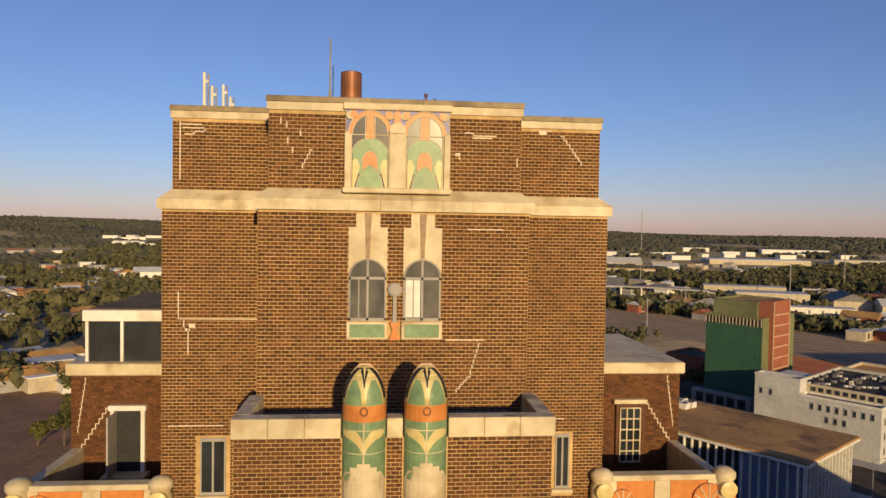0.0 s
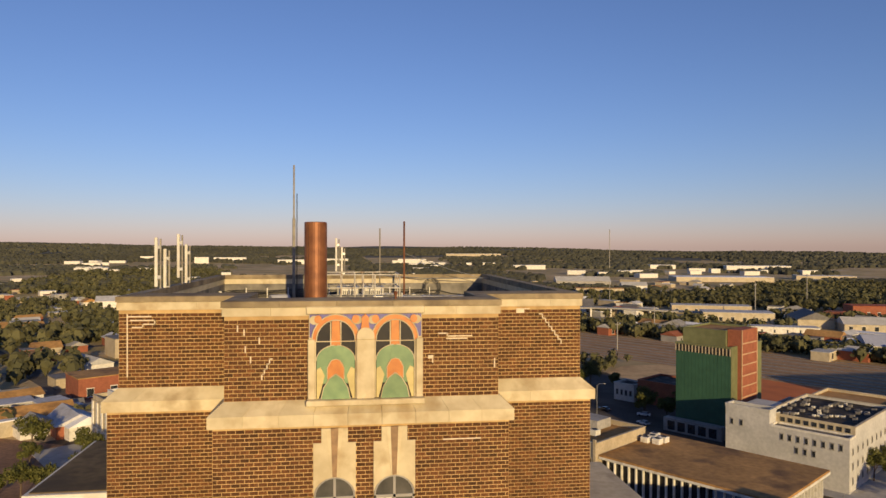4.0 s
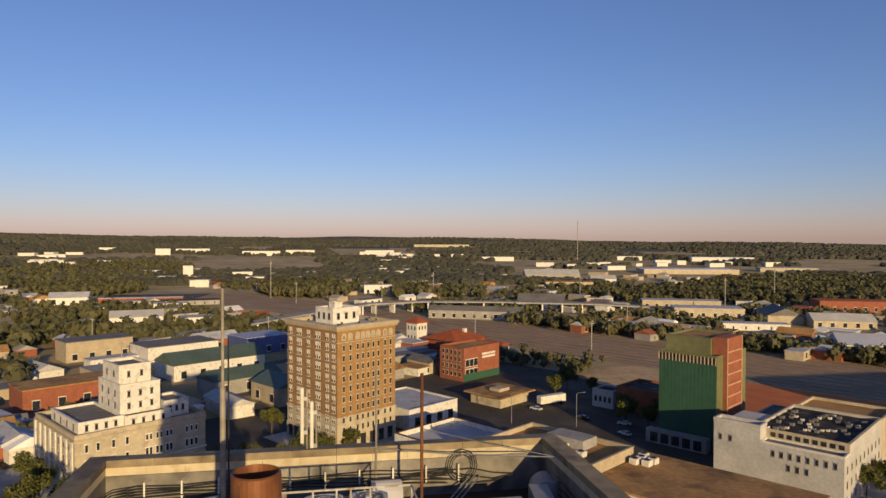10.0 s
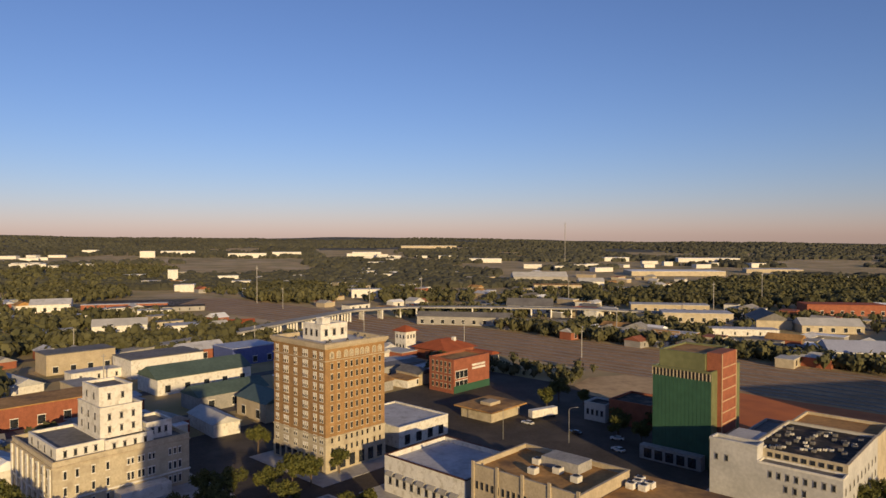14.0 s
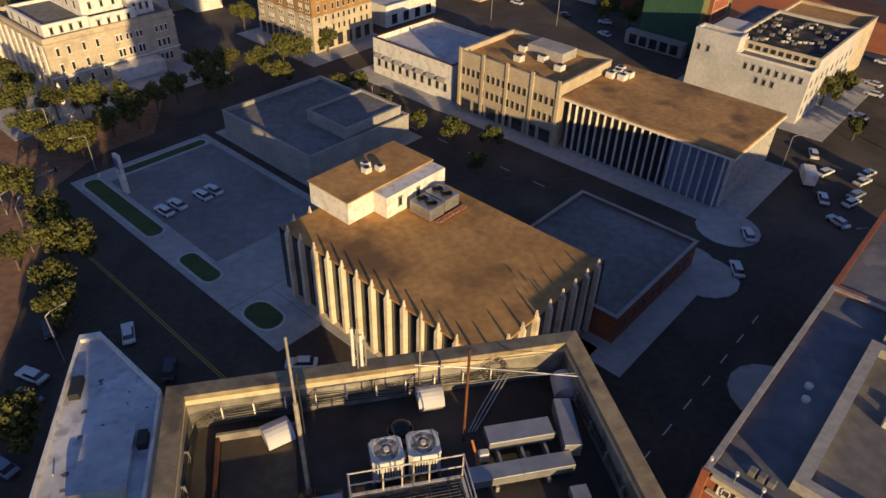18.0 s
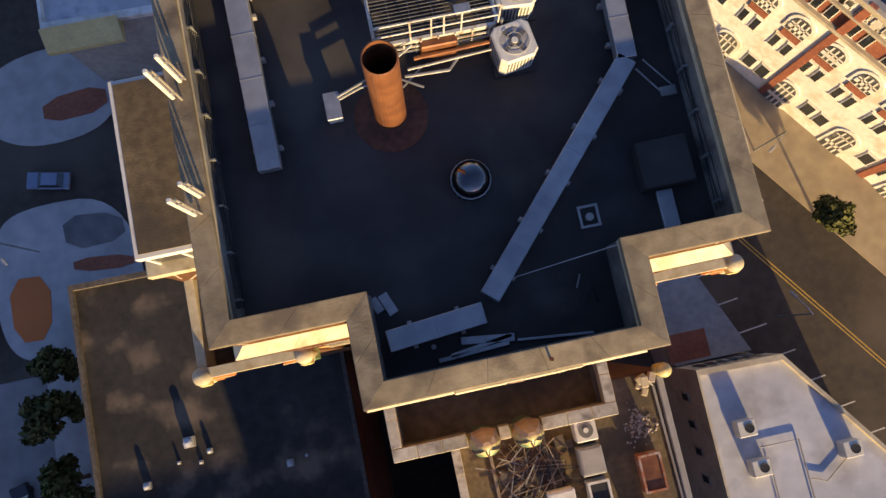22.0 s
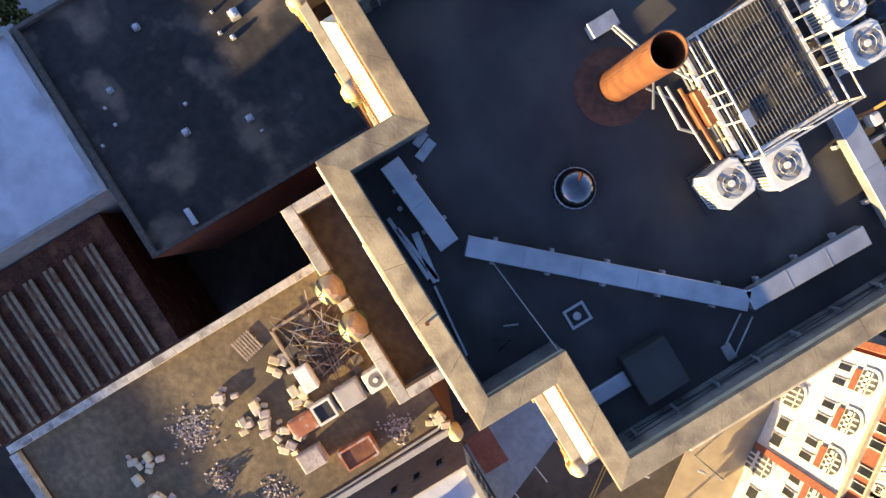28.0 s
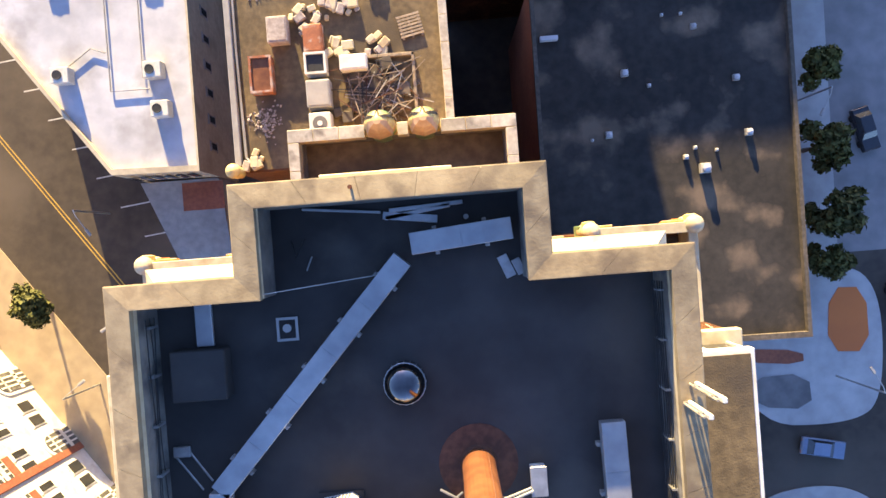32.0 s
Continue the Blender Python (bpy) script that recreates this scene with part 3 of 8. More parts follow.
mb = MB(); mb.loft([[(0.09 + r * math.cos(a), y, 52.6 + r * math.sin(a)) for a in [i * math.pi / 9 for i in range(18)]] for r, y in ((0.19, -2.11), (0.19, -2.2), (0.13, -2.25))][::-1]); mb.make("disc", CONC, orn)
MB().plate([(0.03, 51.7), (0.15, 51.7), (0.13, 52.45), (0.05, 52.45)][::-1], -2.22, -2.11).make("stem", CONC, orn)
MB().plate([(-0.05, 51.3), (0.23, 51.3), (0.14, 51.55), (0.22, 51.76), (-0.04, 51.76), (0.04, 51.55)][::-1], -2.24, -2.11).make("foot", ORANGET, orn, "orange waisted foot")

# the lower bay with its balcony, coping and two coloured crests
bay = thing("balcony_bay", "brown brick bay with a cream coping and a dark sunken balcony", "balcony", (0.1, -3.2, 40))
BX0, BX1, BY0, BY1 = -3.60, 3.84, -4.38, -2.12
MB().box(BX0 + 0.06, BX1 - 0.06, BY0 + 0.06, BY1, 40, 48.7).make("bay_wall", MORTAR, bay)
o, q = [(BX0 + 0.06, BY0 + 0.06), (BX1 - 0.06, BY0 + 0.06), (BX1 - 0.06, BY1), (BX0 + 0.06, BY1)], [(BX0 + 0.34, BY0 + 0.34), (BX1 - 0.34, BY0 + 0.34), (BX1 - 0.34, BY1 - 0.02), (BX0 + 0.34, BY1 - 0.02)]
MB().ring(o, q, 48.7, 49.4).make("balcony_parapet", MORTAR, bay)
MB().box(BX0 + 0.35, BX1 - 0.35, BY0 + 0.35, BY1 - 0.03, 48.7, 48.73).make("balcony_floor", GRAVEL, bay, "brown gritty balcony floor")
MB().ring(q, [(BX0 + 0.38, BY0 + 0.38), (BX1 - 0.38, BY0 + 0.38), (BX1 - 0.38, BY1 - 0.06), (BX0 + 0.38, BY1 - 0.06)], 48.73, 49.42).make("parapet_lining", PARAIN, bay, "stained grey inner lining")
def stones_box(parent, name, x0, x1, y0, y1, z0, z1, k, mat, axis="x", c=0.015):
    for i in range(k):
        t0, t1 = i / k, (i + 1) / k
        mb = MB()
        if axis == "x":
            mb.box(x0 + (x1 - x0) * t0 + 0.003, x0 + (x1 - x0) * t1 - 0.003, y0, y1, z0, z1, c)
        else:
            mb.box(x0, x1, y0 + (y1 - y0) * t0 + 0.003, y0 + (y1 - y0) * t1 - 0.003, z0, z1, c)
        ob = mb.make(name, [mat, COPGREY], parent)
        for f in ob.data.polygons:
            f.material_index = 1 if f.normal.z > 0.9 else 0
stones_box(bay, "coping_stone", BX0, -1.14, BY0, BY0 + 0.42, 49.4, 49.86, 3, CREAM)
stones_box(bay, "coping_stone", -0.1, 0.27, BY0, BY0 + 0.42, 49.4, 49.86, 1, CREAM)
stones_box(bay, "coping_stone", 1.32, BX1, BY0, BY0 + 0.42, 49.4, 49.86, 3, CREAM)
stones_box(bay, "coping_stone", BX0, BX0 + 0.36, BY0 + 0.43, BY1, 49.4, 49.86, 2, CREAM, "y")
stones_box(bay, "coping_stone", BX1 - 0.36, BX1, BY0 + 0.43, BY1, 49.4, 49.86, 2, CREAM, "y")
for cx in (-0.615, 0.795):
    crest = thing("terracotta_crest", "bullet-shaped terracotta crest with green, orange and yellow bands", "ornament", (cx, -4.3, 44), group="balcony crests")
    def hoop(z):
        h = max(0.0, (z - 50.1) / 0.97)
        w = 0.5 * math.sqrt(max(0.0004, 1 - h ** 2.2))
        return [(cx + w * math.cos(a), -4.28 + (0.44 if math.sin(a) < 0 else 0.36) * (w / 0.5) * math.sin(a), z) for a in [i * math.pi / 12 for i in range(24)]]
    for nm, zs, mt in (("cream_shaft", (44, 47.2, 48.0, 48.5), CREAM), ("green_band", (48.5, 48.8, 49.15), GREENT), ("leaf_band", (49.15, 49.4, 49.66), GREENT), ("upper_green_band", (49.66, 49.86), GREENT), ("orange_band", (49.86, 50.1, 50.22), ORANGET), ("leaf_cap", (50.22, 50.4, 50.6, 50.72, 50.84), YELLOWT), ("crown", (50.84, 50.92, 51.0, 51.05, 51.07), YELLOWT)):
        MB().loft([hoop(z) for z in zs]).make(nm, mt, crest, smooth=nm in ("leaf_cap", "crown"))
    MB().loft([[(cx + x * 0.82, -4.28 + 0.02 + y, z) for x, y in ((-0.5 * k, 0), (0.5 * k, 0), (0.42 * k, 0.3 * k), (0.0, 0.4 * k), (-0.42 * k, 0.3 * k))] for k, z in ((1.15, 50.2), (1.0, 50.62), (0.75, 50.9), (0.3, 51.1))]).make("back_slope", TANTC, crest, "plain tan sloping back")
    yf = -4.28 - 0.45
    def wrap(nm, mt, rows, out=0.014, lab=""):
        """A glazed patch laid on the round face: rows of height and its two sides."""
        mb = MB()
        n = 7
        for z, x0, x1 in rows:
            w = 0.5 * math.sqrt(max(0.0004, 1 - max(0.0, (z - 50.1) / 0.97) ** 2.2)) + out
            for q in range(n):
                x = max(-w, min(w, x0 + (x1 - x0) * q / (n - 1)))
                mb.v.append((cx + x, -4.28 - 0.88 * math.sqrt(max(0.0, w * w - x * x)), z))
        for r in range(len(rows) - 1):
            for q in range(n - 1):
                k = r * n + q
                mb.f.append((k, k + 1, k + n + 1, k + n))
        mb.make(nm, mt, crest, lab)
    for sgn in (-1, 1):
        def side(rows):
            return [(z, *sorted((sgn * a, sgn * b))) for z, a, b in rows]
        wrap("cap_leaf", GREENT, side([(50.24, 0.05, 0.42), (50.4, 0.06, 0.4), (50.55, 0.08, 0.36), (50.68, 0.12, 0.3), (50.78, 0.16, 0.25)]), lab="green leaf lobe")
        wrap("cap_groove", DARKGL, side([(50.62, 0.0, 0.012), (50.78, 0.0, 0.03), (50.92, 0.015, 0.07), (51.03, 0.03, 0.13)]), 0.012, "dark groove between the leaves")
        edge = [(z, 0.5 * math.sqrt(max(0.0004, 1 - ((z - 50.1) / 0.97) ** 2.2))) for z in (50.35, 50.5, 50.65, 50.78, 50.88, 50.96, 51.02)]
        wrap("cap_edge", DARKGL, side([(z, w - 0.05 - 0.04 * (z - 50.35), w) for z, w in edge]), 0.016, "dark outer edge of the cap")
        wrap("yellow_leaf", YELLOWT, side([(49.16, 0.0, 0.03), (49.28, 0.01, 0.09), (49.4, 0.02, 0.2), (49.5, 0.05, 0.4), (49.58, 0.1, 0.47), (49.66, 0.18, 0.44)]), lab="curved yellow leaf")
        wrap("leaf_edge", CREAM, side([(48.93, 0.0, 0.018), (49.2, 0.0, 0.018), (49.6, 0.0, 0.014), (49.86, 0.0, 0.014)]), 0.018)
    for z in (49.14, 49.66):
        wrap("pale_joint", CREAM, [(z, -0.49, 0.49), (z + 0.02, -0.49, 0.49)], 0.016)
    wrap("stepped_motif", CREAM, [(48.48, -0.49, 0.49), (48.72, -0.4, 0.4), (48.721, -0.3, 0.3), (48.84, -0.3, 0.3), (48.841, -0.15, 0.15), (48.93, -0.14, 0.14)], 0.016, "stepped cream motif")
    wrap("sunrise", ORANGET, [(47.7, -0.36, 0.36), (47.9, -0.34, 0.34), (48.05, -0.25, 0.25), (48.14, -0.1, 0.1)], 0.02, "orange half-round sunrise")
    MB().path([(cx + 0.08 * math.cos(a), yf - 0.005, 50.1 + 0.09 * math.sin(a)) for a in [i * math.pi / 5 for i in range(11)]], 0.02).make("rosette", RUST, crest)

# side wings, terraces and their painted terracotta parapets
for sg, side in ((-1, "left"), (1, "right")):
    def X(a, b):
        return (min(sg * a, sg * b), max(sg * a, sg * b))
    wing = thing("side_wing", "low brick wing of the tower with cream coping", "wing", (sg * 8.4, 6, 40), group="side wings")
    MB().box(*X(6.3, 10.36), 3.3, 9.6, 0, 49.2).make("wing_wall", BRICK, wing)
    MB().box(*X(6.42, 10.5), 3.16, 9.7, 49.2, 49.6, 0.04).make("wing_coping", CREAM, wing, "cream coping slab")
    terr = thing("terrace", "tarred terrace behind a coloured terracotta parapet", "terrace", (sg * 8.3, 1.4, 0), group="terraces")
    MB().box(*X(6.2, 10.25), -0.25, 3.3, 0, 45.7).make("terrace_block", BRICK, terr)
    MB().box(*X(6.42, 9.9), 0.1, 3.28, 45.7, 45.73).make("terrace_floor", DARKROOF, terr)
    x0, x1 = X(6.5, 10.25)
    u = 0.0
    for w, mt in ((0.3, CREAM), (1.15, ORANGET), (0.5, CREAM), (1.15, ORANGET), (0.65, CREAM)):
        MB().box(*X(6.5 + u + 0.006, 6.5 + u + w - 0.006), -0.42 - (0.02 if mt is CREAM else 0), -0.1, 45.3, 46.78, 0.012).make("parapet_block", mt, terr)
        u += w
    for cxx, r in ((9.62, 0.5), (6.95, 0.36)):
        MB().loft([[(sg * cxx + rr_ * math.cos(a), y, 46.2 + rr_ * math.sin(a)) for a in [i * math.pi / 10 for i in range(20)]] for rr_, y in ((r, -0.4), (r, -0.5), (r * 0.9, -0.53))][::-1]).make("fan", ORANGET, terr, "orange fan with cream ribs")
        for a in (0.3, 0.9, 1.57, 2.2, 2.8):
            MB().rod((sg * cxx, -0.535, 46.1), (sg * cxx + r * math.cos(a), -0.535, 46.2 + r * math.sin(a)), 0.022, 5).make("rib", CREAM, terr)
    MB().box(x0, x1, -0.46, -0.06, 46.78, 46.95, 0.02).make("parapet_cap", CREAM, terr)
    xs = X(9.95, 10.3)
    MB().box(*xs, -0.1, 3.3, 45.3, 46.8, 0.02).make("side_parapet", CREAM, terr)
    for cx in (sg * 10.15, sg * 6.35):
        mb = MB(); mb.lathe(cx, -0.35, [(0.26, 45.6), (0.32, 45.8), (0.32, 46.6), (0.27, 46.75), (0.34, 46.85), (0.34, 47.0), (0.2, 47.12), (0.02, 47.15)], 16); mb.make("pier_cap", CREAM, terr, "cream and yellow scrolled pier cap", smooth=True)
        mb = MB(); mb.loft([[(cx + r * math.cos(a), y, 46.55 + r * math.sin(a)) for a in [i * math.pi / 8 for i in range(16)]] for r, y in ((0.26, -0.5), (0.26, -0.7), (0.14, -0.74))][::-1]); mb.make("scroll", YELLOWT, terr, "yellow round scroll")
        MB().box(cx - 0.3, cx + 0.3, -0.6, -0.1, 45.2, 46.3, 0.03).make("pier", GREENT if cx * sg < 8 else ORANGET, terr)
    dx = sg * 8.53
    if sg < 0:
        dr = thing("wing_door", "open dark doorway in a weathered white frame", "door", (dx, 3.2, 45.73))
        for a, b in ((-0.55, -0.42), (0.42, 0.55)):
            MB().box(dx + a, dx + b, 3.16, 3.34, 45.73, 48.15, 0.01).make("jamb", WHITE, dr)
        MB().box(dx - 0.6, dx + 0.6, 3.12, 3.34, 48.05, 48.22, 0.01).make("head", WHITE, dr)
        # black sheet on the solid wall paints the shade inside the doorway
        MB().box(dx - 0.42, dx + 0.42, 3.27, 3.298, 45.73, 48.05).make("opening", BLACK, dr, "black sheet for the shade inside the doorway")
        MB().box(dx - 0.42, dx - 0.36, 2.5, 3.26, 45.75, 48.0, 0.01).make("door_leaf", CONC, dr)
        MB().box(dx - 0.7, dx + 0.7, 2.7, 3.3, 45.74, 46.0, 0.02).make("step", CREAM, dr)
    else:
        wn = thing("paned_window", "brown-framed window with cream glazing bars", "window", (dx, 3.2, 46))
        MB().box(dx - 0.5, dx + 0.5, 3.18, 3.32, 45.95, 48.15, 0.02).make("frame", RUSTD, wn)
        MB().box(dx - 0.36, dx + 0.36, 3.16, 3.2, 46.1, 48.0).make("glass", GLASS, wn)
        mb = MB()
        for i in range(4):
            mb.box(dx - 0.36 + 0.24 * i - 0.02, dx - 0.36 + 0.24 * i + 0.02, 3.13, 3.165, 46.1, 48.0)
        for i in range(6):
            mb.box(dx - 0.36, dx + 0.36, 3.125, 3.162, 46.1 + 0.38 * i - 0.02, 46.1 + 0.38 * i + 0.02)
        mb.make("glazing_bars", CREAM, wn)
        MB().box(dx - 0.6, dx + 0.6, 3.1, 3.32, 48.15, 48.3, 0.02).make("head", CREAM, wn)
    wm = MB()
    for i in range(9):
        xx, zz = sg * (9.2 + 0.11 * i), 48.1 - 0.17 * i
        wm.box(xx - 0.06, xx + 0.06, 3.284, 3.31, zz - 0.015, zz + 0.015); wm.box(xx + sg * 0.05 - 0.015, xx + sg * 0.05 + 0.015, 3.284, 3.31, zz - 0.16, zz)
        xx, zz = sg * (9.9 + 0.03 * i), 49.1 - 0.2 * i
        wm.box(xx - 0.03, xx + 0.03, 3.284, 3.31, zz - 0.015, zz + 0.015); wm.box(xx - 0.012, xx + 0.012, 3.284, 3.31, zz - 0.2, zz)
    tagged(wm.make("mortar_patch", REPOINT, wing), kind="stuff")
# glazed penthouse on one wing, bare pipe on the other
ph = thing("glazed_penthouse", "flat-roofed penthouse with a white fascia and dark glass front", "penthouse", (-8.2, 6.4, 49.6))
MB().box(-9.95, -6.5, 3.62, 9.3, 49.6, 50.95).make("penthouse_wall", GLASS, ph, "dark glass wall")
MB().box(-10.1, -6.45, 3.5, 9.4, 50.95, 51.32, 0.02).make("fascia", WHITE, ph, "white fascia")
MB().box(-9.95, -6.46, 3.66, 9.25, 51.32, 51.36).make("penthouse_roof", GRAVEL, ph, "brown gravel roof")
for x in (-10.02, -8.9):
    MB().box(x, x + 0.1, 3.55, 3.64, 49.6, 50.95, 0.01).make("mullion", WHITE, ph)
pip = thing("vent_pipe", "pale vent pipe on the wing roof", "pipe", (7.6, 5, 49.6))
MB().cyl(7.6, 5.0, 49.6, 51.2, 0.22, n=14).make("pipe", CONC, pip)
for cx, w in ((-4.97, 0.72), (5.18, 0.44)):
    sw = thing("shaft_window", "narrow steel window in the brick shaft", "window", (cx, -0.2, 46.4))
    MB().box(cx - w / 2, cx + w / 2, -0.2, -0.14, 46.5, 48.15, 0.01).make("frame", CONC, sw)
    MB().box(cx - w / 2 + 0.05, cx - 0.03, -0.215, -0.19, 46.6, 48.05).make("pane", GLASS, sw)
    MB().box(cx + 0.03, cx + w / 2 - 0.05, -0.215, -0.19, 46.6, 48.05).make("pane", GLASS, sw)
    MB().box(cx - w / 2 - 0.1, cx + w / 2 + 0.1, -0.28, -0.14, 46.38, 46.5, 0.01).make("sill", CREAM, sw)

# ---- equipment on the tower roof ----
stack = thing("chimney_stack", "rust-brown round steel chimney stack with a stained base", "chimney", (-1.42, 4.75, DECK))
mb = MB(); n = 28
mb.loft([[(-1.42 + r * math.cos(2 * math.pi * i / n), 4.75 + r * math.sin(2 * math.pi * i / n), z) for i in range(n)] for r, z in ((0.39, DECK), (0.38, 57.4), (0.375, 59.68), (0.345, 59.7), (0.34, 59.5), (0.34, 57.0))]); mb.make("pipe", RUST, stack, smooth=False)
MB().lathe(-1.42, 4.75, [(0.92, DECK + 0.002), (0.92, DECK + 0.012), (0.45, DECK + 0.05), (0.4, DECK + 0.16)], 26).make("flashing", RUSTD, stack, "rust-stained round flashing")
MB().cyl(-1.42, 4.75, DECK + 0.3, 57.0, 0.33, n=20).make("flue", BLACK, stack)
for a in (0.3, 2.2, 4.1):
    MB().rod((-1.42 + 0.38 * math.cos(a), 4.75 + 0.38 * math.sin(a), DECK), (-1.42 + 0.38 * math.cos(a), 4.75 + 0.38 * math.sin(a), 59.6), 0.012).make("seam", RUSTD, stack)

def turbine(x, y, r, mat, label):
    t = thing("roof_ventilator", label, "ventilator", (x, y, DECK), group="roof ventilators")
    MB().cyl(x, y, DECK, DECK + 0.1, r * 1.02, n=24).make("curb", BLACK, t)
    MB().cyl(x, y, DECK + 0.1, DECK + 0.34, r * 0.98, n=24).make("collar", STEEL, t)
    MB().lathe(x, y, [(r, DECK + 0.3), (r * 1.02, DECK + 0.36)] + [(r * 1.0 * math.cos(i * math.pi / 20), DECK + 0.38 + r * 0.8 * math.sin(i * math.pi / 20)) for i in range(10)] + [(0.02, DECK + 0.38 + r * 0.8)], 28).make("dome", mat, t, smooth=True)
    for i in range(20):
        MB().box(-0.006, 0.006, r * 0.93, r * 1.06, DECK + 0.12, DECK + 0.4, m=Matrix.Translation((x, y, 0)) @ Matrix.Rotation(i * math.pi / 10, 4, "Z")).make("vane", STEEL, t)
    MB().lathe(x, y, [(r * 1.0, DECK + 0.33), (r * 1.05, DECK + 0.34), (r * 1.05, DECK + 0.36), (r * 1.0, DECK + 0.365)], 28).make("rim", STEEL, t, "pale rolled rim", smooth=True)
turbine(0.12, 2.72, 0.46, CHROME, "round turbine ventilator with a polished dome")
turbine(0.2, 10.85, 0.36, DARKGL, "round dark turbine ventilator")

def condenser(x, y, rz=0.0, w=0.46, h=0.78, lift=0.0):
    m = pose(x, y, DECK + 0.06 + lift, 0, 0, rz)
    t = thing("condenser_unit", "beige air conditioning condenser with a round top fan grille", "air conditioner", (x, y, DECK), group="roof condensers")
    if lift:
        for sx in (-0.4, 0.4):
            MB().box(sx - 0.04, sx + 0.04, -w, w, DECK, DECK + 0.06 + lift, m=Matrix.Translation((x, y, 0))).make("stand_rail", STEEL, t)
    else:
        MB().box(-w - 0.06, w + 0.06, -w - 0.06, w + 0.06, DECK, DECK + 0.07, m=Matrix.Translation((x, y, 0))).make("pad", ROOFDECK, t)
    c = 0.12
    out = [(-w + c, -w), (w - c, -w), (w, -w + c), (w, w - c), (w - c, w), (-w + c, w), (-w, w - c), (-w, -w + c)]
    MB().loft([[(px, py, 0.01) for px, py in out], [(px, py, h * 0.86) for px, py in out]]).make("cabinet", ACW, t, m=m)
    lid = [(px * 1.03, py * 1.03) for px, py in out]
    MB().loft([[(px, py, h * 0.86) for px, py in lid], [(px, py, h * 0.96) for px, py in lid], [(px * 0.93, py * 0.93, h) for px, py in lid]]).make("top", ACW, t, m=m)
    mb = MB()
    for i in range(8):
        for sx, sy, ax in ((0, -1, 0), (0, 1, 0), (-1, 0, 1), (1, 0, 1)):
            u = -w + 0.17 + i * (2 * w - 0.34) / 7
            if ax == 0:
                mb.box(u - 0.022, u + 0.022, sy * w - 0.006, sy * w + 0.006, 0.08, h * 0.8)
            else:
                mb.box(sx * w - 0.006, sx * w + 0.006, u - 0.022, u + 0.022, 0.08, h * 0.8)
    mb.make("coil_louvres", GREYROOF, t, m=m)
    MB().cyl(0, 0, h - 0.02, h + 0.004, 0.36, n=24).make("fan_well", CONC, t, m=m)
    mb = MB()
    for rr in (0.2, 0.36):
        mb.path([(rr * math.cos(a), rr * math.sin(a), h + 0.03) for a in [i * math.pi / 10 for i in range(21)]], 0.004, 4)
    mb.cyl(0, 0, h, h + 0.05, 0.08, n=12)
    mb.make("fan_grille", ACW, t, m=m)
    mb = MB()
    for k in range(4):
        mb.box(0.05, 0.34, -0.06, 0.06, h + 0.008, h + 0.02, m=Matrix.Rotation(k * math.pi / 2 + 0.5, 4, "Z"))
    mb.make("fan_blade", GREYROOF, t, m=m)
condenser(1.8, 5.68, 8); condenser(2.1, 6.98, -4); condenser(-0.36, 9.72, 2, 0.44, 0.78, 0.2); condenser(0.66, 9.75, -3, 0.44, 0.78, 0.2)

# grated platform with rails over the pipework
plat = thing("roof_platform", "galvanised steel grating platform with guard rails on legs", "platform", (0.05, 7.5, DECK))
X0, X1, Y0, Y1, ZP = -1.5, 1.55, 6.2, 8.75, 56.97
mb = MB()
for x0, x1, y0, y1 in ((X0, X1, Y0, Y0 + 0.08), (X0, X1, Y1 - 0.08, Y1), (X0, X0 + 0.08, Y0, Y1), (X1 - 0.08, X1, Y0, Y1)):
    mb.box(x0, x1, y0, y1, ZP - 0.16, ZP)
mb.make("platform_frame", RAILP, plat)
gr = MB().box(0, X1 - X0 - 0.16, -0.008, 0.008, -0.022, 0).make("grating_bar", GRATE, plat)
gm = gr.data
bpy.data.objects.remove(gr)
for i in range(26):
    piece("grating_bar", gm, plat, pose(X0 + 0.08, Y0 + 0.14 + i * 0.092, ZP - 0.01))
for x in (-1.0, -0.5, 0.06, 0.6, 1.1):
    MB().box(x - 0.012, x + 0.012, Y0 + 0.08, Y1 - 0.08, ZP - 0.1, ZP - 0.052).make("cross_bar", GRATE, plat)
for x in (X0 + 0.05, -0.45, 0.55, X1 - 0.05):
    for y in (Y0 + 0.05, Y1 - 0.05):
        MB().box(x - 0.035, x + 0.035, y - 0.035, y + 0.035, DECK, ZP - 0.16).make("leg", STEEL, plat)
for y in (Y0 + 0.03, Y1 - 0.03):
    for z in (57.38, 57.86):
        MB().rod((X0, y, z), (X1, y, z), 0.024).make("rail", RAILP, plat)
    for x in (X0 + 0.03, -0.6, -0.1, 0.2, 0.62, X1 - 0.03):
        MB().rod((x, y, ZP), (x, y, 57.88), 0.024).make("rail_post", RAILP, plat)
for x in (X0 + 0.03, X1 - 0.03):
    for z in (57.38, 57.86):
        MB().rod((x, Y0, z), (x, Y1, z), 0.024).make("rail", RAILP, plat)
    MB().rod((x, 7.5, ZP), (x, 7.5, 57.88), 0.024).make("rail_post", RAILP, plat)
lf = MB()
for i in range(7):
    x = X0 + 0.3 + i * 0.42
    lf.box(x - 0.02, x + 0.02, Y0 - 0.04, Y0, 56.4, ZP)
for z in (56.45, 56.68):
    lf.box(X0 + 0.1, X1 - 0.1, Y0 - 0.05, Y0 - 0.01, z, z + 0.04)
lf.make("lower_lattice", RAILP, plat)
MB().box(0.55, 0.95, 6.6, 6.85, ZP, ZP + 0.1, 0.02).make("junction_box", STEEL, plat)
pipes = thing("roof_pipework", "rusty and grey pipes running under the platform", "pipes", (0, 6, DECK))
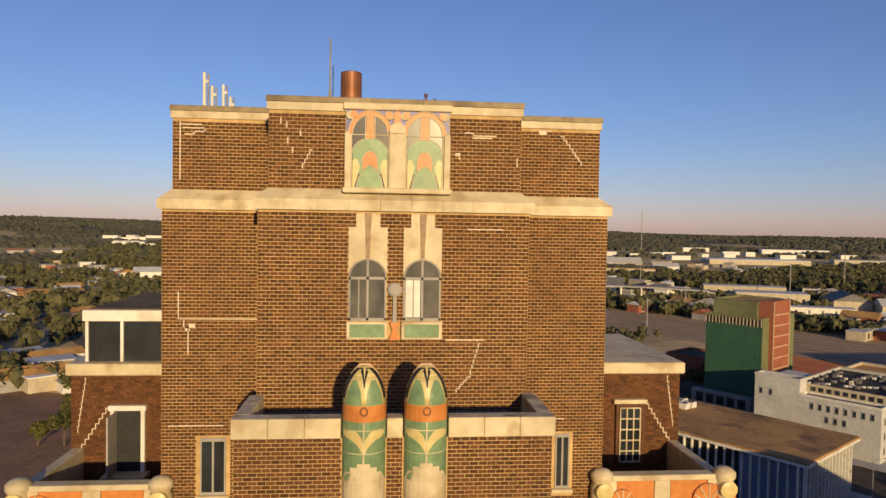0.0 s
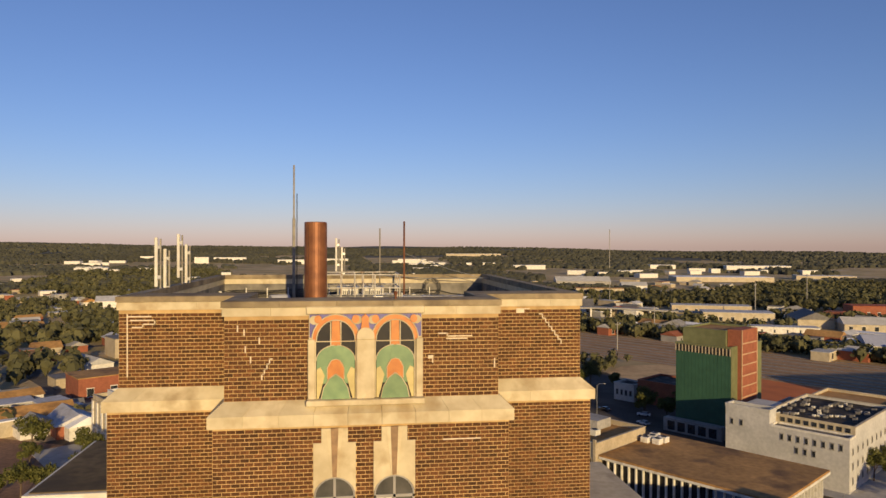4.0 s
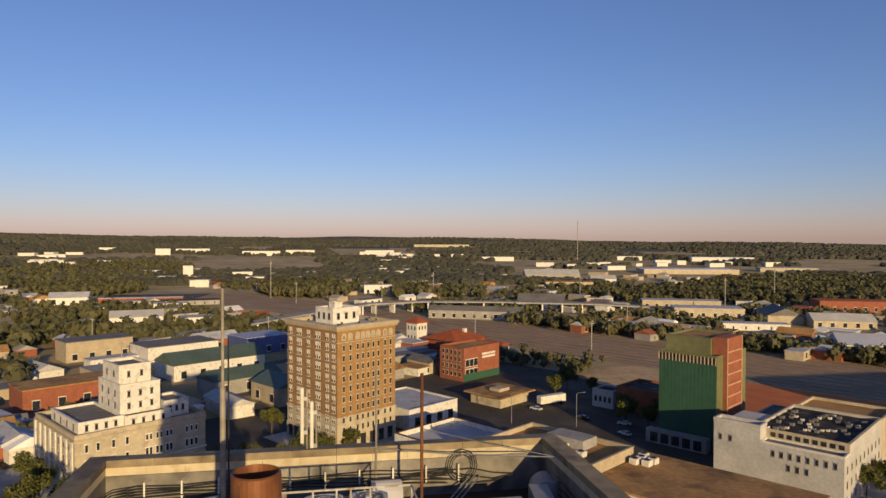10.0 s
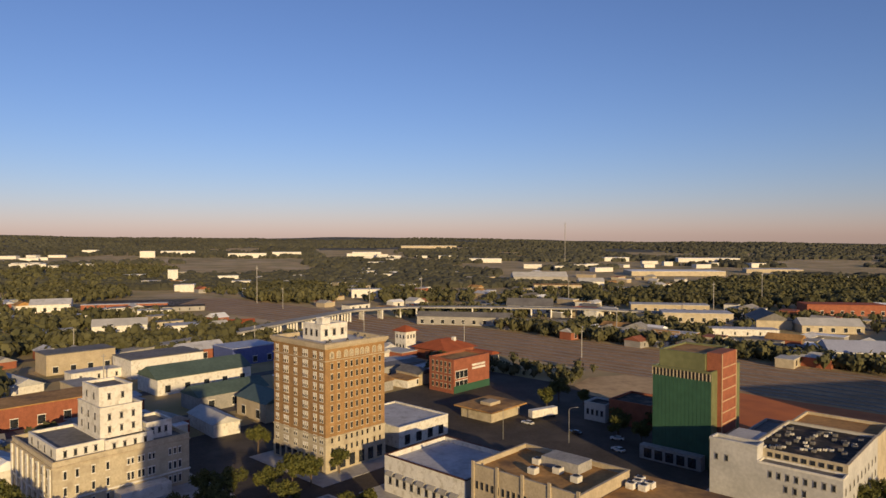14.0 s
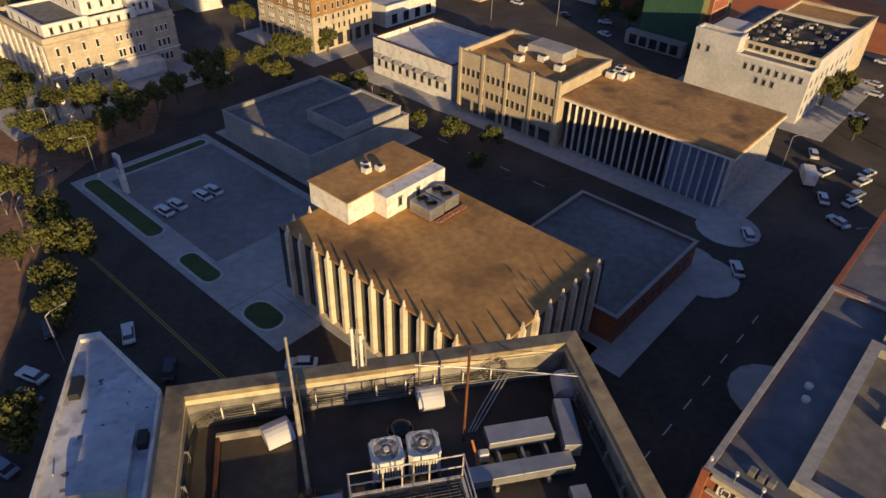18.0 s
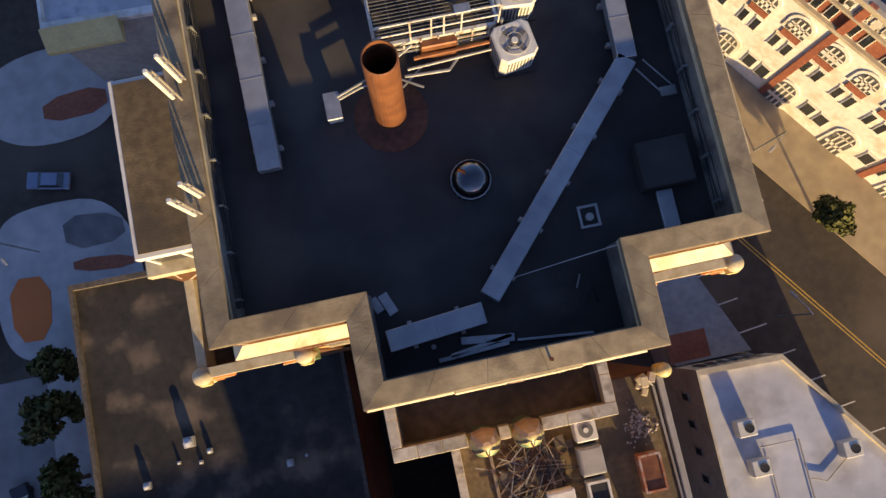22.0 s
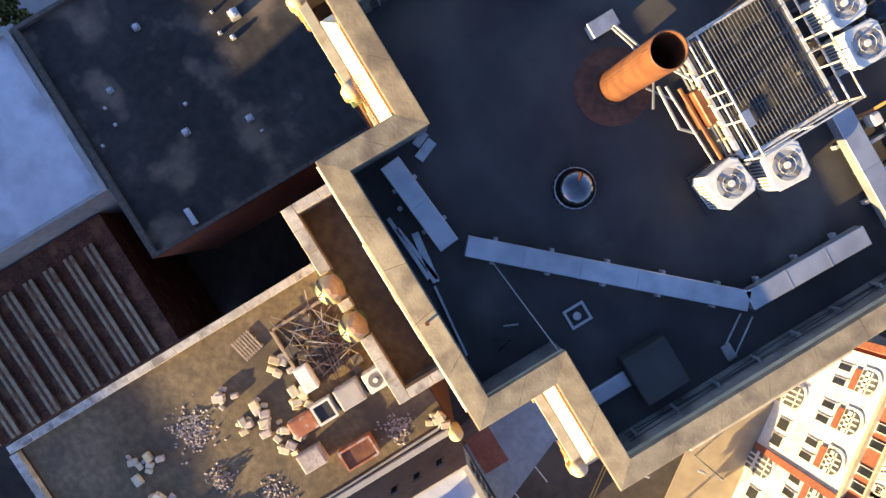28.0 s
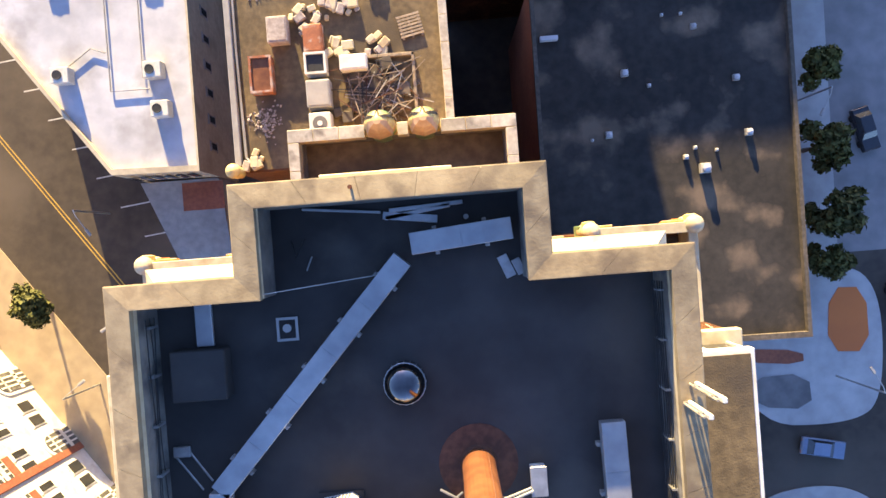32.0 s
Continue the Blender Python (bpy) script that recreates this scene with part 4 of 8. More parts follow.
for k, (pts, r, mt) in enumerate((([(-0.6, 5.9, 56.63), (1.3, 5.95, 56.63), (1.5, 6.3, 56.63)], 0.05, RUST), ([(-0.8, 5.7, 56.53), (1.35, 5.8, 56.53), (1.6, 6.2, 56.68), (1.6, 6.2, 57.2)], 0.035, STEEL), ([(-0.9, 5.55, 56.50), (0.2, 5.5, 56.50), (0.5, 5.8, 56.50)], 0.04, STEEL), ([(-2.6, 5.35, 56.58), (-1.9, 5.6, 56.58), (-1.4, 5.75, 56.68), (-0.6, 6.1, 56.98)], 0.03, STEEL), ([(-2.6, 5.3, 56.50), (-2.0, 5.5, 56.50), (-1.0, 5.5, 56.50), (-0.5, 5.2, 56.50)], 0.03, STEEL), ([(-1.0, 5.3, 56.48), (-0.4, 5.75, 56.48)], 0.025, STEEL))):
    MB().path(pts, r, 7).make("pipe", mt, pipes)
MB().box(-0.4, 0.5, 6.0, 6.2, DECK, 56.88, 0.03).make("boiler_casing", RUST, pipes, "rusty sheet casing")
bx = thing("roof_box", "pale sheet-metal box on the roof deck", "box", (-2.75, 5.2, DECK))
MB().box(-2.92, -2.58, 4.85, 5.5, DECK, DECK + 0.3, 0.02).make("box_body", ACW, bx); MB().box(-2.94, -2.56, 4.83, 5.52, DECK + 0.3, DECK + 0.34, 0.01).make("lid", STEEL, bx)

# long sheet-metal ducts on sleepers
def duct(pts, w, h, label):
    t = thing("roof_duct", label, "duct", (*pts[0], DECK), group="roof ducts")
    for (ax, ay), (bx_, by_) in zip(pts, pts[1:]):
        L = math.hypot(bx_ - ax, by_ - ay)
        ang = math.degrees(math.atan2(by_ - ay, bx_ - ax))
        m = pose(ax, ay, DECK, 0, 0, ang)
        k = max(1, round(L / 1.25))
        for i in range(k):
            MB().box(L * i / k + 0.004, L * (i + 1) / k - 0.004, -w / 2, w / 2, 0.2, 0.2 + h, 0.012).make("duct_section", DUCT, t, m=m)
            MB().box(L * (i + 0.5) / k - 0.05, L * (i + 0.5) / k + 0.05, -w / 2 - 0.08, w / 2 + 0.08, 0, 0.2, 0.01).make("sleeper", CONC, t, m=m)
            if i:
                MB().box(L * i / k - 0.012, L * i / k + 0.012, -w / 2 - 0.006, w / 2 + 0.006, 0.195, 0.2 + h + 0.006).make("flange", DUCT, t, m=m)
duct([(-2.55, -0.62), (-0.25, -0.42)], 0.5, 0.3, "grey sheet-metal duct ending at the front bay")
duct([(-0.05, -0.1), (4.45, 4.85), (4.55, 8.0)], 0.48, 0.32, "long bent grey sheet-metal duct across the roof")
duct([(-4.48, 3.9), (-4.55, 8.46)], 0.55, 0.3, "grey sheet-metal duct along the side of the roof")
duct([(-4.82, 8.74), (-1.65, 8.75)], 0.55, 0.3, "weathered sheet-metal duct leading to the platform")
duct([(1.75, 8.85), (4.75, 8.85)], 0.5, 0.32, "weathered sheet-metal duct leading to the platform")
duct([(4.85, 9.1), (5.1, 10.8)], 0.5, 0.5, "short upright blue-grey duct")
un = thing("rooftop_unit", "long flat sheet-metal unit on legs", "air handler", (3.4, 10.0, DECK))
MB().box(2.55, 4.5, 9.65, 10.3, DECK + 0.3, DECK + 0.62, 0.02).make("casing", DUCT, un)
for x in (2.8, 3.5, 4.2):
    MB().box(x - 0.04, x + 0.04, 9.2, 10.2, DECK, DECK + 0.3).make("leg", STEEL, un)
orn2 = thing("gas_meter", "orange and white gas meter on rusty pipes", "meter", (2.35, 9.4, DECK))
MB().box(2.2, 2.5, 9.4, 9.65, DECK + 0.15, DECK + 0.5, 0.04).make("meter_body", ACW, orn2); MB().path([(2.1, 9.1, DECK + 0.05), (2.15, 9.5, DECK + 0.3), (2.1, 9.9, DECK + 0.6)], 0.04).make("pipe", ORANGET, orn2)
for x, y, rz in ((-3.3, 11.5, 20), (1.3, 12.0, 0), (5.6, 11.6, 80)):
    hd = thing("vent_hood", "half-round pale vent hood on the roof", "vent hood", (x, y, DECK), group="vent hoods")
    m = pose(x, y, DECK, 0, 0, rz)
    mb = MB(); mb.loft([[(px, 0.42 * math.cos(a), 0.18 + 0.42 * math.sin(a)) for a in [i * math.pi / 10 for i in range(11)]] + [] for px in (-0.4, 0.4)]); mb.make("hood", WHITEROOF, hd, m=m)
    MB().box(-0.36, 0.36, -0.36, 0.36, 0, 0.19).make("curb", PARAIN, hd, m=m)
ht = thing("roof_hatch", "dark square roof hatch with a sloped lid", "hatch", (4.75, 2.0, DECK))
MB().box(4.1, 5.35, 1.6, 2.75, DECK, DECK + 0.5, 0.03).make("hatch_box", ROOFDECK, ht); MB().box(4.45, 4.85, 0.5, 1.58, DECK, DECK + 0.12, 0.02).make("step_board", DUCT, ht, "bluish board in front of the hatch")
low = thing("raised_roof_pad", "low tarred roof pad with brown gravel", "roof pad", (-3.7, 10.4, DECK))
MB().box(-4.9, -2.8, 9.2, 11.6, DECK, DECK + 0.14, 0.03).make("pad", GRAVEL, low); MB().box(-5.0, -2.7, 11.6, 11.72, DECK, DECK + 0.4, 0.02).make("kerb", PARAIN, low); MB().box(-5.02, -4.9, 9.2, 11.6, DECK, DECK + 0.34, 0.02).make("kerb", RUSTD, low)
lumber = thing("loose_boards", "loose pale boards and pipes lying by the parapet", "boards", (0, -1.2, DECK))
for x0, y0, x1, y1, w in ((-0.9, -0.95, 0.35, -1.12, 0.09), (-1.2, -1.25, 0.3, -1.05, 0.05), (-1.5, -1.3, 0.2, -1.22, 0.05), (0.4, -1.2, 2.2, -1.4, 0.03), (-2.5, 0.5, -2.3, 0.0, 0.12), (-2.75, 0.45, -2.6, 0.1, 0.1)):
    L = math.hypot(x1 - x0, y1 - y0)
    MB().box(0, L, -w, w, 0.0, 0.07, 0.008, m=pose(x0, y0, DECK, 0, 0, math.degrees(math.atan2(y1 - y0, x1 - x0)))).make("board", STEEL, lumber)
sq = thing("roof_drain", "small square drain frame with pale sealant", "drain", (2.75, 1.3, DECK))
MB().ring([(2.5, 1.05), (3.0, 1.05), (3.0, 1.6), (2.5, 1.6)], [(2.56, 1.11), (2.94, 1.11), (2.94, 1.54), (2.56, 1.54)], DECK, DECK + 0.04).make("drain_frame", CONC, sq); MB().cyl(2.75, 1.3, DECK, DECK + 0.08, 0.1, n=10).make("drain_dome", CONC, sq)
fr2 = thing("ladder_frame", "small pale metal ladder frame lying on the roof", "ladder", (5.0, 4.3, DECK))
MB().path([(4.75, 4.7, DECK + 0.03), (5.3, 3.9, DECK + 0.03)], 0.025).make("rail", STEEL, fr2); MB().path([(4.98, 4.9, DECK + 0.03), (5.55, 4.1, DECK + 0.03)], 0.025).make("rail", STEEL, fr2); MB().box(5.2, 5.6, 3.85, 4.1, DECK, DECK + 0.1, 0.02).make("foot", STEEL, fr2)

# masts, antennas, cables
ms = thing("mast", "tall grey steel mast beside the chimney", "mast", (-2.52, 9.4, DECK))
MB().rod((-2.52, 9.4, DECK), (-2.52, 9.4, 60.0), 0.062, 10).make("pole", MASTG, ms); MB().rod((-2.52, 9.4, 60.0), (-2.52, 9.4, 62.15), 0.034, 8).make("upper_pole", MASTG, ms); MB().rod((-2.4, 9.4, DECK), (-2.4, 9.4, 61.0), 0.02).make("conduit", BLACK, ms); MB().box(-2.65, -2.35, 9.25, 9.55, DECK, DECK + 0.15, 0.02).make("mast_base", RUST, ms)
m2 = thing("mast", "thin rust-brown steel mast with guy wire", "mast", (2.0, 10.4, DECK))
MB().rod((2.0, 10.4, DECK), (2.0, 10.4, 59.95), 0.04, 8).make("pole", RUST, m2); MB().path([(2.0, 10.4, 58.6), (4.0, 11.0, 57.9), (5.9, 11.2, 57.4)], 0.012).make("guy_wire", STEEL, m2)
MB().path([(0.9, 12.3, 57.6), (3.0, 11.9, 57.45), (6.0, 10.9, 57.5)], 0.02).make("guy_wire", STEEL, m2)
pole3 = thing("mast", "thin pole fixed by the far parapet", "mast", (1.05, 12.3, DECK)); MB().rod((1.05, 12.3, DECK), (1.05, 12.3, 59.7), 0.03).make("pole", MASTG, pole3)
fp = thing("lightning_rod", "short rusty lightning rod on the front coping", "rod", (0.55, -1.7, TOP)); MB().rod((0.85, -1.7, TOP - 0.05), (0.85, -1.7, TOP + 0.25), 0.03).make("rod", RUST, fp); MB().cyl(0.85, -1.7, TOP + 0.2, TOP + 0.28, 0.05, n=8).make("tip", RUST, fp)
for x, y, z in ((-6.05, 5.6, 59.25), (-5.9, 6.05, 58.9), (-6.05, 2.95, 59.1), (-5.9, 3.35, 58.75), (-0.9, 12.5, 59.2), (-0.65, 12.6, 58.8)):
    an = thing("panel_antenna", "slim white panel antenna on a pole at the parapet", "antenna", (x, y, DECK), group="panel antennas")
    MB().rod((x + 0.12, y, DECK), (x + 0.12, y, z), 0.028, 8).make("pole", MASTG, an)
    MB().box(x - 0.05, x + 0.045, y - 0.055, y + 0.055, z - 1.45, z + 0.05, 0.02).make("radome", ACW, an)
    MB().box(x + 0.02, x + 0.14, y - 0.04, y + 0.04, z - 1.2, z - 1.1).make("bracket", STEEL, an); MB().box(x + 0.02, x + 0.14, y - 0.04, y + 0.04, z - 0.3, z - 0.2).make("bracket", STEEL, an)
cb = thing("cable_bundle", "black cables on brackets along the inside of the parapet", "cables", (0, 12, DECK))
rng = random.Random(4)
for k in range(6):
    z = 56.95 - 0.07 * k
    pts = [(-5.68 + 0.02 * k, y, z + 0.05 * math.sin(y * 1.7 + k)) for y in (0.8, 2.0, 3.5, 5.0, 6.5, 8.0, 9.5, 11.0)] + [(-5.5, 11.9, z), (-5.0, 12.26 - 0.015 * k, z)] + [(x, 12.26 - 0.015 * k, z + 0.04 * math.sin(x * 2 + k)) for x in (-4, -3, -2, -1, 0, 1, 2, 3)]
    MB().path(pts, 0.016, 5).make("cable", BLACK, cb)
for k in range(3):
    MB().path([(x, 12.24, 56.8 - 0.1 * k + 0.12 * math.sin(x * 2.3 + k)) for x in (2.5, 3.1, 3.7, 4.3, 4.9)], 0.018).make("cable", BLACK, cb)
    MB().path([(3.4 + 0.3 * math.cos(a) * (1 + 0.2 * k), 12.2, 57.0 + 0.3 * math.sin(a) * (1 + 0.25 * k)) for a in [i * math.pi / 6 for i in range(13)]], 0.015).make("cable", BLACK, cb)
    MB().path([(3.9 - 0.15 * k, 12.2, 56.7), (3.0 - 0.15 * k, 11.3, DECK + 0.05), (2.4 - 0.1 * k, 10.6, DECK + 0.04)], 0.025).make("cable", STEEL, cb)
    MB().path([(5.68, y, 56.9 - 0.15 * k + 0.08 * math.sin(y * 1.3 + k * 2)) for y in (0.8, 2, 3.5, 5, 6.5, 8, 9.5, 11)], 0.014).make("cable", BLACK, cb)
for y in [1.0 + 1.1 * i for i in range(10)]:
    MB().box(-5.72, -5.6, y - 0.02, y + 0.02, 56.5, 57.0).make("bracket", STEEL, cb); MB().box(5.62, 5.74, y - 0.03, y + 0.03, 56.5, 56.9).make("bracket", STEEL, cb)
for x in [-4.8 + 0.9 * i for i in range(10)]:
    MB().box(x - 0.02, x + 0.02, 12.2, 12.34, 56.6, 57.05).make("bracket", WHITE, cb)
hw = thing("guy_wire", "thin pale wire stretched across the roof", "wire", (2, 0, DECK)); MB().path([(0.3, 0.2, 56.55), (3.3, 0.45, 57.4)], 0.012).make("wire", CONC, hw)
hv = thing("satellite_mount", "small dark metal mount lying on the bay roof", "mount", (2.35, -0.5, DECK)); MB().path([(2.2, -0.7, DECK + 0.02), (2.35, -0.3, DECK + 0.3), (2.5, -0.7, DECK + 0.02)], 0.02).make("tripod", BLACK, hv); MB().path([(2.05, -0.3, DECK + 0.05), (2.15, 0.0, DECK + 0.25)], 0.02).make("arm", STEEL, hv)
stm = thing("vent_stub", "small round vent pipe on the bay roof", "vent pipe", (-1.55, -0.95, DECK)); MB().cyl(-1.55, -0.95, DECK, DECK + 0.2, 0.06, n=10).make("pipe", CONC, stm)

# ---- ground: one sheet, flat in the town, rising to wooded hills ----
def land(x, y):
    d = math.hypot(x, y)
    k = max(0.0, min(1.0, (d - 700) / 3300))
    q = max(-1.0, min(1.3, (math.degrees(math.atan2(y, x)) - 78.6) / 33)) if y > 0 else 0.0
    ridge = (47 + (14 if q > 0 else 26) * q) * k * k * (3 - 2 * k)
    bumps = noise.noise((x / 900, y / 900, 0.3)) * 22 + noise.noise((x / 260, y / 260, 5.0)) * 6
    return ridge + bumps * k
rads = [0, 60, 150, 300, 500, 700] + [700 + 3900 * (i / 70) ** 1.3 for i in range(1, 71)]
NA = 300
gv, gf = [(0, 0, 0)], []
for r in rads[1:]:
    for i in range(NA):
        a = 2 * math.pi * i / NA
        x, y = r * math.cos(a), r * math.sin(a)
        gv.append((x, y, land(x, y)))
for i in range(NA):
    gf.append((0, 1 + i, 1 + (i + 1) % NA))
for k in range(len(rads) - 2):
    o = 1 + k * NA
    for i in range(NA):
        j = (i + 1) % NA
        gf.append((o + i, o + NA + i, o + NA + j, o + j))
me = bpy.data.meshes.new("ground")
me.from_pydata(gv, [], gf)
me.materials.append(TERRAIN)
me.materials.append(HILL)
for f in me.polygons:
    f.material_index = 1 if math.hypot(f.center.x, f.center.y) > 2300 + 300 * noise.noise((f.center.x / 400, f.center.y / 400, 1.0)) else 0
    f.use_smooth = True
tagged(new("ground", me), "olive brown land rising to dark wooded hills", "ground", kind="structure")

def sheet(name, pts, z, mat, label, category, grid=True, th=0.5):
    """A ground surface laid on the land, its top at z."""
    ob = MB().prism(pts, z - th, z).make(name, mat, None, m=GRID if grid else None)
    return tagged(ob, label, category, kind="structure")
def rect(a0, a1, b0, b1):
    return [(a0, b0), (a1, b0), (a1, b1), (a0, b1)]
sheet("road", rect(-70, 262, -120, 215), 0.02, ASPHALT, "dark worn asphalt of the town's streets and yards", "road")
for n_, r_ in (("pavement", rect(43.5, 69, 30, 77)), ("pavement", rect(66, 100, 24.5, 56)), ("pavement", rect(68, 100, 96, 131)), ("pavement", rect(113, 146, 28, 136)), ("pavement", rect(109, 140, 146, 183)), ("pavement", rect(35, 90, 158, 206)), ("pavement", rect(35.4, 66, 77.1, 132)), ("pavement", rect(35.4, 43.4, 64, 77.0)), ("pavement", rect(165, 214, 28, 70))):
    sheet(n_, r_, 0.14, WALK, "pale concrete sidewalk with a kerb", "pavement")
sheet("pavement", rect(36, 80, -100, 8.5), 0.14, SUNWALK, "sidewalk by the arched building with sunlight put into its tan colour", "pavement")
for k, (cx, cy, r) in enumerate(((43.5, 30, 4.5), (97, 26, 6), (99, 30, 5), (114, 29, 6), (38, 6, 5), (78, 7, 6))):
    sheet("pavement", [(cx + r * math.cos(i * math.pi / 8), cy + r * math.sin(i * math.pi / 8)) for i in range(16)], 0.146 + 0.005 * k, WALK, "rounded concrete kerb extension at a street corner", "pavement")
sheet("parking_lot", rect(41.2, 64.5, 89, 127), 0.16, LOT, "empty pale concrete car park of the bank", "parking lot")
def rounded(pts, k=3):
    """A closed outline with its corners cut round."""
    for _ in range(k):
        pts = [q for a, b in zip(pts, pts[1:] + pts[:1]) for q in ((0.75 * a[0] + 0.25 * b[0], 0.75 * a[1] + 0.25 * b[1]), (0.25 * a[0] + 0.75 * b[0], 0.25 * a[1] + 0.75 * b[1]))]
    return pts
sheet("pavement", rounded([(-46.2, 6.5), (-45.9, 19.5), (-42.5, 22.2), (-31, 21.6), (-30, 6), (-40, 5)]), 0.15, WALK, "pale rounded street corner with planting beds", "pavement", False)
sheet("planting_bed", rounded([(-38.2, 20.3), (-32.0, 19.6), (-31.6, 16.6), (-38.0, 16.4)], 1), 0.22, GREYROOF, "grey gravel bed at the street corner", "planting bed", False)
sheet("planting_bed", rounded([(-37.6, 15.5), (-31.2, 14.8), (-31.3, 13.4), (-37.6, 14.0)], 1), 0.2, REDBRICK, "strip of brick paving at the corner", "planting bed", False)
sheet("pavement", rounded([(-45.8, 31.5), (-44.5, 38), (-36, 40), (-30.5, 37), (-30.5, 29.5), (-40, 28.0)]), 0.15, WALK, "rounded kerb extension beside the wedge-shaped building", "pavement", False)
sheet("planting_bed", rounded([(-38.5, 33.5), (-31.5, 34.2), (-31.5, 31.2), (-38.5, 30.8)], 1), 0.22, REDBRICK, "reddish planting bed at the kerb extension", "planting bed", False)
sheet("pavement", [(-42.0, 5), (-26.5, 8), (-26.5, -40), (-42.5, -40)], 0.145, WALK, "sidewalk along the low dark-roofed building", "pavement", False)
sheet("road", [(-75, 4), (-38.6, 4), (-38.6, -90), (-75, -90)], 0.05, LOT, "pale concrete street surface", "road", False)
sheet("planting_bed", rounded([(-44.6, 14.6), (-40.2, 14.3), (-40.8, 7.6), (-44.6, 7.8)], 1), 0.22, CLAY, "reddish planting bed at the corner", "planting bed", False)
def bed(a0, a1, b0, b1, r):
    out = []
    for cx, cy, s0 in ((a1 - r, b1 - r, 0), (a0 + r, b1 - r, 1), (a0 + r, b0 + r, 2), (a1 - r, b0 + r, 3)):
        out += [(cx + r * math.cos((s0 + k / 4) * math.pi / 2), cy + r * math.sin((s0 + k / 4) * math.pi / 2)) for k in range(5)]
    return out
for k, (a0, a1, b0, b1, r) in enumerate(((36.8, 40.0, 103.5, 130, 1.4), (44, 64, 127.8, 130, 1.0), (36.8, 40.0, 85, 94.5, 1.4), (36.4, 40.8, 68.5, 75.5, 2.1))):
    sheet("kerb", bed(a0 - 0.5, a1 + 0.5, b0 - 0.5, b1 + 0.5, r + 0.4), 0.19 + 0.003 * k, PALEGREY, "pale rounded kerb round a planted bed", "kerb")
for r_ in (bed(36.8, 40.0, 103.5, 130, 1.4), bed(44, 64, 127.8, 130, 1.0), bed(36.8, 40.0, 85, 94.5, 1.4), bed(36.4, 40.8, 68.5, 75.5, 2.1)):
    sheet("lawn", r_, 0.23, GRASS, "strip of dark green lawn by the car park", "lawn")
sheet("road", [(-130, 30), (-48.5, 40), (-47, 84), (-48, 100), (-50, 128), (-44, 140), (-34, 148), (-34, 172), (-130, 215)], 0.05, LITROAD, "worn street surface with warm sunlight put into its reddish colour", "road", False)
sheet("railway_yard", rect(301, 380, -260, 900), 0.05, TRACK, "brown ballast of a wide railway yard", "railway")
sheet("dirt_lot", [(253, 128), (292, 126), (303, 138), (300, 158), (282, 168), (262, 164), (251, 148)], 0.14, PALEDIRT, "sunlit tan dirt lot by the railway", "lot")
sheet("clay_lot", rect(240, 299, -20, 108), 0.12, CLAY, "bare orange-red clay lot by the railway", "lot")
sheet("dark_yard", [(-212, 690), (-122, 700), (-112, 765), (-215, 760)], 0.16, ASPHALT, "wide dark asphalt yard beyond the centre", "lot", False)
for q in (236, 286, 344, 410, 480):
    sheet("road", rect(-190, 262, q, q + 8), 0.06, ROADFAR, "worn grey street of the outer town", "road")
for q in (-120, -30, 60, 150, 226):
    sheet("road", rect(q, q + 8, 216, 560), 0.08, ROADFAR, "worn grey street of the outer town", "road")
for q in (402, 470, 560):
    sheet("road", rect(q, q + 9, -200, 420), 0.06, ROADFAR, "worn grey street beyond the railway", "road")
rl = thing("railway_tracks", "steel rails running along the yard", "tracks", (300, 200, 0), kind="stuff")
mb, mb2 = MB(), MB()
for a in (304, 311, 318, 327, 336, 345, 356, 366, 373):
    for g in (-0.75, 0.75):
        mb.box(a + g - 0.06, a + g + 0.06, -260, 900, 0.05, 0.22)
    mb2.box(a - 1.3, a + 1.3, -260, 900, 0.04, 0.09)
mb.make("rail", STEEL, rl, m=GRID); mb2.make("sleepers", SLEEP, rl, m=GRID)
mk_ = thing("road_markings", "worn white and yellow road markings", "markings", (30, 0, 0), kind="stuff")
mb = MB()
for i in range(11):
    b = 2 - 4.0 * i
    mb.box(0, 5.5, -0.07, 0.07, 0.02, 0.03, m=Matrix.Translation((36, b, 0)) @ Matrix.Rotation(0.5, 4, "Z"))
    mb.box(0, 5.5, -0.07, 0.07, 0.02, 0.03, m=Matrix.Translation((18.5, b - 16, 0)) @ Matrix.Rotation(-0.5, 4, "Z"))
for i in range(9):
    mb.box(43 + i * 6, 45.5 + i * 6, 14.9, 15.1, 0.02, 0.03); mb.box(101.9, 102.1, 36 + i * 9, 39 + i * 9, 0.02, 0.03)
mb.make("white_line", PAINTW, mk_, m=GRID)
mb = MB()
for off in (-0.18, 0.18):
    mb.box(28.5 + off - 0.06, 28.5 + off + 0.06, -110, 3, 0.02, 0.03)
    mb.box(27 + off - 0.06, 27 + off + 0.06, 30, 140, 0.02, 0.03)
mb.make("yellow_line", PAINTY, mk_, m=GRID)

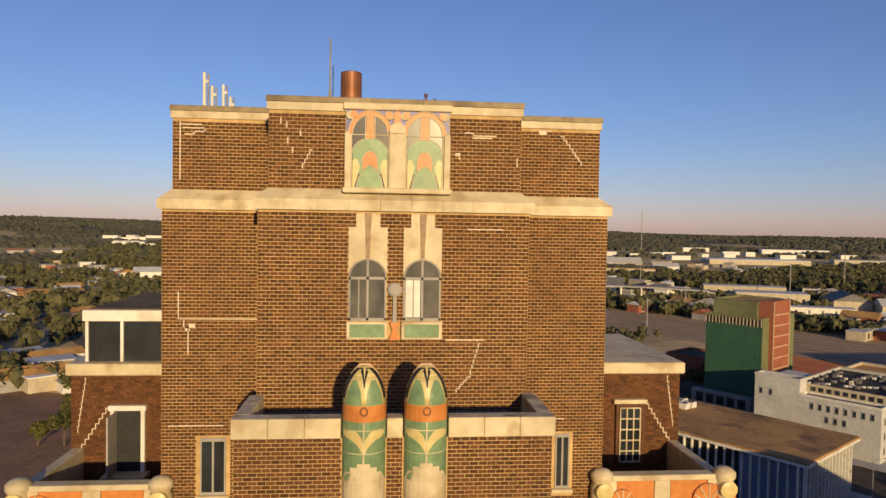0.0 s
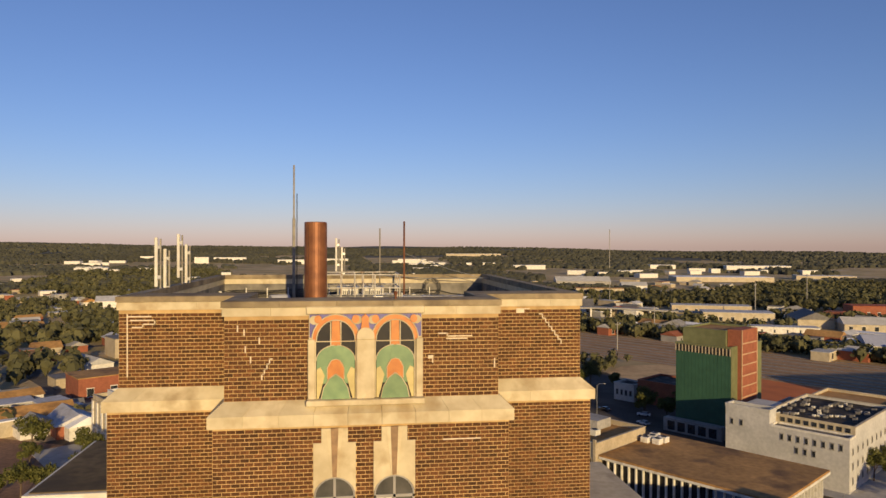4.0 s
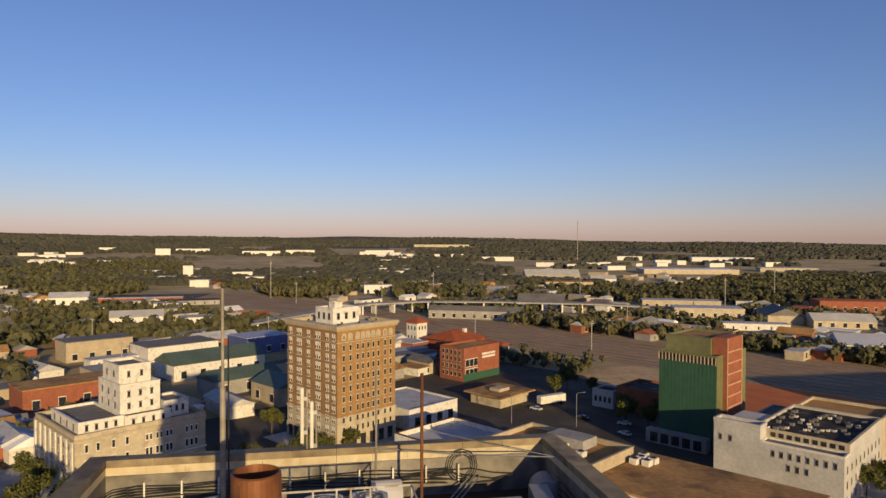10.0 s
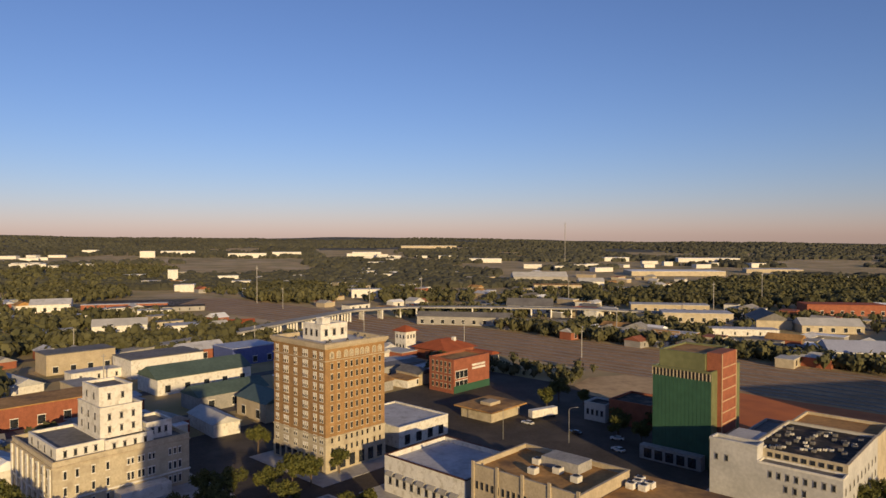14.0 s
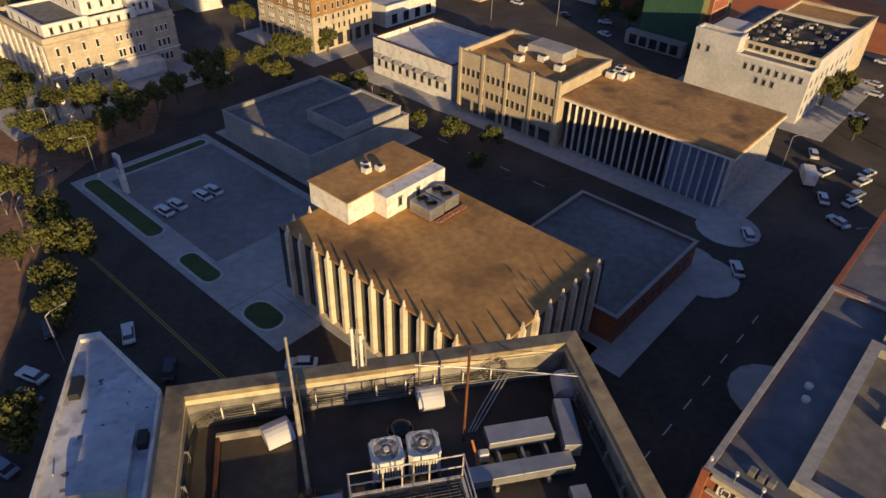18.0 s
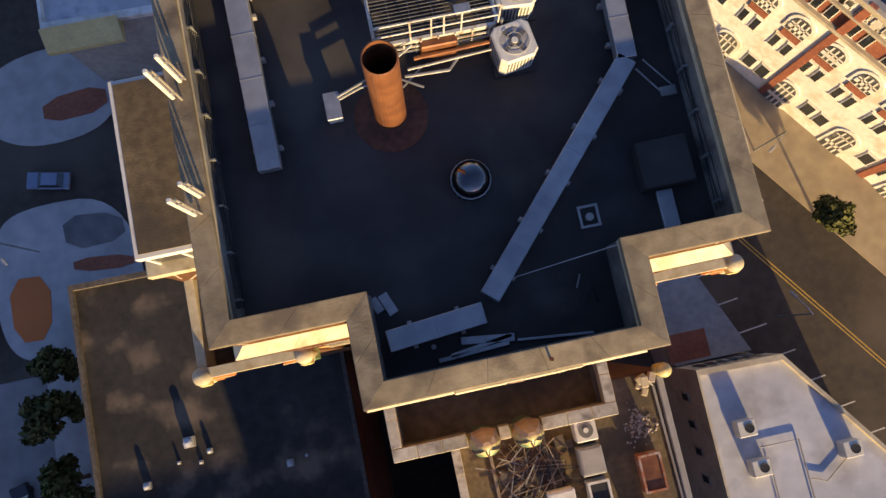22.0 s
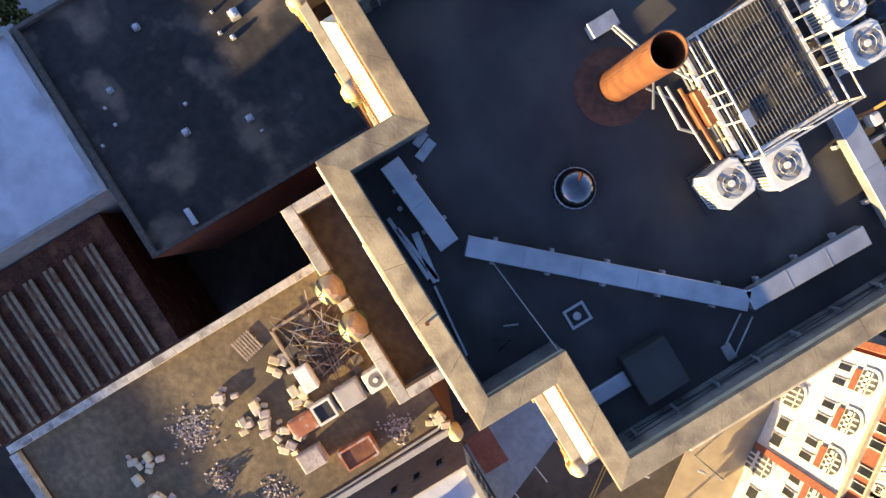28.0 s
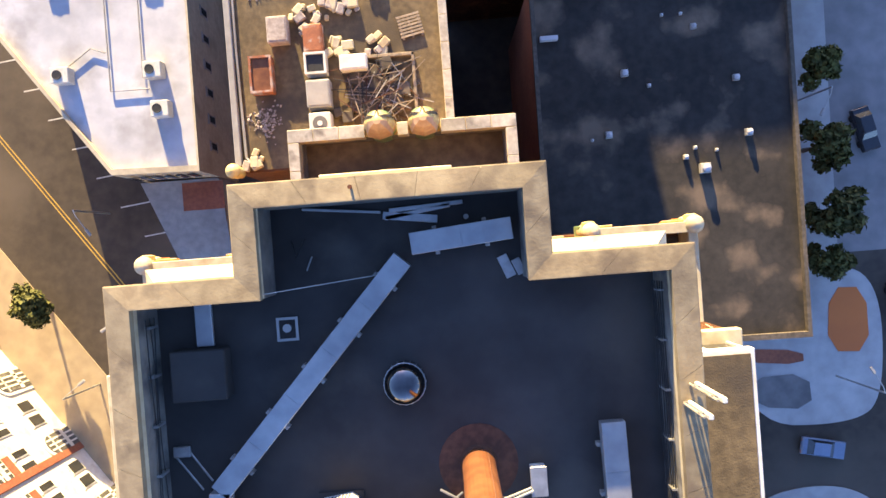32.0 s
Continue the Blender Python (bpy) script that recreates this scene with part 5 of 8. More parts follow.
# ---- buildings ----
def window_mesh(w, h, frame_mat):
    """A window's frame with sill and head, and its pane, as two meshes to share."""
    f = MB().plate([(-w / 2 - 0.12, -0.15), (w / 2 + 0.12, -0.15), (w / 2 + 0.12, 0), (w / 2, 0), (w / 2, h), (w / 2 + 0.1, h), (w / 2 + 0.1, h + 0.22), (-w / 2 - 0.1, h + 0.22), (-w / 2 - 0.1, h), (-w / 2, h), (-w / 2, 0), (-w / 2 - 0.12, 0)], -0.1, 0.0).make("window", frame_mat)
    p = MB().box(-w / 2 + 0.1, w / 2 - 0.1, -0.125, -0.02, 0.1, h - 0.08).make("pane", GLASS)
    out = (f.data, p.data)
    for ob in (f, p):
        bpy.data.objects.remove(ob)
    return out
def blind_window(w, h, frame_mat):
    """A sash with a pale blind drawn down its upper half, as two meshes to share."""
    mb = MB().box(-w / 2 + 0.04, w / 2 - 0.04, -0.115, -0.02, h * 0.5, h - 0.02)
    mb.plate([(-w / 2 - 0.12, -0.15), (w / 2 + 0.12, -0.15), (w / 2 + 0.12, 0), (w / 2, 0), (w / 2, h), (w / 2 + 0.1, h), (w / 2 + 0.1, h + 0.22), (-w / 2 - 0.1, h + 0.22), (-w / 2 - 0.1, h), (-w / 2, h), (-w / 2, 0), (-w / 2 - 0.12, 0)], -0.1, 0.0)
    q = MB().box(-w / 2 + 0.07, w / 2 - 0.07, -0.11, -0.02, 0.08, h * 0.5 - 0.03).make("pane", GLASS)
    ob = mb.make("window", frame_mat)
    out = (ob.data, q.data)
    for o in (ob, q):
        bpy.data.objects.remove(o)
    return out
def arch_win(w, h, rise, fm_):
    mb = MB(); mb.plate(arch(0, w + 0.8, 0, h, rise + 0.4, 10), -0.14, 0)
    n0 = len(mb.f); mb.plate(arch(0, w, 0.15, h, rise, 10), -0.2, -0.1); n1 = len(mb.f)
    for x in (-w / 4, 0, w / 4):
        mb.box(x - 0.09, x + 0.09, -0.24, -0.15, 0.15, h + rise * 0.8)
    mb.box(-w / 2, w / 2, -0.24, -0.15, h - 0.08, h + 0.08); mb.box(-w / 2, w / 2, -0.24, -0.15, h * 0.45, h * 0.45 + 0.5)
    ob = mb.make("arched_window", [fm_, GREYGL])
    for i, p in enumerate(ob.data.polygons):
        p.material_index = 1 if n0 <= i < n1 else 0
    d = ob.data; bpy.data.objects.remove(ob); return d
def put_window(t, wm, m):
    f = piece("window", wm[0], t, m)
    p = new("pane", wm[1])
    p.parent = f
    return f
WM = {}
def windows(t, wm, face, fixed, span, k, zs):
    for z in zs:
        for i in range(k):
            u = span[0] + (span[1] - span[0]) * (i + 0.5) / k
            put_window(t, wm, GRID @ (pose(u, fixed, z) if face == "b" else pose(fixed, u, z, 0, 0, -90)))
def bld(name, label, a0, a1, b0, b1, h, wall, roof, par=0.8, loc=None, cat="building", cop=None, z0=0.0, grid=GRID, group=""):
    c = grid @ Vector(((a0 + a1) / 2, (b0 + b1) / 2, z0))
    t = thing(name, label, cat, c, group)
    MB().box(a0, a1, b0, b1, z0, h - par).make("wall", wall, t, m=grid)
    if par:
        MB().ring(rect(a0, a1, b0, b1), rect(a0 + 0.4, a1 - 0.4, b0 + 0.4, b1 - 0.4), h - par, h).make("parapet", wall, t, m=grid)
        MB().ring(rect(a0 - 0.12, a1 + 0.12, b0 - 0.12, b1 + 0.12), rect(a0 + 0.5, a1 - 0.5, b0 + 0.5, b1 - 0.5), h, h + 0.18).make("coping", cop or wall, t, m=grid)
    MB().box(a0 + 0.4, a1 - 0.4, b0 + 0.4, b1 - 0.4, h - par - 0.1, h - par + 0.03).make("roof", roof, t, m=grid)
    return t
def roof_units(t_name, spots, z, s=1.6, mat=None, label="pale rooftop air conditioning unit"):
    for a, b in spots:
        c = GRID @ Vector((a, b, z))
        u = thing("rooftop_unit", label, "air conditioner", c, group="distant rooftop units")
        MB().box(a - s / 2, a + s / 2, b - s / 2, b + s / 2, z, z + s * 0.7, 0.08).make("casing", mat or ACW, u, m=GRID)
        MB().cyl(a, b, z + s * 0.7, z + s * 0.75, s * 0.35, n=12).make("fan", BLACK, u, m=GRID)

# hotel
H = bld("hotel", "ten-storey brown brick hotel with pale window groups and a stone base", 115.6, 138, 153.5, 179.3, 37.0, HOTELB, WHITEROOF, 1.0, cop=STONE)
sash, slim = window_mesh(0.85, 1.75, STONE), blind_window(0.62, 1.85, WHITE)
ha = arch_win(0.8, 1.35, 0.4, STONE)
HB = (0.1, 0.21, 0.33, 0.42, 0.51, 0.6, 0.69, 0.81, 0.91)
HA = ((0.07, 2), (0.25, 3), (0.44, 2), (0.63, 3), (0.81, 2), (0.93, 2))
for r in range(10):
    z = 32.6 - 3.02 * r
    for f in HB:
        m = GRID @ pose(115.6 + 22.4 * f, 153.49, z)
        piece("arched_window", ha, H, m) if r == 0 else put_window(H, sash, m)
    for f, k in HA:
        for q in range(k):
            put_window(H, slim, GRID @ pose(115.59, 179.3 - 25.8 * f + (q - (k - 1) / 2) * 0.95, z, 0, 0, -90))
MB().ring(rect(115.4, 138.2, 153.3, 179.5), rect(116.2, 137.4, 154.1, 178.7), 0, 4.9).make("stone_base", STONE, H, "pale stone base storeys", m=GRID)
MB().ring(rect(115.55, 138.05, 153.45, 179.35), rect(116.2, 137.4, 154.1, 178.7), 4.9, 10.0).make("stone_storey", STONE, H, "pale stone lower storeys", m=GRID)
MB().ring(rect(115.3, 138.3, 153.2, 179.6), rect(116.2, 137.4, 154.1, 178.7), 10.0, 10.35).make("string_course", STONE, H, m=GRID)
for q, (z0, z1) in enumerate(((35.2, 35.6), (35.6, 36.2), (36.2, 37.1))):
    o_ = 0.3 + 0.3 * q
    MB().ring(rect(115.6 - o_, 138 + o_, 153.5 - o_, 179.3 + o_), rect(116.2, 137.4, 154.1, 178.7), z0, z1).make("cornice", (HOTELB, BUFF, BUFF)[q], H, m=GRID)
for q in range(44):
    MB().box(115.7 + 0.51 * q, 115.95 + 0.51 * q, 152.75, 153.3, 35.65, 36.15).make("bracket", BUFF, H, m=GRID)
MB().ring(rect(115.35, 138.25, 153.25, 179.55), rect(116.2, 137.4, 154.1, 178.7), 32.0, 32.25).make("string_course", BUFF, H, m=GRID)
shopw = window_mesh(2.2, 3.6, BUFF)
windows(H, shopw, "b", 153.28, (116.2, 137.4), 6, [0.7]); windows(H, shopw, "a", 115.38, (154.2, 178.6), 8, [0.7])
hp = bld("hotel_penthouse", "white stucco penthouse on the hotel roof", 122.2, 132.4, 164.5, 173.5, 40.8, WHITE, WHITEROOF, 0.5, z0=36.0, cop=WHITE)
windows(hp, window_mesh(1.1, 1.8, GREYROOF), "b", 164.49, (122.7, 131.9), 3, [37.4]); windows(hp, WM.setdefault("hp", window_mesh(1.0, 1.8, GREYROOF)), "a", 122.19, (165, 173), 3, [37.4])
bld("hotel_lift_house", "small white lift house on the hotel penthouse", 125.5, 128.5, 168, 171, 42.2, WHITE, WHITEROOF, 0.2, z0=40.3)
for a, b in ((118, 156), (121, 158.5), (126, 156.5), (134, 158), (135.5, 163), (118.5, 172)):
    u = thing("roof_vent", "small dark vent on the hotel roof", "vent", GRID @ Vector((a, b, 36.0)), group="hotel roof vents")
    MB().box(a - 0.5, a + 0.5, b - 0.4, b + 0.4, 36.0, 37.0, 0.1).make("casing", GREYROOF, u, m=GRID); MB().cyl(a, b, 37.0, 37.4, 0.3, n=10).make("cap", BLACK, u, m=GRID)

# stepped white civic building: a buff stone block, its upper storeys white and set back
CA, CB = 52.4, 176.0
Z = bld("civic_building", "buff stone civic building with pale pilasters and small dark windows", CA, CA + 34, CB, CB + 32, 13.6, STONE, GREYROOF, 0.9, cop=BUFF)
w2, w2p = window_mesh(0.85, 2.0, WHITE), window_mesh(0.7, 1.6, WHITE)
for z in (1.2, 5.0, 9.0):
    for f in (0.08, 0.16, 0.27, 0.37):
        put_window(Z, w2, GRID @ pose(CA + 34 * f, CB - 0.01, z))
    for f in (0.52, 0.55, 0.6, 0.63, 0.68, 0.71, 0.84, 0.88, 0.92):
        put_window(Z, w2p if z > 6 else w2, GRID @ pose(CA + 34 * f, CB - 0.01, z))
windows(Z, w2, "a", CA - 0.01, (CB + 1.5, CB + 30.5), 7, [1.6, 5.4, 9.2])
for i in range(8):
    MB().box(CA - 0.35, CA, CB + 1 + 4.3 * i, CB + 2.2 + 4.3 * i, 0.5, 11.9, 0.04).make("pilaster", WHITE, Z, m=GRID)
MB().ring(rect(CA - 0.3, CA + 34.3, CB - 0.3, CB + 32.3), rect(CA + 0.6, CA + 33.4, CB + 0.6, CB + 31.4), 12.1, 12.5).make("string_course", BUFF, Z, m=GRID)
MB().ring(rect(CA - 0.25, CA + 34.25, CB - 0.25, CB + 32.25), rect(CA + 0.6, CA + 33.4, CB + 0.6, CB + 31.4), 3.9, 4.3).make("plinth_course", WHITE, Z, m=GRID)
MB().box(CA + 14, CA + 27, CB - 4.5, CB, 0, 3.4, 0.1).make("entrance_porch", WHITE, Z, m=GRID)
w3 = window_mesh(0.75, 1.4, GREYROOF)
for a0, a1, b0, b1, z0, h, k, zz in ((1.4, 12.4, 1.8, 23, 12.7, 16.2, 4, [13.9]), (12.4, 24.5, 0.8, 19, 12.7, 16.0, 4, [13.6]), (12.0, 22.6, 3.2, 18.5, 16.0, 23.8, 3, [17.4, 20.6]), (12.6, 21.0, 5.4, 16.8, 23.2, 28.6, 2, [25.4]), (24.5, 31.5, 5, 15, 12.7, 17.2, 3, [14.2])):
    T = bld("stepped_storey", "white rendered set-back storey with small dark windows", CA + a0, CA + a1, CB + b0, CB + b1, h, WHITE, GREYROOF, 0.6, z0=z0, group="stepped storeys")
    windows(T, w3, "b", CB + b0 - 0.01, (CA + a0 + 0.8, CA + a1 - 0.8), k, zz); windows(T, w3, "a", CA + a0 - 0.01, (CB + b0 + 0.8, CB + b1 - 0.8), k, zz)

# green metal building: a plain green front, a louvred band under its set-back storey, a brick stair shaft on the end
Gb = bld("green_office_block", "tall green metal-clad office block with an orange brick stair shaft", 193.2, 215.5, 75, 92.8, 28.3, GREENP, TANROOF, 0.6, cop=OLIVEP)
for i in range(15):
    MB().box(193.15, 193.2, 75.5 + i * 1.19, 75.54 + i * 1.19, 2.5, 25.6).make("panel_seam", GREENP, Gb, m=GRID)
MB().box(193.12, 193.2, 75, 92.8, 25.7, 27.9).make("louvre_band", BLACK, Gb, m=GRID)
for i in range(17):
    MB().box(192.95, 193.12, 75.05 + i * 1.1, 75.35 + i * 1.1, 25.7, 27.9).make("louvre_post", BUFF, Gb, m=GRID)
MB().box(192.9, 193.2, 74.8, 93, 27.9, 28.5, 0.03).make("fascia", OLIVEP, Gb, m=GRID)
for a0, a1 in ((193.2, 197.5), (209.0, 215.5)):
    MB().box(a0, a1, 74.85, 75.0, 0.2, 28.3).make("end_panel", OLIVEP, Gb, "pale olive end panel", m=GRID)
MB().box(197.5, 209.0, 73.6, 78, 0, 33.4, 0.04).make("stair_shaft", REDBRICK, Gb, "orange brick stair shaft with pale floor bands", m=GRID)
for i in range(9):
    MB().box(197.9, 208.6, 73.5, 73.62, 2.6 + 3.3 * i, 3.0 + 3.3 * i).make("floor_band", TANTC, Gb, m=GRID)
for a in (197.5, 208.7):
    MB().box(a - 0.05, a + 0.35, 73.45, 73.62, 0, 33.4).make("shaft_edge", TANTC, Gb, m=GRID)
up = bld("plant_storey", "pale olive plant storey set back on the green block", 196.5, 215.2, 78.1, 92.2, 32.9, OLIVEP, TANROOF, 0.5, z0=27.8)
MB().box(190.2, 193.1, 76.5, 95.5, 0, 4.2).make("entrance_block", CONC, Gb, m=GRID)
for i in range(5):
    MB().box(190.1, 190.2, 78 + 3.4 * i, 80.4 + 3.4 * i, 0.6, 3.4).make("entrance_glass", GLASS, Gb, m=GRID)

# grey stepped building, tan pavilion, arcade row
Gy = bld("grey_warehouse", "pale grey rendered building with a stepped top and small square windows", 174.2, 206, 36.2, 58, 15.2, PALEGREY, DARKROOF, 0.7, cop=STONE)
MB().box(169.6, 174.2, 36.2, 54.6, 0, 12.9).make("front_range", PALEGREY, Gy, m=GRID)
MB().ring(rect(169.5, 174.2, 36.1, 54.6), rect(169.9, 173.8, 36.5, 54.2), 12.9, 13.4).make("front_parapet", WHITE, Gy, m=GRID)
MB().box(169.9, 173.8, 36.5, 54.2, 12.9, 12.94).make("front_roof", GREYROOF, Gy, m=GRID)
MB().box(173.9, 174.2, 36.2, 54.6, 13.4, 15.5, 0.02).make("set_back_wall", STONE, Gy, "cream set-back wall", m=GRID)
MB().box(169.6, 174.2, 54.6, 66, 0, 16.2).make("stair_tower", PALEGREY, Gy, "taller plain grey stair tower", m=GRID)
MB().ring(rect(169.5, 174.3, 54.5, 66.1), rect(169.95, 173.8, 55, 65.6), 16.2, 17.0).make("tower_parapet", PALEGREY, Gy, m=GRID)
MB().box(174.2, 190, 58, 66, 0, 15.0).make("rear_range", PALEGREY, Gy, m=GRID)
w4 = window_mesh(0.8, 1.5, CONC)
windows(Gy, w4, "a", 169.59, (37, 52.5), 8, [10.0]); windows(Gy, w4, "a", 169.59, (43, 49), 3, [7.2]); windows(Gy, w4, "a", 169.59, (60.5, 65.5), 2, [11.6])
windows(Gy, w4, "b", 36.19, (170, 205), 9, [2, 5.5, 9])
for q in range(9):
    MB().box(173.78, 173.9, 37.2 + 1.9 * q, 38.3 + 1.9 * q, 13.7, 14.8).make("upper_window", GLASS, Gy, m=GRID)
rr = random.Random(3)
roof_units("u", [(180 + rr.uniform(0, 22), 38 + rr.uniform(0, 18)) for _ in range(12)], 14.5, 0.9)
roof_units("u", [(176 + 0.9 * q + rr.uniform(0, 0.5), 57 - 1.3 * q + rr.uniform(-1.5, 1.5)) for q in range(12)], 14.5, 0.8)
roof_units("u", [(177 + rr.uniform(0, 26), 38 + rr.uniform(0, 18)) for _ in range(30)], 14.5, 1.1, GREYROOF, "dark weathered rooftop air conditioning unit")
bld("cream_extension", "cream rendered extension with a tan roof behind the grey building", 206.4, 224, 36.5, 58, 14.4, STONE, TANROOF, 0.7)
bld("low_grey_block", "low grey-roofed commercial block", 206, 232, 62, 72, 8, CONC, GREYROOF, 0.6)
Tn = bld("modern_pavilion", "office pavilion with a broad tan roof and white fins", 119.4, 143.2, 34.2, 70, 12.1, DARKGL, TANROOF, 0.0)
MB().box(117.9, 144.4, 32.7, 71.3, 12.05, 12.5, 0.05).make("roof_slab", TANROOF, Tn, "broad tan roof slab", m=GRID)
MB().ring(rect(117.8, 144.5, 32.6, 71.4), rect(118.6, 143.7, 33.4, 70.7), 11.6, 12.1).make("fascia", WHITE, Tn, m=GRID)
for i in range(21):
    MB().box(118.6, 119.3, 34.6 + 1.75 * i, 34.82 + 1.75 * i, 0.3, 11.7).make("fin", WHITE, Tn, m=GRID)
for i in range(14):
    MB().box(119.6 + 1.75 * i, 119.82 + 1.75 * i, 33.4, 34.1, 0.3, 11.7).make("fin", WHITE, Tn, m=GRID)
MB().box(119.32, 119.4, 34.2, 46, 0.3, 11.8).make("blue_panel", mk("blue_grey_panel", (0.2, 0.24, 0.34), (0.16, 0.2, 0.3), 2, 0.4), Tn, "blue-grey panelled corner", m=GRID)
roof_units("u", [(134.5, 69.4), (136.9, 69), (139, 69.6), (135.2, 66.8), (137.6, 66.5)], 12.5, 1.9, WHITE)
Ar = bld("arcade_block", "three-storey buff brick block with rows of narrow windows", 117.2, 138, 71.6, 100.4, 15, BUFF, TANROOF, 1.1, cop=BUFF)
windows(Ar, window_mesh(0.9, 1.9, BUFF), "a", 117.19, (72.5, 99.5), 18, [5.6, 9.6]); windows(Ar, WM.setdefault("sh", window_mesh(3.0, 2.8, GREYROOF)), "a", 117.19, (72.5, 99.5), 7, [0.8])
for i in range(5):
    MB().box(116.9, 117.25, 71.6 + 7.0 * i, 72.4 + 7.0 * i, 0, 15.9, 0.04).make("pier", BUFF, Ar, m=GRID)
roof_units("u", [(124, 88), (128, 84), (130, 91), (126, 78)], 14.0, 2.0)
MB().box(130, 136, 80, 90, 13.9, 16.2, 0.05).make("roof_house", CONC, Ar, m=GRID)
Wh = bld("white_row", "white rendered row with scalloped awnings and a dark parapet", 118.6, 142, 103.5, 132, 9.8, WHITE, WHITEROOF, 1.4, cop=RUSTD)
for i in range(7):
    b = 105.5 + 3.8 * i
    MB().loft([[(118.6, b + u, 6.0 - 0.0), ] + [(118.6 - 1.0 * math.sin(a), b + u, 5.0 + 1.0 * math.cos(a)) for a in (0.3, 0.8, 1.2, 1.57)] for u in (0, 2.6)]).make("awning", CONC, Wh, m=GRID)
windows(Wh, WM["hp"], "a", 118.59, (104.5, 131), 10, [2.6])
W2 = bld("white_shed", "low white shed with a pale grey roof and large openings", 146, 169, 155.5, 182, 6.6, WHITE, WHITEROOF, 0.4)
windows(W2, WM.setdefault("big", window_mesh(2.6, 3.2, WHITE)), "b", 155.49, (147, 168), 4, [0.6])
Rb = bld("red_brick_warehouse", "four-storey red brick warehouse with painted signs on one end", 213, 237, 192.5, 207, 14.6, REDBRICK, TANROOF, 0.8)
windows(Rb, window_mesh(1.2, 1.9, BUFF), "a", 212.99, (193.5, 206), 5, [2, 5.3, 8.6, 11.4]); windows(Rb, WM["big"], "b", 192.49, (214, 222), 3, [2, 6.3])
for z in (9.0, 10.4):
    MB().box(225, 234, 192.4, 192.5, z, z + 0.9).make("faded_sign_bar", WHITE, Rb, "faded pale sign bar", m=GRID)
MB().box(213, 237, 192.3, 192.5, 0.1, 3.2).make("green_dado", GREENP, Rb, m=GRID)
Kk = bld("corner_kiosk", "small pavilion with a tan overhanging roof and pale walls", 189, 206, 152.5, 167, 3.9, STONE, TANROOF, 0.2)
MB().box(187, 208, 150.5, 169, 3.9, 4.4, 0.06).make("overhanging_roof", TANROOF, Kk, m=GRID); MB().box(194, 200, 157, 162, 4.4, 5.6, 0.1).make("roof_box", BUFF, Kk, m=GRID)
dw = bld("dark_warehouse", "low dark brick warehouse beside the green block", 219, 236, 106, 122, 8.5, REDBRICK, DARKROOF, 0.6)
sm = bld("small_office", "small pale office with a row of tall windows", 217, 226, 122.3, 131, 6.5, PALEGREY, DARKROOF, 0.5)
windows(sm, WM["hp"], "a", 216.99, (122.8, 130.5), 4, [2.2])
dep = thing("railway_depot", "railway depot with red tiled hipped roofs and a white tower", "station", GRID @ Vector((285, 262, 0)))
MB().box(264, 288, 245, 268, 0, 6).make("depot_wall", REDBRICK, dep, m=GRID)
MB().loft([[(262, 243, 6), (290, 243, 6), (290, 270, 6), (262, 270, 6)], [(272, 256, 10.4), (280, 256, 10.4), (280, 258, 10.4), (272, 258, 10.4)]]).make("depot_roof", TILE, dep, m=GRID)
MB().box(279, 281, 252, 254, 8.4, 11.2, 0.05).make("chimney", WHITE, dep, m=GRID)
MB().loft([[(284, 229, 3.2), (293, 229, 3.2), (293, 244, 3.2), (284, 244, 3.2)], [(287.5, 231, 4.6), (289.5, 231, 4.6), (289.5, 244, 4.6), (287.5, 244, 4.6)]]).make("canopy_roof", TILE, dep, "red tiled platform canopy", m=GRID)
for b in (230.5, 236.5, 242.5):
    for a in (285, 292):
        MB().box(a - 0.15, a + 0.15, b - 0.15, b + 0.15, 0, 3.2).make("canopy_post", WHITE, dep, m=GRID)
MB().box(264, 272, 275, 284, 0, 13.5, 0.1).make("tower_wall", WHITE, dep, m=GRID)
MB().loft([[(262.5, 273.5, 13.5), (273.5, 273.5, 13.5), (273.5, 285.5, 13.5), (262.5, 285.5, 13.5)], [(267.8, 279.3, 16.6), (268.2, 279.3, 16.6), (268.2, 279.7, 16.6), (267.8, 279.7, 16.6)]]).make("tower_roof", TILE, dep, m=GRID)
windows(dep, WM["hp"], "b", 274.99, (264.5, 271.5), 3, [9.5]); windows(dep, WM["hp"], "a", 263.99, (275.5, 283.5), 3, [9.5, 4])

# bank with ribbed fins just behind the tower, with its penthouse
Bk = bld("bank_building", "five-storey bank with pale vertical fins and a tan gravel roof", 44.8, 71, 33.4, 72.6, 13.6, BUFF, TANROOF, 0.0)
MB().box(44.5, 71.3, 33.1, 72.9, 13.35, 13.66, 0.04).make("roof_slab", TANROOF, Bk, "tan gravel roof slab", m=GRID)
fin = MB().loft([[(-0.44, 0, z), (-0.3, -0.75, z), (0.3, -0.75, z), (0.44, 0, z)] for z in (1.2, 13.35)] + [[(-0.14, -0.1, 13.85), (-0.12, -0.55, 13.85), (0.12, -0.55, 13.85), (0.14, -0.1, 13.85)], [(-0.05, -0.2, 14.8), (-0.05, -0.4, 14.8), (0.05, -0.4, 14.8), (0.05, -0.2, 14.8)]]).make("fin", FINSTONE)
fm = fin.data; bpy.data.objects.remove(fin)
gl = MB().box(-1.06, 1.06, -0.06, 0, 1.5, 13.2).make("glass_strip", GLASS); gmesh = gl.data; bpy.data.objects.remove(gl)
for i in range(13):
    b = 34.6 + 3.05 * i
    piece("fin", fm, Bk, GRID @ pose(44.8, b, 0, 0, 0, -90)); piece("glass_strip", gmesh, Bk, GRID @ pose(44.8, b + 1.52, 0, 0, 0, -90))
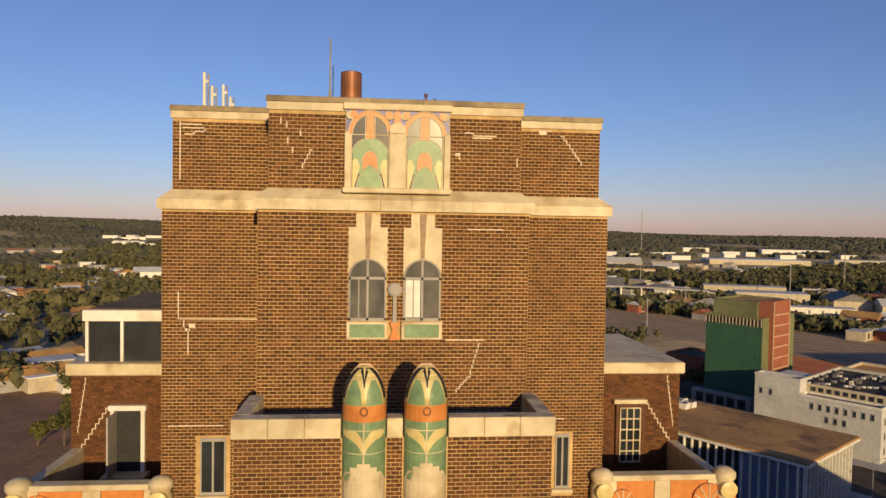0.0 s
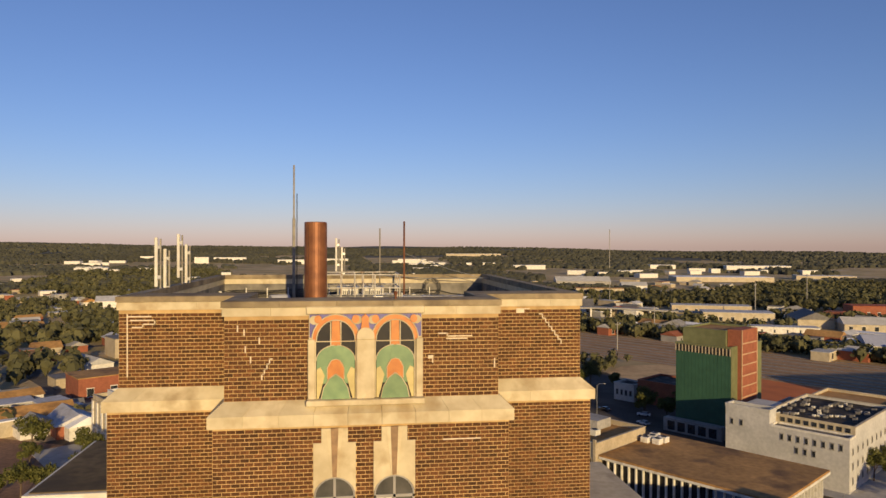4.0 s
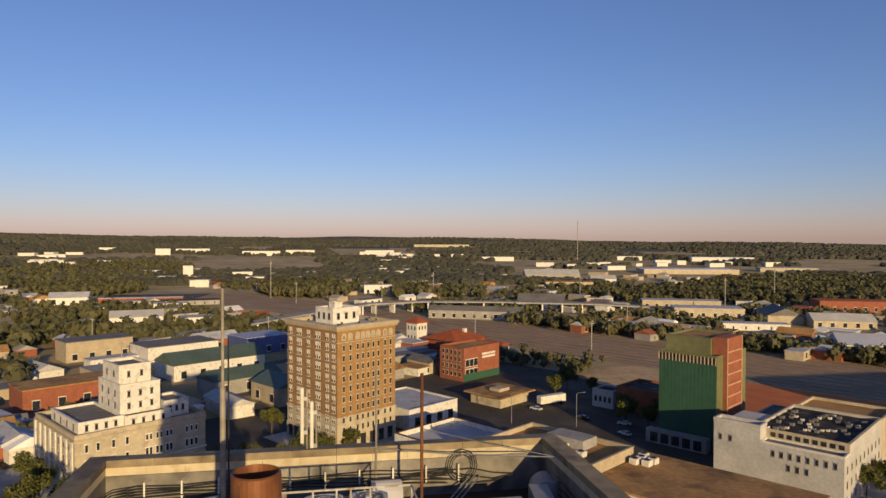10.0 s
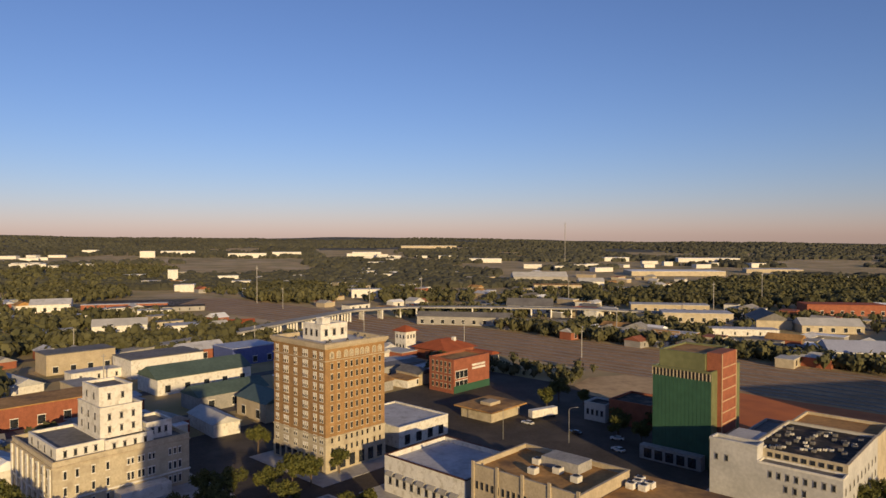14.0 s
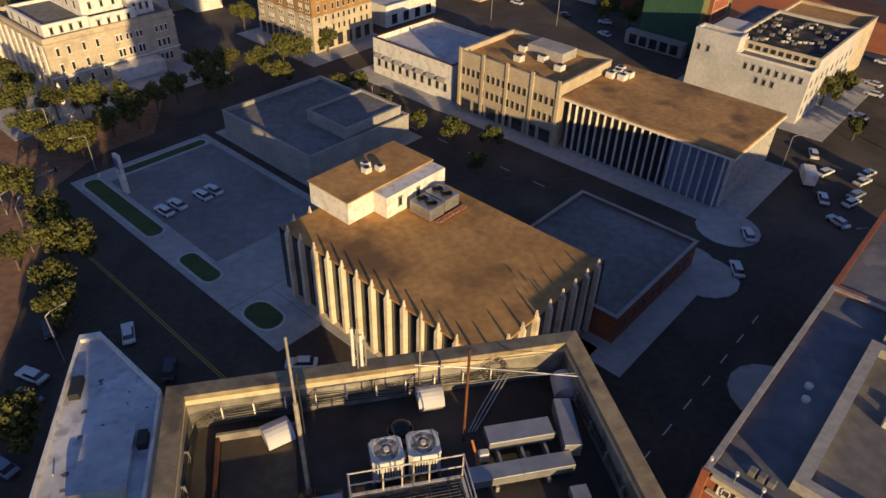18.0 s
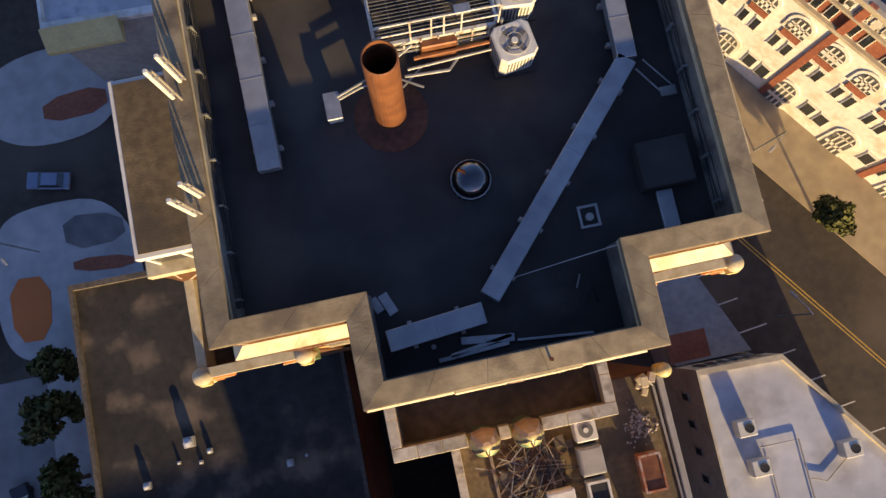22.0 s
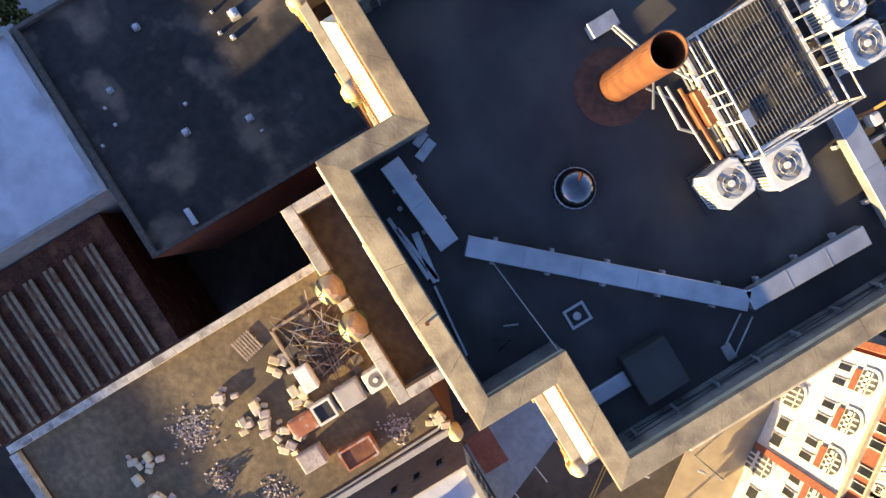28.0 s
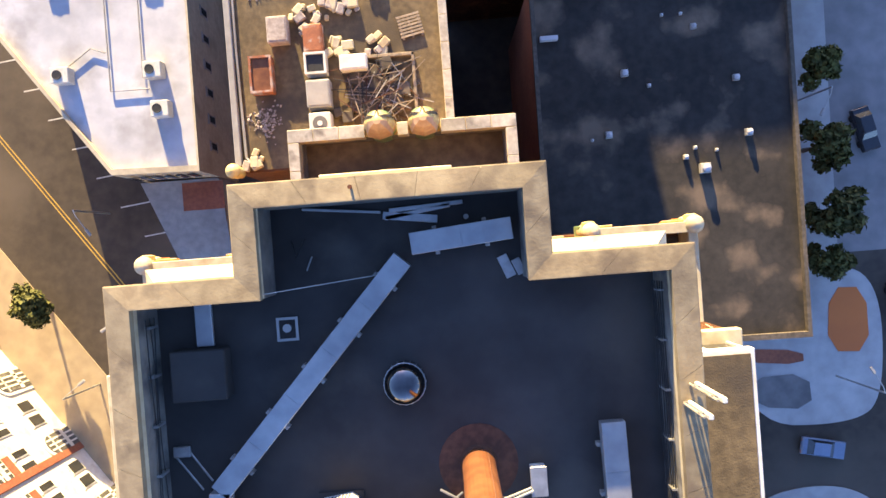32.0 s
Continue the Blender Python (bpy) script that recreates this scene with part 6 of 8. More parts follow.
for i in range(9):
    a = 46 + 3.0 * i
    piece("fin", fm, Bk, GRID @ pose(a, 33.4, 0)); piece("glass_strip", gmesh, Bk, GRID @ pose(a + 1.5, 33.4, 0))
for i in range(8):
    piece("fin", fm, Bk, GRID @ pose(47 + 3.1 * i, 72.6, 0, 0, 0, 180))
Bp = bld("bank_penthouse", "pale yellow rendered penthouse with a tan roof on the bank", 52, 70.4, 66, 75, 17.6, WHITE, TANROOF, 0.0, z0=13.6)
MB().box(51.8, 70.6, 65.8, 75.2, 17.5, 17.75, 0.03).make("roof_slab", TANROOF, Bp, m=GRID)
MB().box(57.2, 70.4, 63.0, 66.0, 13.66, 17.4, 0.03).make("lift_bay", WHITE, Bp, m=GRID)
windows(Bp, w3, "b", 62.99, (58, 66), 2, [15.0])
for a, b in ((62.5, 59.6), (66.2, 59.8)):
    ct = thing("cooling_tower", "large galvanised cooling tower with dark fan decks", "cooling tower", GRID @ Vector((a, b, 13.7)), group="bank cooling towers")
    MB().box(a - 1.6, a + 1.6, b - 2.2, b + 2.2, 13.9, 16.0, 0.06).make("casing", STEEL, ct, m=GRID)
    for db in (-1.0, 1.0):
        MB().lathe(a, b + db, [(0.9, 16.0), (0.9, 16.3), (0.8, 16.3), (0.75, 16.05)], 16).make("fan_ring", BLACK, ct, m=GRID)
    for da in (-1.4, 1.4):
        MB().box(a + da - 0.1, a + da + 0.1, b - 2.1, b + 2.1, 13.66, 13.9).make("skid", RUST, ct, m=GRID)
rp = thing("red_pipes", "red painted pipe run beside the cooling towers", "pipes", GRID @ Vector((64, 56.8, 13.7)))
for k in range(3):
    MB().path([(61.5, 56.2 + 0.35 * k, 14.0), (68, 56.2 + 0.35 * k, 14.0)], 0.13).make("pipe", REDBOX, rp, m=GRID)
    MB().box(61.8 + 2.5 * k, 62.1 + 2.5 * k, 56, 57.3, 13.66, 14.0).make("bracket", RUST, rp, m=GRID)
roof_units("u", [(60, 70.5), (62, 69.5), (61, 71.8)], 17.75, 1.3)
Lr = bld("low_red_annex", "low red brick annex with a grey flat roof", 71.2, 98.3, 29, 52.5, 5.2, REDBRICK, GREYROOF, 0.5, cop=CONC)
windows(Lr, WM["hp"], "b", 28.99, (73, 97), 8, [1.6])
Dk = bld("grey_store", "low grey store building with stepped dark roofs", 69, 97, 97.5, 128, 6.2, CONC, GREYROOF, 0.8)
bld("store_upper", "raised grey roof part of the store", 80, 96, 99, 112, 8.0, CONC, GREYROOF, 0.4, z0=5.2)
pc = thing("pylon_sign", "tall white and blue pylon sign by the car park", "sign", GRID @ Vector((41.5, 121, 0)))
MB().box(41.2, 41.9, 120, 122, 0.2, 8.5, 0.05).make("panel", WHITE, pc, m=GRID); MB().box(41.12, 41.2, 120.2, 121.8, 5.5, 7.8).make("blue_band", BLUET, pc, m=GRID)

# arched red and white building across the side street
Ab = bld("arched_building", "white and red brick building with rows of arched windows", 43.1, 79.6, -64, 6.2, 19.6, REDBRICK, SLATE, 0.35, cop=CONC)
# block added to shade the pavilion; its roof also carries on the arched building's
bld("tall_rear_block", "plain brick block added behind the arched building to shade the pavilion", 80, 104, -64, 6.2, 19.5, REDBRICK, SLATE, 0.35)
MB().box(42.9, 43.1, -64, 5.2, 0, 14.6).make("rendered_front", WHITEF, Ab, "cream rendered lower storeys", m=GRID)
for z, hh in ((14.6, 0.4), (17.3, 0.25), (19.2, 0.55)):
    MB().box(42.6, 43.1, -64.2, 5.4, z, z + hh, 0.03).make("cornice", STONE, Ab, m=GRID)
big, sm, sq_ = arch_win(2.2, 4.2, 1.1, WHITEF), arch_win(0.8, 1.1, 0.35, WHITEF), window_mesh(1.3, 2.0, WHITE)
fan_, sq2 = arch_win(2.1, 1.5, 1.05, WHITEF), window_mesh(0.85, 2.0, WHITEF)
pan = MB().box(-1.05, 1.05, -0.16, 0, 0, 0.9, 0.02).make("brick_panel", REDBRICK); pan_ = pan.data; bpy.data.objects.remove(pan)
for i in range(17):
    b = 2.6 - 4.0 * i
    piece("arched_window", fan_, Ab, GRID @ pose(42.9, b, 10.9, 0, 0, -90))
    piece("brick_panel", pan_, Ab, GRID @ pose(42.9, b, 9.9, 0, 0, -90))
    for k in (-1.15, 0, 1.15):
        piece("arched_window", sm, Ab, GRID @ pose(43.1, b + k, 17.5, 0, 0, -90))
    for k in (-0.75, 0.75):
        put_window(Ab, sq2, GRID @ pose(43.1, b + k, 15.05, 0, 0, -90))
        put_window(Ab, sq2, GRID @ pose(42.9, b + k, 7.4, 0, 0, -90))
    piece("arched_window", big, Ab, GRID @ pose(42.9, b, -0.6, 0, 0, -90)) if i % 2 else [put_window(Ab, sq_, GRID @ pose(42.9, b + k, 2.2, 0, 0, -90)) for k in (-0.9, 0.9)]
for i in range(5):
    MB().box(42.7, 43.1, 5.6 - 14 * i, 6.4 - 14 * i, 0, 19.8, 0.04).make("pier", REDBRICK, Ab, m=GRID)
MB().ring(rect(46.6, 71.4, -46, -0.3), rect(47.7, 70.3, -44.9, -1.5), 19.2, 20.6).make("raised_wall", CONC, Ab, "pale raised wall round the inner roof", m=GRID)
MB().box(47.7, 70.3, -44.9, -1.5, 19.2, 19.5).make("inner_roof", GREYROOF, Ab, "stained grey inner roof", m=GRID)
MB().box(58, 68, -36, -20, 19.5, 20.7, 0.1).make("roof_house", CONC, Ab, "pale raised roof house", m=GRID)
MB().box(73.4, 79, -8.5, -1.2, 19.2, 20.4, 0.05).make("roof_hatch", CONC, Ab, "pale raised roof hatch", m=GRID)
for a, b in ((60.5, 2.6), (58.4, 2.2)):
    MB().cyl(a, b, 19.2, 19.7, 0.42, n=12).make("roof_vent", ACW, Ab, m=GRID)
for a, b in ((60.5, -5), (62.5, -6.5), (60.5, -8)):
    MB().box(a - 0.7, a + 0.7, b - 0.5, b + 0.5, 19.5, 20.3, 0.1).make("roof_vent", ACW, Ab, m=GRID)
for b in (1.2, 3.6, 6.0):
    MB().rod((43.3, b, 19.7), (43.3, b, 20.9), 0.05, 6).make("finial_post", STEEL, Ab, m=GRID); MB().cyl(43.3, b, 20.9, 21.25, 0.17, n=10).make("finial", WHITE, Ab, m=GRID)
for b in (1.0, 1.9, 2.8):
    MB().box(45.4, 46.2, b - 0.35, b + 0.35, 19.25, 20.0, 0.06).make("roof_unit", GREYROOF, Ab, m=GRID)

# flatiron building beside the tower
I4 = Matrix.Identity(4)
tr = thing("flatiron_building", "wedge-shaped low building with a pale roof and yellow awning", "building", (-26, 50, 0))
TP = [(-31.4, 34.4), (-20.5, 34.1), (-20.4, 56.4), (-28.8, 67.7), (-31.2, 67.5)]
MB().prism(TP, 0, 11.9).make("wall", CONC, tr)
cen = Vector((-25.5, 49))
TI = [tuple(Vector(p).lerp(cen, 0.05)) for p in TP]
MB().ring(TP, TI, 11.9, 12.5).make("parapet", WHITE, tr); MB().prism(TI, 11.9, 11.95).make("roof", FLATROOF, tr, "stained pale membrane roof")
MB().box(-27.6, -22.4, 43, 52, 11.95, 12.7, 0.05).make("raised_roof", FLATROOF, tr); MB().box(-27.8, -22.2, 41.6, 43, 11.95, 13.6, 0.05).make("skylight_house", STONE, tr)
rw = random.Random(31)
for i in range(22):
    x, y, q = rw.uniform(-30.3, -21.6), rw.uniform(36, 60), rw.uniform(0.12, 0.45)
    if x - 0.3 < -31 + max(0, (y - 56)) * 0.3 or (y > 56 and x > -29 + (68 - y) * 0.7):
        continue
    MB().prism([(x + q * rw.uniform(0.6, 1.3) * math.cos(a), y + q * rw.uniform(0.6, 1.3) * math.sin(a)) for a in [k * math.pi / 4 for k in range(8)]], 11.95, 11.957).make("tar_patch", GREYROOF, tr, "dark tar patch on the roof")
for x, y in ((-29.6, 40.5), (-28.4, 38.0), (-22.6, 38.4), (-23.9, 55.2), (-29.9, 47.0), (-27.2, 57.8)):
    MB().cyl(x, y, 11.95, 12.35, 0.09, n=8).make("vent_pipe", CONC, tr)
MB().box(-22.0, -21.0, 48.5, 50.5, 11.95, 13.0, 0.05).make("roof_vent", BLACK, tr); MB().box(-30.4, -29.2, 57, 60, 11.95, 12.9, 0.05).make("roof_vent", BLACK, tr)
MB().loft([[(-31.3, 34.2, 13.1), (-31.3, 32.3, 12.0), (-31.3, 32.3, 11.5), (-31.3, 34.2, 11.5)], [(-24.2, 34.2, 13.1), (-24.2, 32.3, 12.0), (-24.2, 32.3, 11.5), (-24.2, 34.2, 11.5)]]).make("awning", YELLOWT, tr, "yellow sloping awning")

# low dark-roofed neighbour, pale roof and ribbed metal roof in front of the tower
def poly_bld(name, label, pts, h, wall, roof, par=0.7, cat="building", cop=None):
    c = Vector((sum(p[0] for p in pts) / len(pts), sum(p[1] for p in pts) / len(pts)))
    t = thing(name, label, cat, (c.x, c.y, 0))
    inn = [tuple(Vector(p) + (c - Vector(p)).normalized() * 0.55) for p in pts]
    MB().prism(pts, 0, h - par).make("wall", wall, t)
    MB().ring(pts, inn, h - par, h).make("parapet", cop or wall, t)
    MB().prism(inn, h - par - 0.05, h - par + 0.02).make("roof", roof, t)
    return t
LN = poly_bld("dark_roofed_building", "low building with a worn black tar roof and vents", [(-29.5, -19.8), (-9.0, -20.0), (-8.8, 9.2), (-29.4, 9.4)], 18, REDBRICK, DARKROOF, 0.5, cop=COPING)
rr = random.Random(9)
for x, y, s_ in ((-21.9, -4.6, 0.8), (-20.5, -5.6, 0.4), (-25.6, -7.2, 0.55), (-14.5, -7.8, 0.55), (-16.1, -12.6, 0.55), (-24.9, -11.6, 0.5), (-21.8, -15.9, 0.45), (-20.9, -17.0, 0.25), (-19.4, -17.0, 0.25), (-18.0, -11.5, 0.3), (-18.5, -18.7, 0.25), (-23.0, -6.0, 0.25), (-13.2, -7.5, 0.25), (-21.3, -6.3, 0.3)):
    v = thing("roof_vent", "small pale roof vent with a cap", "vent", (x, y, 17.52), group="small roof vents")
    MB().box(x - s_ / 2, x + s_ / 2, y - s_ / 2, y + s_ / 2, 17.52, 17.52 + s_ * 0.7, 0.03).make("curb", CONC, v); MB().lathe(x, y, [(s_ * 0.35, 17.52 + s_ * 0.7), (s_ * 0.42, 17.52 + s_), (0.02, 17.6 + s_)], 10).make("cap", WHITEROOF, v)
jt = thing("roof_board", "pale board left on the dark roof", "board", (-10.3, -15.8, 17.52)); MB().box(-11.0, -9.6, -15.95, -15.6, 17.52, 18.05, 0.02).make("board", WHITEROOF, jt)
poly_bld("pale_roofed_building", "low building with a plain pale blue-white roof", [(-29.6, -44), (-15.4, -44), (-15.3, -20.05), (-29.5, -19.95)], 18.2, CONC, WHITEROOF, 0.3)
rs = thing("ribbed_metal_roof", "rusty ribbed metal roof in the yard", "roof", (-9, -24, 0))
MB().box(-15.2, -2.6, -42, -23.4, 0, 13.5).make("shed_wall", RIBRUST, rs)
rib = MB().box(-5.7, 4.9, -0.42, 0.42, 0, 0.55, 0.2).make("rib", RIBRUST, rs); rm = rib.data; bpy.data.objects.remove(rib)
# tan strips laid on the ribs as painted sunlit highlights
rib = MB().box(-5.7, 4.9, -0.17, 0.17, 0, 0.07, 0.02).make("rib_edge", RIBLIT, rs); re_ = rib.data; bpy.data.objects.remove(rib)
for i in range(9):
    piece("rib", rm, rs, pose(-7.6, -41.0 + 1.95 * i, 13.5))
    piece("rib_edge", re_, rs, pose(-7.6, -40.75 + 1.95 * i, 14.03)); piece("rib_edge", re_, rs, pose(-7.6, -41.35 + 1.95 * i, 13.95))
# unseen blocks, added and sized only to throw shade over roofs and yards
for nm, x0, x1, y0, y1, h in (("rear_block", -5.5, 19, -78, -72, 50.6), ("rear_block", -20.5, -6, -74, -70, 29.4), ("rear_block", -41, -20.6, -76, -70, 24.5), ("rear_block", 215, 290, 92, 110, 30)):
    t = thing(nm, "unseen plain brick block added to cast shade on the town", "building", ((x0 + x1) / 2, (y0 + y1) / 2, 0), group="rear blocks")
    MB().box(x0, x1, y0, y1, 0, h).make("wall", REDBRICK, t); MB().box(x0 + 0.3, x1 - 0.3, y0 + 0.3, y1 - 0.3, h, h + 0.2).make("roof", GREYROOF, t)
rb = thing("corner_building", "wedge-shaped building with a pale roof and small windows", "building", (28, -22, 0))
RP = [(20.5, -8.3), (28.4, -8.5), (39.4, -24), (39.6, -46), (20.3, -46)]
MB().prism(RP, 0, 10.9).make("wall", STONE, rb)
RI = [tuple(Vector(p).lerp(Vector((27, -26)), 0.03)) for p in RP]
MB().ring(RP, RI, 10.9, 11.5).make("parapet", STONE, rb); MB().prism(RI, 10.9, 10.95).make("roof", WHITEROOF, rb, "pale membrane roof with blue-grey stains")
for i in range(11):
    put_window(rb, w4, pose(20.45, -11 - 2.55 * i, 6.6, 0, 0, -90))
for i in range(6):
    MB().box(21.5 + i * 1.1, 22.1 + i * 1.1, -8.28, -8.2, 8.0, 10.2).make("slot_window", GLASS, rb)
MB().prism([(19.4, 3.0), (23.6, 3.0), (28.2, -8.2), (20.6, -8.2)], 0, 6.2).make("low_front", CONC, rb, "low grey front part")
MB().box(20.2, 24.2, -7.9, -5.2, 6.2, 6.26).make("dark_patch", REDBRICK, rb)
for x, y in ((23.4, -14), (23.8, -17.5), (32.0, -17.6), (33, -30), (24.5, -30)):
    c = thing("rooftop_unit", "grey rooftop air conditioning unit with a dark fan", "air conditioner", (x, y, 10.95), group="corner building units")
    MB().box(x - 0.8, x + 0.8, y - 0.7, y + 0.7, 10.95, 12.1, 0.05).make("casing", ACW, c); MB().lathe(x + 0.2, y, [(0.42, 12.1), (0.42, 12.18), (0.3, 12.16)], 14).make("fan", BLACK, c)
pp = thing("roof_pipes", "thin grey pipes across the pale roof", "pipes", (27, -20, 10.95))
for pts in ([(24.5, -16, 11.15), (28, -16, 11.15), (28, -30, 11.15)], [(25.0, -17, 11.15), (24.9, -34, 11.15)], [(32, -18.3, 11.15), (29.5, -20, 11.15), (28.2, -19.5, 11.15)]):
    MB().path(pts, 0.07).make("pipe", CONC, pp)

# ---- littered roof terrace in front of the tower ----
DR = 40.0
dw = thing("roof_terrace", "brown gravel roof terrace with a cream coping on its edge", "terrace", (3.3, -13, 0))
MB().box(-1.75, 8.45, -22.3, -4.3, 0, DR).make("terrace_block", BRICK, dw)
MB().box(-1.45, 8.2, -22.0, -4.4, DR, DR + 0.02).make("gravel", GRAVEL, dw, "worn brown gravel roof surface")
stones_box(dw, "coping_stone", -1.85, -1.45, -22.4, -4.5, DR, DR + 0.35, 14, CREAM, "y", 0.02)
stones_box(dw, "coping_stone", -1.4, 8.3, -22.5, -22.1, DR, DR + 0.35, 8, CREAM)
MB().box(8.2, 8.5, -22.3, -4.6, DR, DR + 0.3, 0.03).make("kerb", CONC, dw)
MB().path([(8.1, -22, DR + 0.12), (8.1, -10, DR + 0.12), (8.0, -5.0, DR + 0.12), (7.6, -4.5, DR + 0.3)], 0.07).make("gutter_pipe", CONC, dw)
for x, y in ((8.35, -4.3), (8.35, 0.2)):
    mb = MB(); mb.lathe(x, y, [(0.24, DR), (0.3, DR + 0.6), (0.3, DR + 1.0), (0.34, DR + 1.1), (0.34, DR + 1.25), (0.2, DR + 1.4), (0.02, DR + 1.45)], 14); mb.make("pier_cap", YELLOWT, dw, smooth=True)
rr = random.Random(21)
fr_ = thing("timber_frame", "low square frame of old timbers", "frame", (1.6, -7.6, DR))
for x0, x1, y0, y1 in ((-0.2, 3.0, -9.3, -9.15), (-0.2, -0.05, -9.3, -5.8), (2.4, 2.5, -9.3, -6.2)):
    MB().box(x0, x1, y0, y1, DR + 0.02, DR + 0.3, 0.02).make("timber", WOOD, fr_)
heap = thing("scrap_heap", "heap of crossed scrap timber and metal bars", "scrap heap", (1.7, -7.3, DR))
for i in range(110):
    x, y = 1.6 + rr.gauss(0, 0.75), -7.4 + rr.gauss(0, 0.75)
    a, L = rr.uniform(0, 180), rr.uniform(0.8, 2.6)
    MB().box(-L / 2, L / 2, -0.02, 0.02, -0.018, 0.018, m=pose(x, y, DR + rr.uniform(0.06, 0.55), 0, rr.uniform(-9, 9), a)).make("bar", rr.choice((WOOD, WOOD, RUSTD, RUSTD, BLACK, COPING, CONC)), heap)
mb = MB()
for i in range(60):
    s_ = rr.uniform(0.1, 0.3)
    mb.box(-s_, s_, -s_, s_, 0, s_, 0.03, m=pose(1.5 + rr.gauss(0, 0.7), -7.5 + rr.gauss(0, 0.6), DR + 0.02, 0, 0, rr.uniform(0, 90)))
tagged(mb.make("rubble", COPING, heap), kind="stuff")
for x, y, w, d, h, mt, lab in ((4.3, -6.2, 1.0, 1.0, 0.9, ACW, "old beige condenser cabinet with a round fan"), (4.3, -7.6, 1.1, 1.25, 0.8, CONC, "greyish metal cabinet lying on its back"), (4.35, -9.0, 1.0, 1.0, 0.7, WHITE, "white cabinet with an open dark top"), (4.4, -10.2, 0.9, 1.3, 0.6, REDBOX, "rusty orange metal box"), (2.6, -8.9, 1.25, 0.7, 0.85, WHITE, "white refrigerator lying by the heap"), (6.9, -8.7, 1.05, 1.7, 0.6, REDBOX, "red open steel bin"), (6.0, -10.7, 0.95, 1.2, 0.7, RUBBLE, "stack of pale bricks on a pallet"), (5.0, -5.0, 0.7, 0.5, 0.4, CONC, "small grey metal cabinet by the wall")):
    t = thing("discarded_cabinet" if "brick" not in lab else "brick_stack", lab, "cabinet" if "brick" not in lab else "bricks", (x, y, DR), group="cast-off boxes")
    MB().box(x - w / 2, x + w / 2, y - d / 2, y + d / 2, DR + 0.02, DR + h, 0.04).make("body", mt, t)
    if "fan" in lab:
        MB().cyl(x, y, DR + h, DR + h + 0.03, 0.34, n=20).make("fan_grille", GREYROOF, t); MB().cyl(x, y, DR + h + 0.03, DR + h + 0.06, 0.12, n=12).make("hub", ACW, t)
    elif "open" in lab:
        # solid body: a flat rust or black sheet, the black painting its shaded inside
        MB().box(x - w / 2 + 0.12, x + w / 2 - 0.12, y - d / 2 + 0.12, y + d / 2 - 0.12, DR + h, DR + h + 0.015).make("inside", RUST if "red" in lab else BLACK, t)
        MB().ring(rect(x - w / 2, x + w / 2, y - d / 2, y + d / 2), rect(x - w / 2 + 0.1, x + w / 2 - 0.1, y - d / 2 + 0.1, y + d / 2 - 0.1), DR + h, DR + h + 0.1).make("rim", mt, t)
    else:
        MB().box(x - w / 2 + 0.08, x + w / 2 - 0.08, y - d / 2 + 0.08, y + d / 2 - 0.08, DR + h, DR + h + 0.03, 0.01).make("panel", mt, t)
pl = thing("pallet", "weathered timber pallet leaning on the gravel", "pallet", (-0.2, -10.6, DR))
for i in range(7):
    MB().box(-0.55, 0.55, -0.5 + 0.155 * i, -0.4 + 0.155 * i, 0.12, 0.15, m=pose(-0.1, -10.6, DR, 0, 0, 12)).make("slat", WOOD, pl)
for i in range(3):
    MB().box(-0.5 + 0.45 * i, -0.4 + 0.45 * i, -0.5, 0.6, 0.02, 0.12, m=pose(-0.1, -10.6, DR, 0, 0, 12)).make("bearer", WOOD, pl)
for cx, cy, k, spread in ((3.1, -9.9, 9, 0.5), (1.6, -9.9, 8, 0.5), (3.2, -12.0, 14, 0.7), (4.3, -11.4, 12, 0.6), (1.2, -12.8, 6, 0.4), (5.8, -20.2, 14, 0.9), (2.0, -17.6, 9, 0.5), (3.6, -18.0, 6, 0.5), (5.3, -18.6, 9, 0.7), (5.4, -16.6, 4, 0.3), (6.2, -21.2, 10, 0.6), (7.5, -4.9, 8, 0.4)):
    for i in range(k):
        x, y, s_ = cx + rr.gauss(0, spread * 0.6), cy + rr.gauss(0, spread * 0.6), rr.uniform(0.12, 0.3)
        x, y = min(8.0, max(-1.2, x)), max(-21.8, min(-4.6, y))
        t = thing("salvaged_block", "cream terracotta block set aside on the roof", "block", (x, y, DR + 0.02), group="salvaged blocks")
        MB().box(-s_, s_, -s_ * 0.7, s_ * 0.7, 0, s_ * 1.1, 0.04, m=pose(x, y, DR + 0.02, rr.uniform(-6, 6), rr.uniform(-6, 6), rr.uniform(0, 90))).make("block", rr.choice((CREAM, CREAM, STONE, RUBBLE)), t)
for cx, cy, sp, k, lab in ((6.6, -16.0, 0.8, 900, "heap of pale broken stone"), (6.9, -18.8, 1.1, 700, "scatter of grey rubble"), (2.0, -14.8, 0.8, 330, "scatter of reddish rubble"), (7.0, -6.6, 0.6, 150, "scatter of pale rubble along the kerb"), (6.6, -13.3, 0.7, 130, "scatter of stone chips"), (4.6, -15.0, 0.5, 130, "heap of mixed rubble")):
    mb = MB()
    for i in range(k):
        x, y = cx + rr.gauss(0, sp * 0.6), cy + rr.gauss(0, sp * 0.6)
        if not (-1.3 < x < 8.05):
            continue
        hgt = max(0, 0.5 - math.hypot(x - cx, y - cy) / sp * 0.4) if "heap" in lab else 0
        s_ = rr.uniform(0.02, 0.065)
        mb.box(-s_, s_, -s_ * 0.7, s_ * 0.7, 0, s_, m=pose(x, y, DR + 0.01 + hgt * rr.random(), rr.uniform(-40, 40), rr.uniform(-40, 40), rr.uniform(0, 90)))
    t = thing("rubble", lab, "rubble", (cx, cy, DR), kind="stuff"); mb.make("stone_chips", RUBBLE, t)
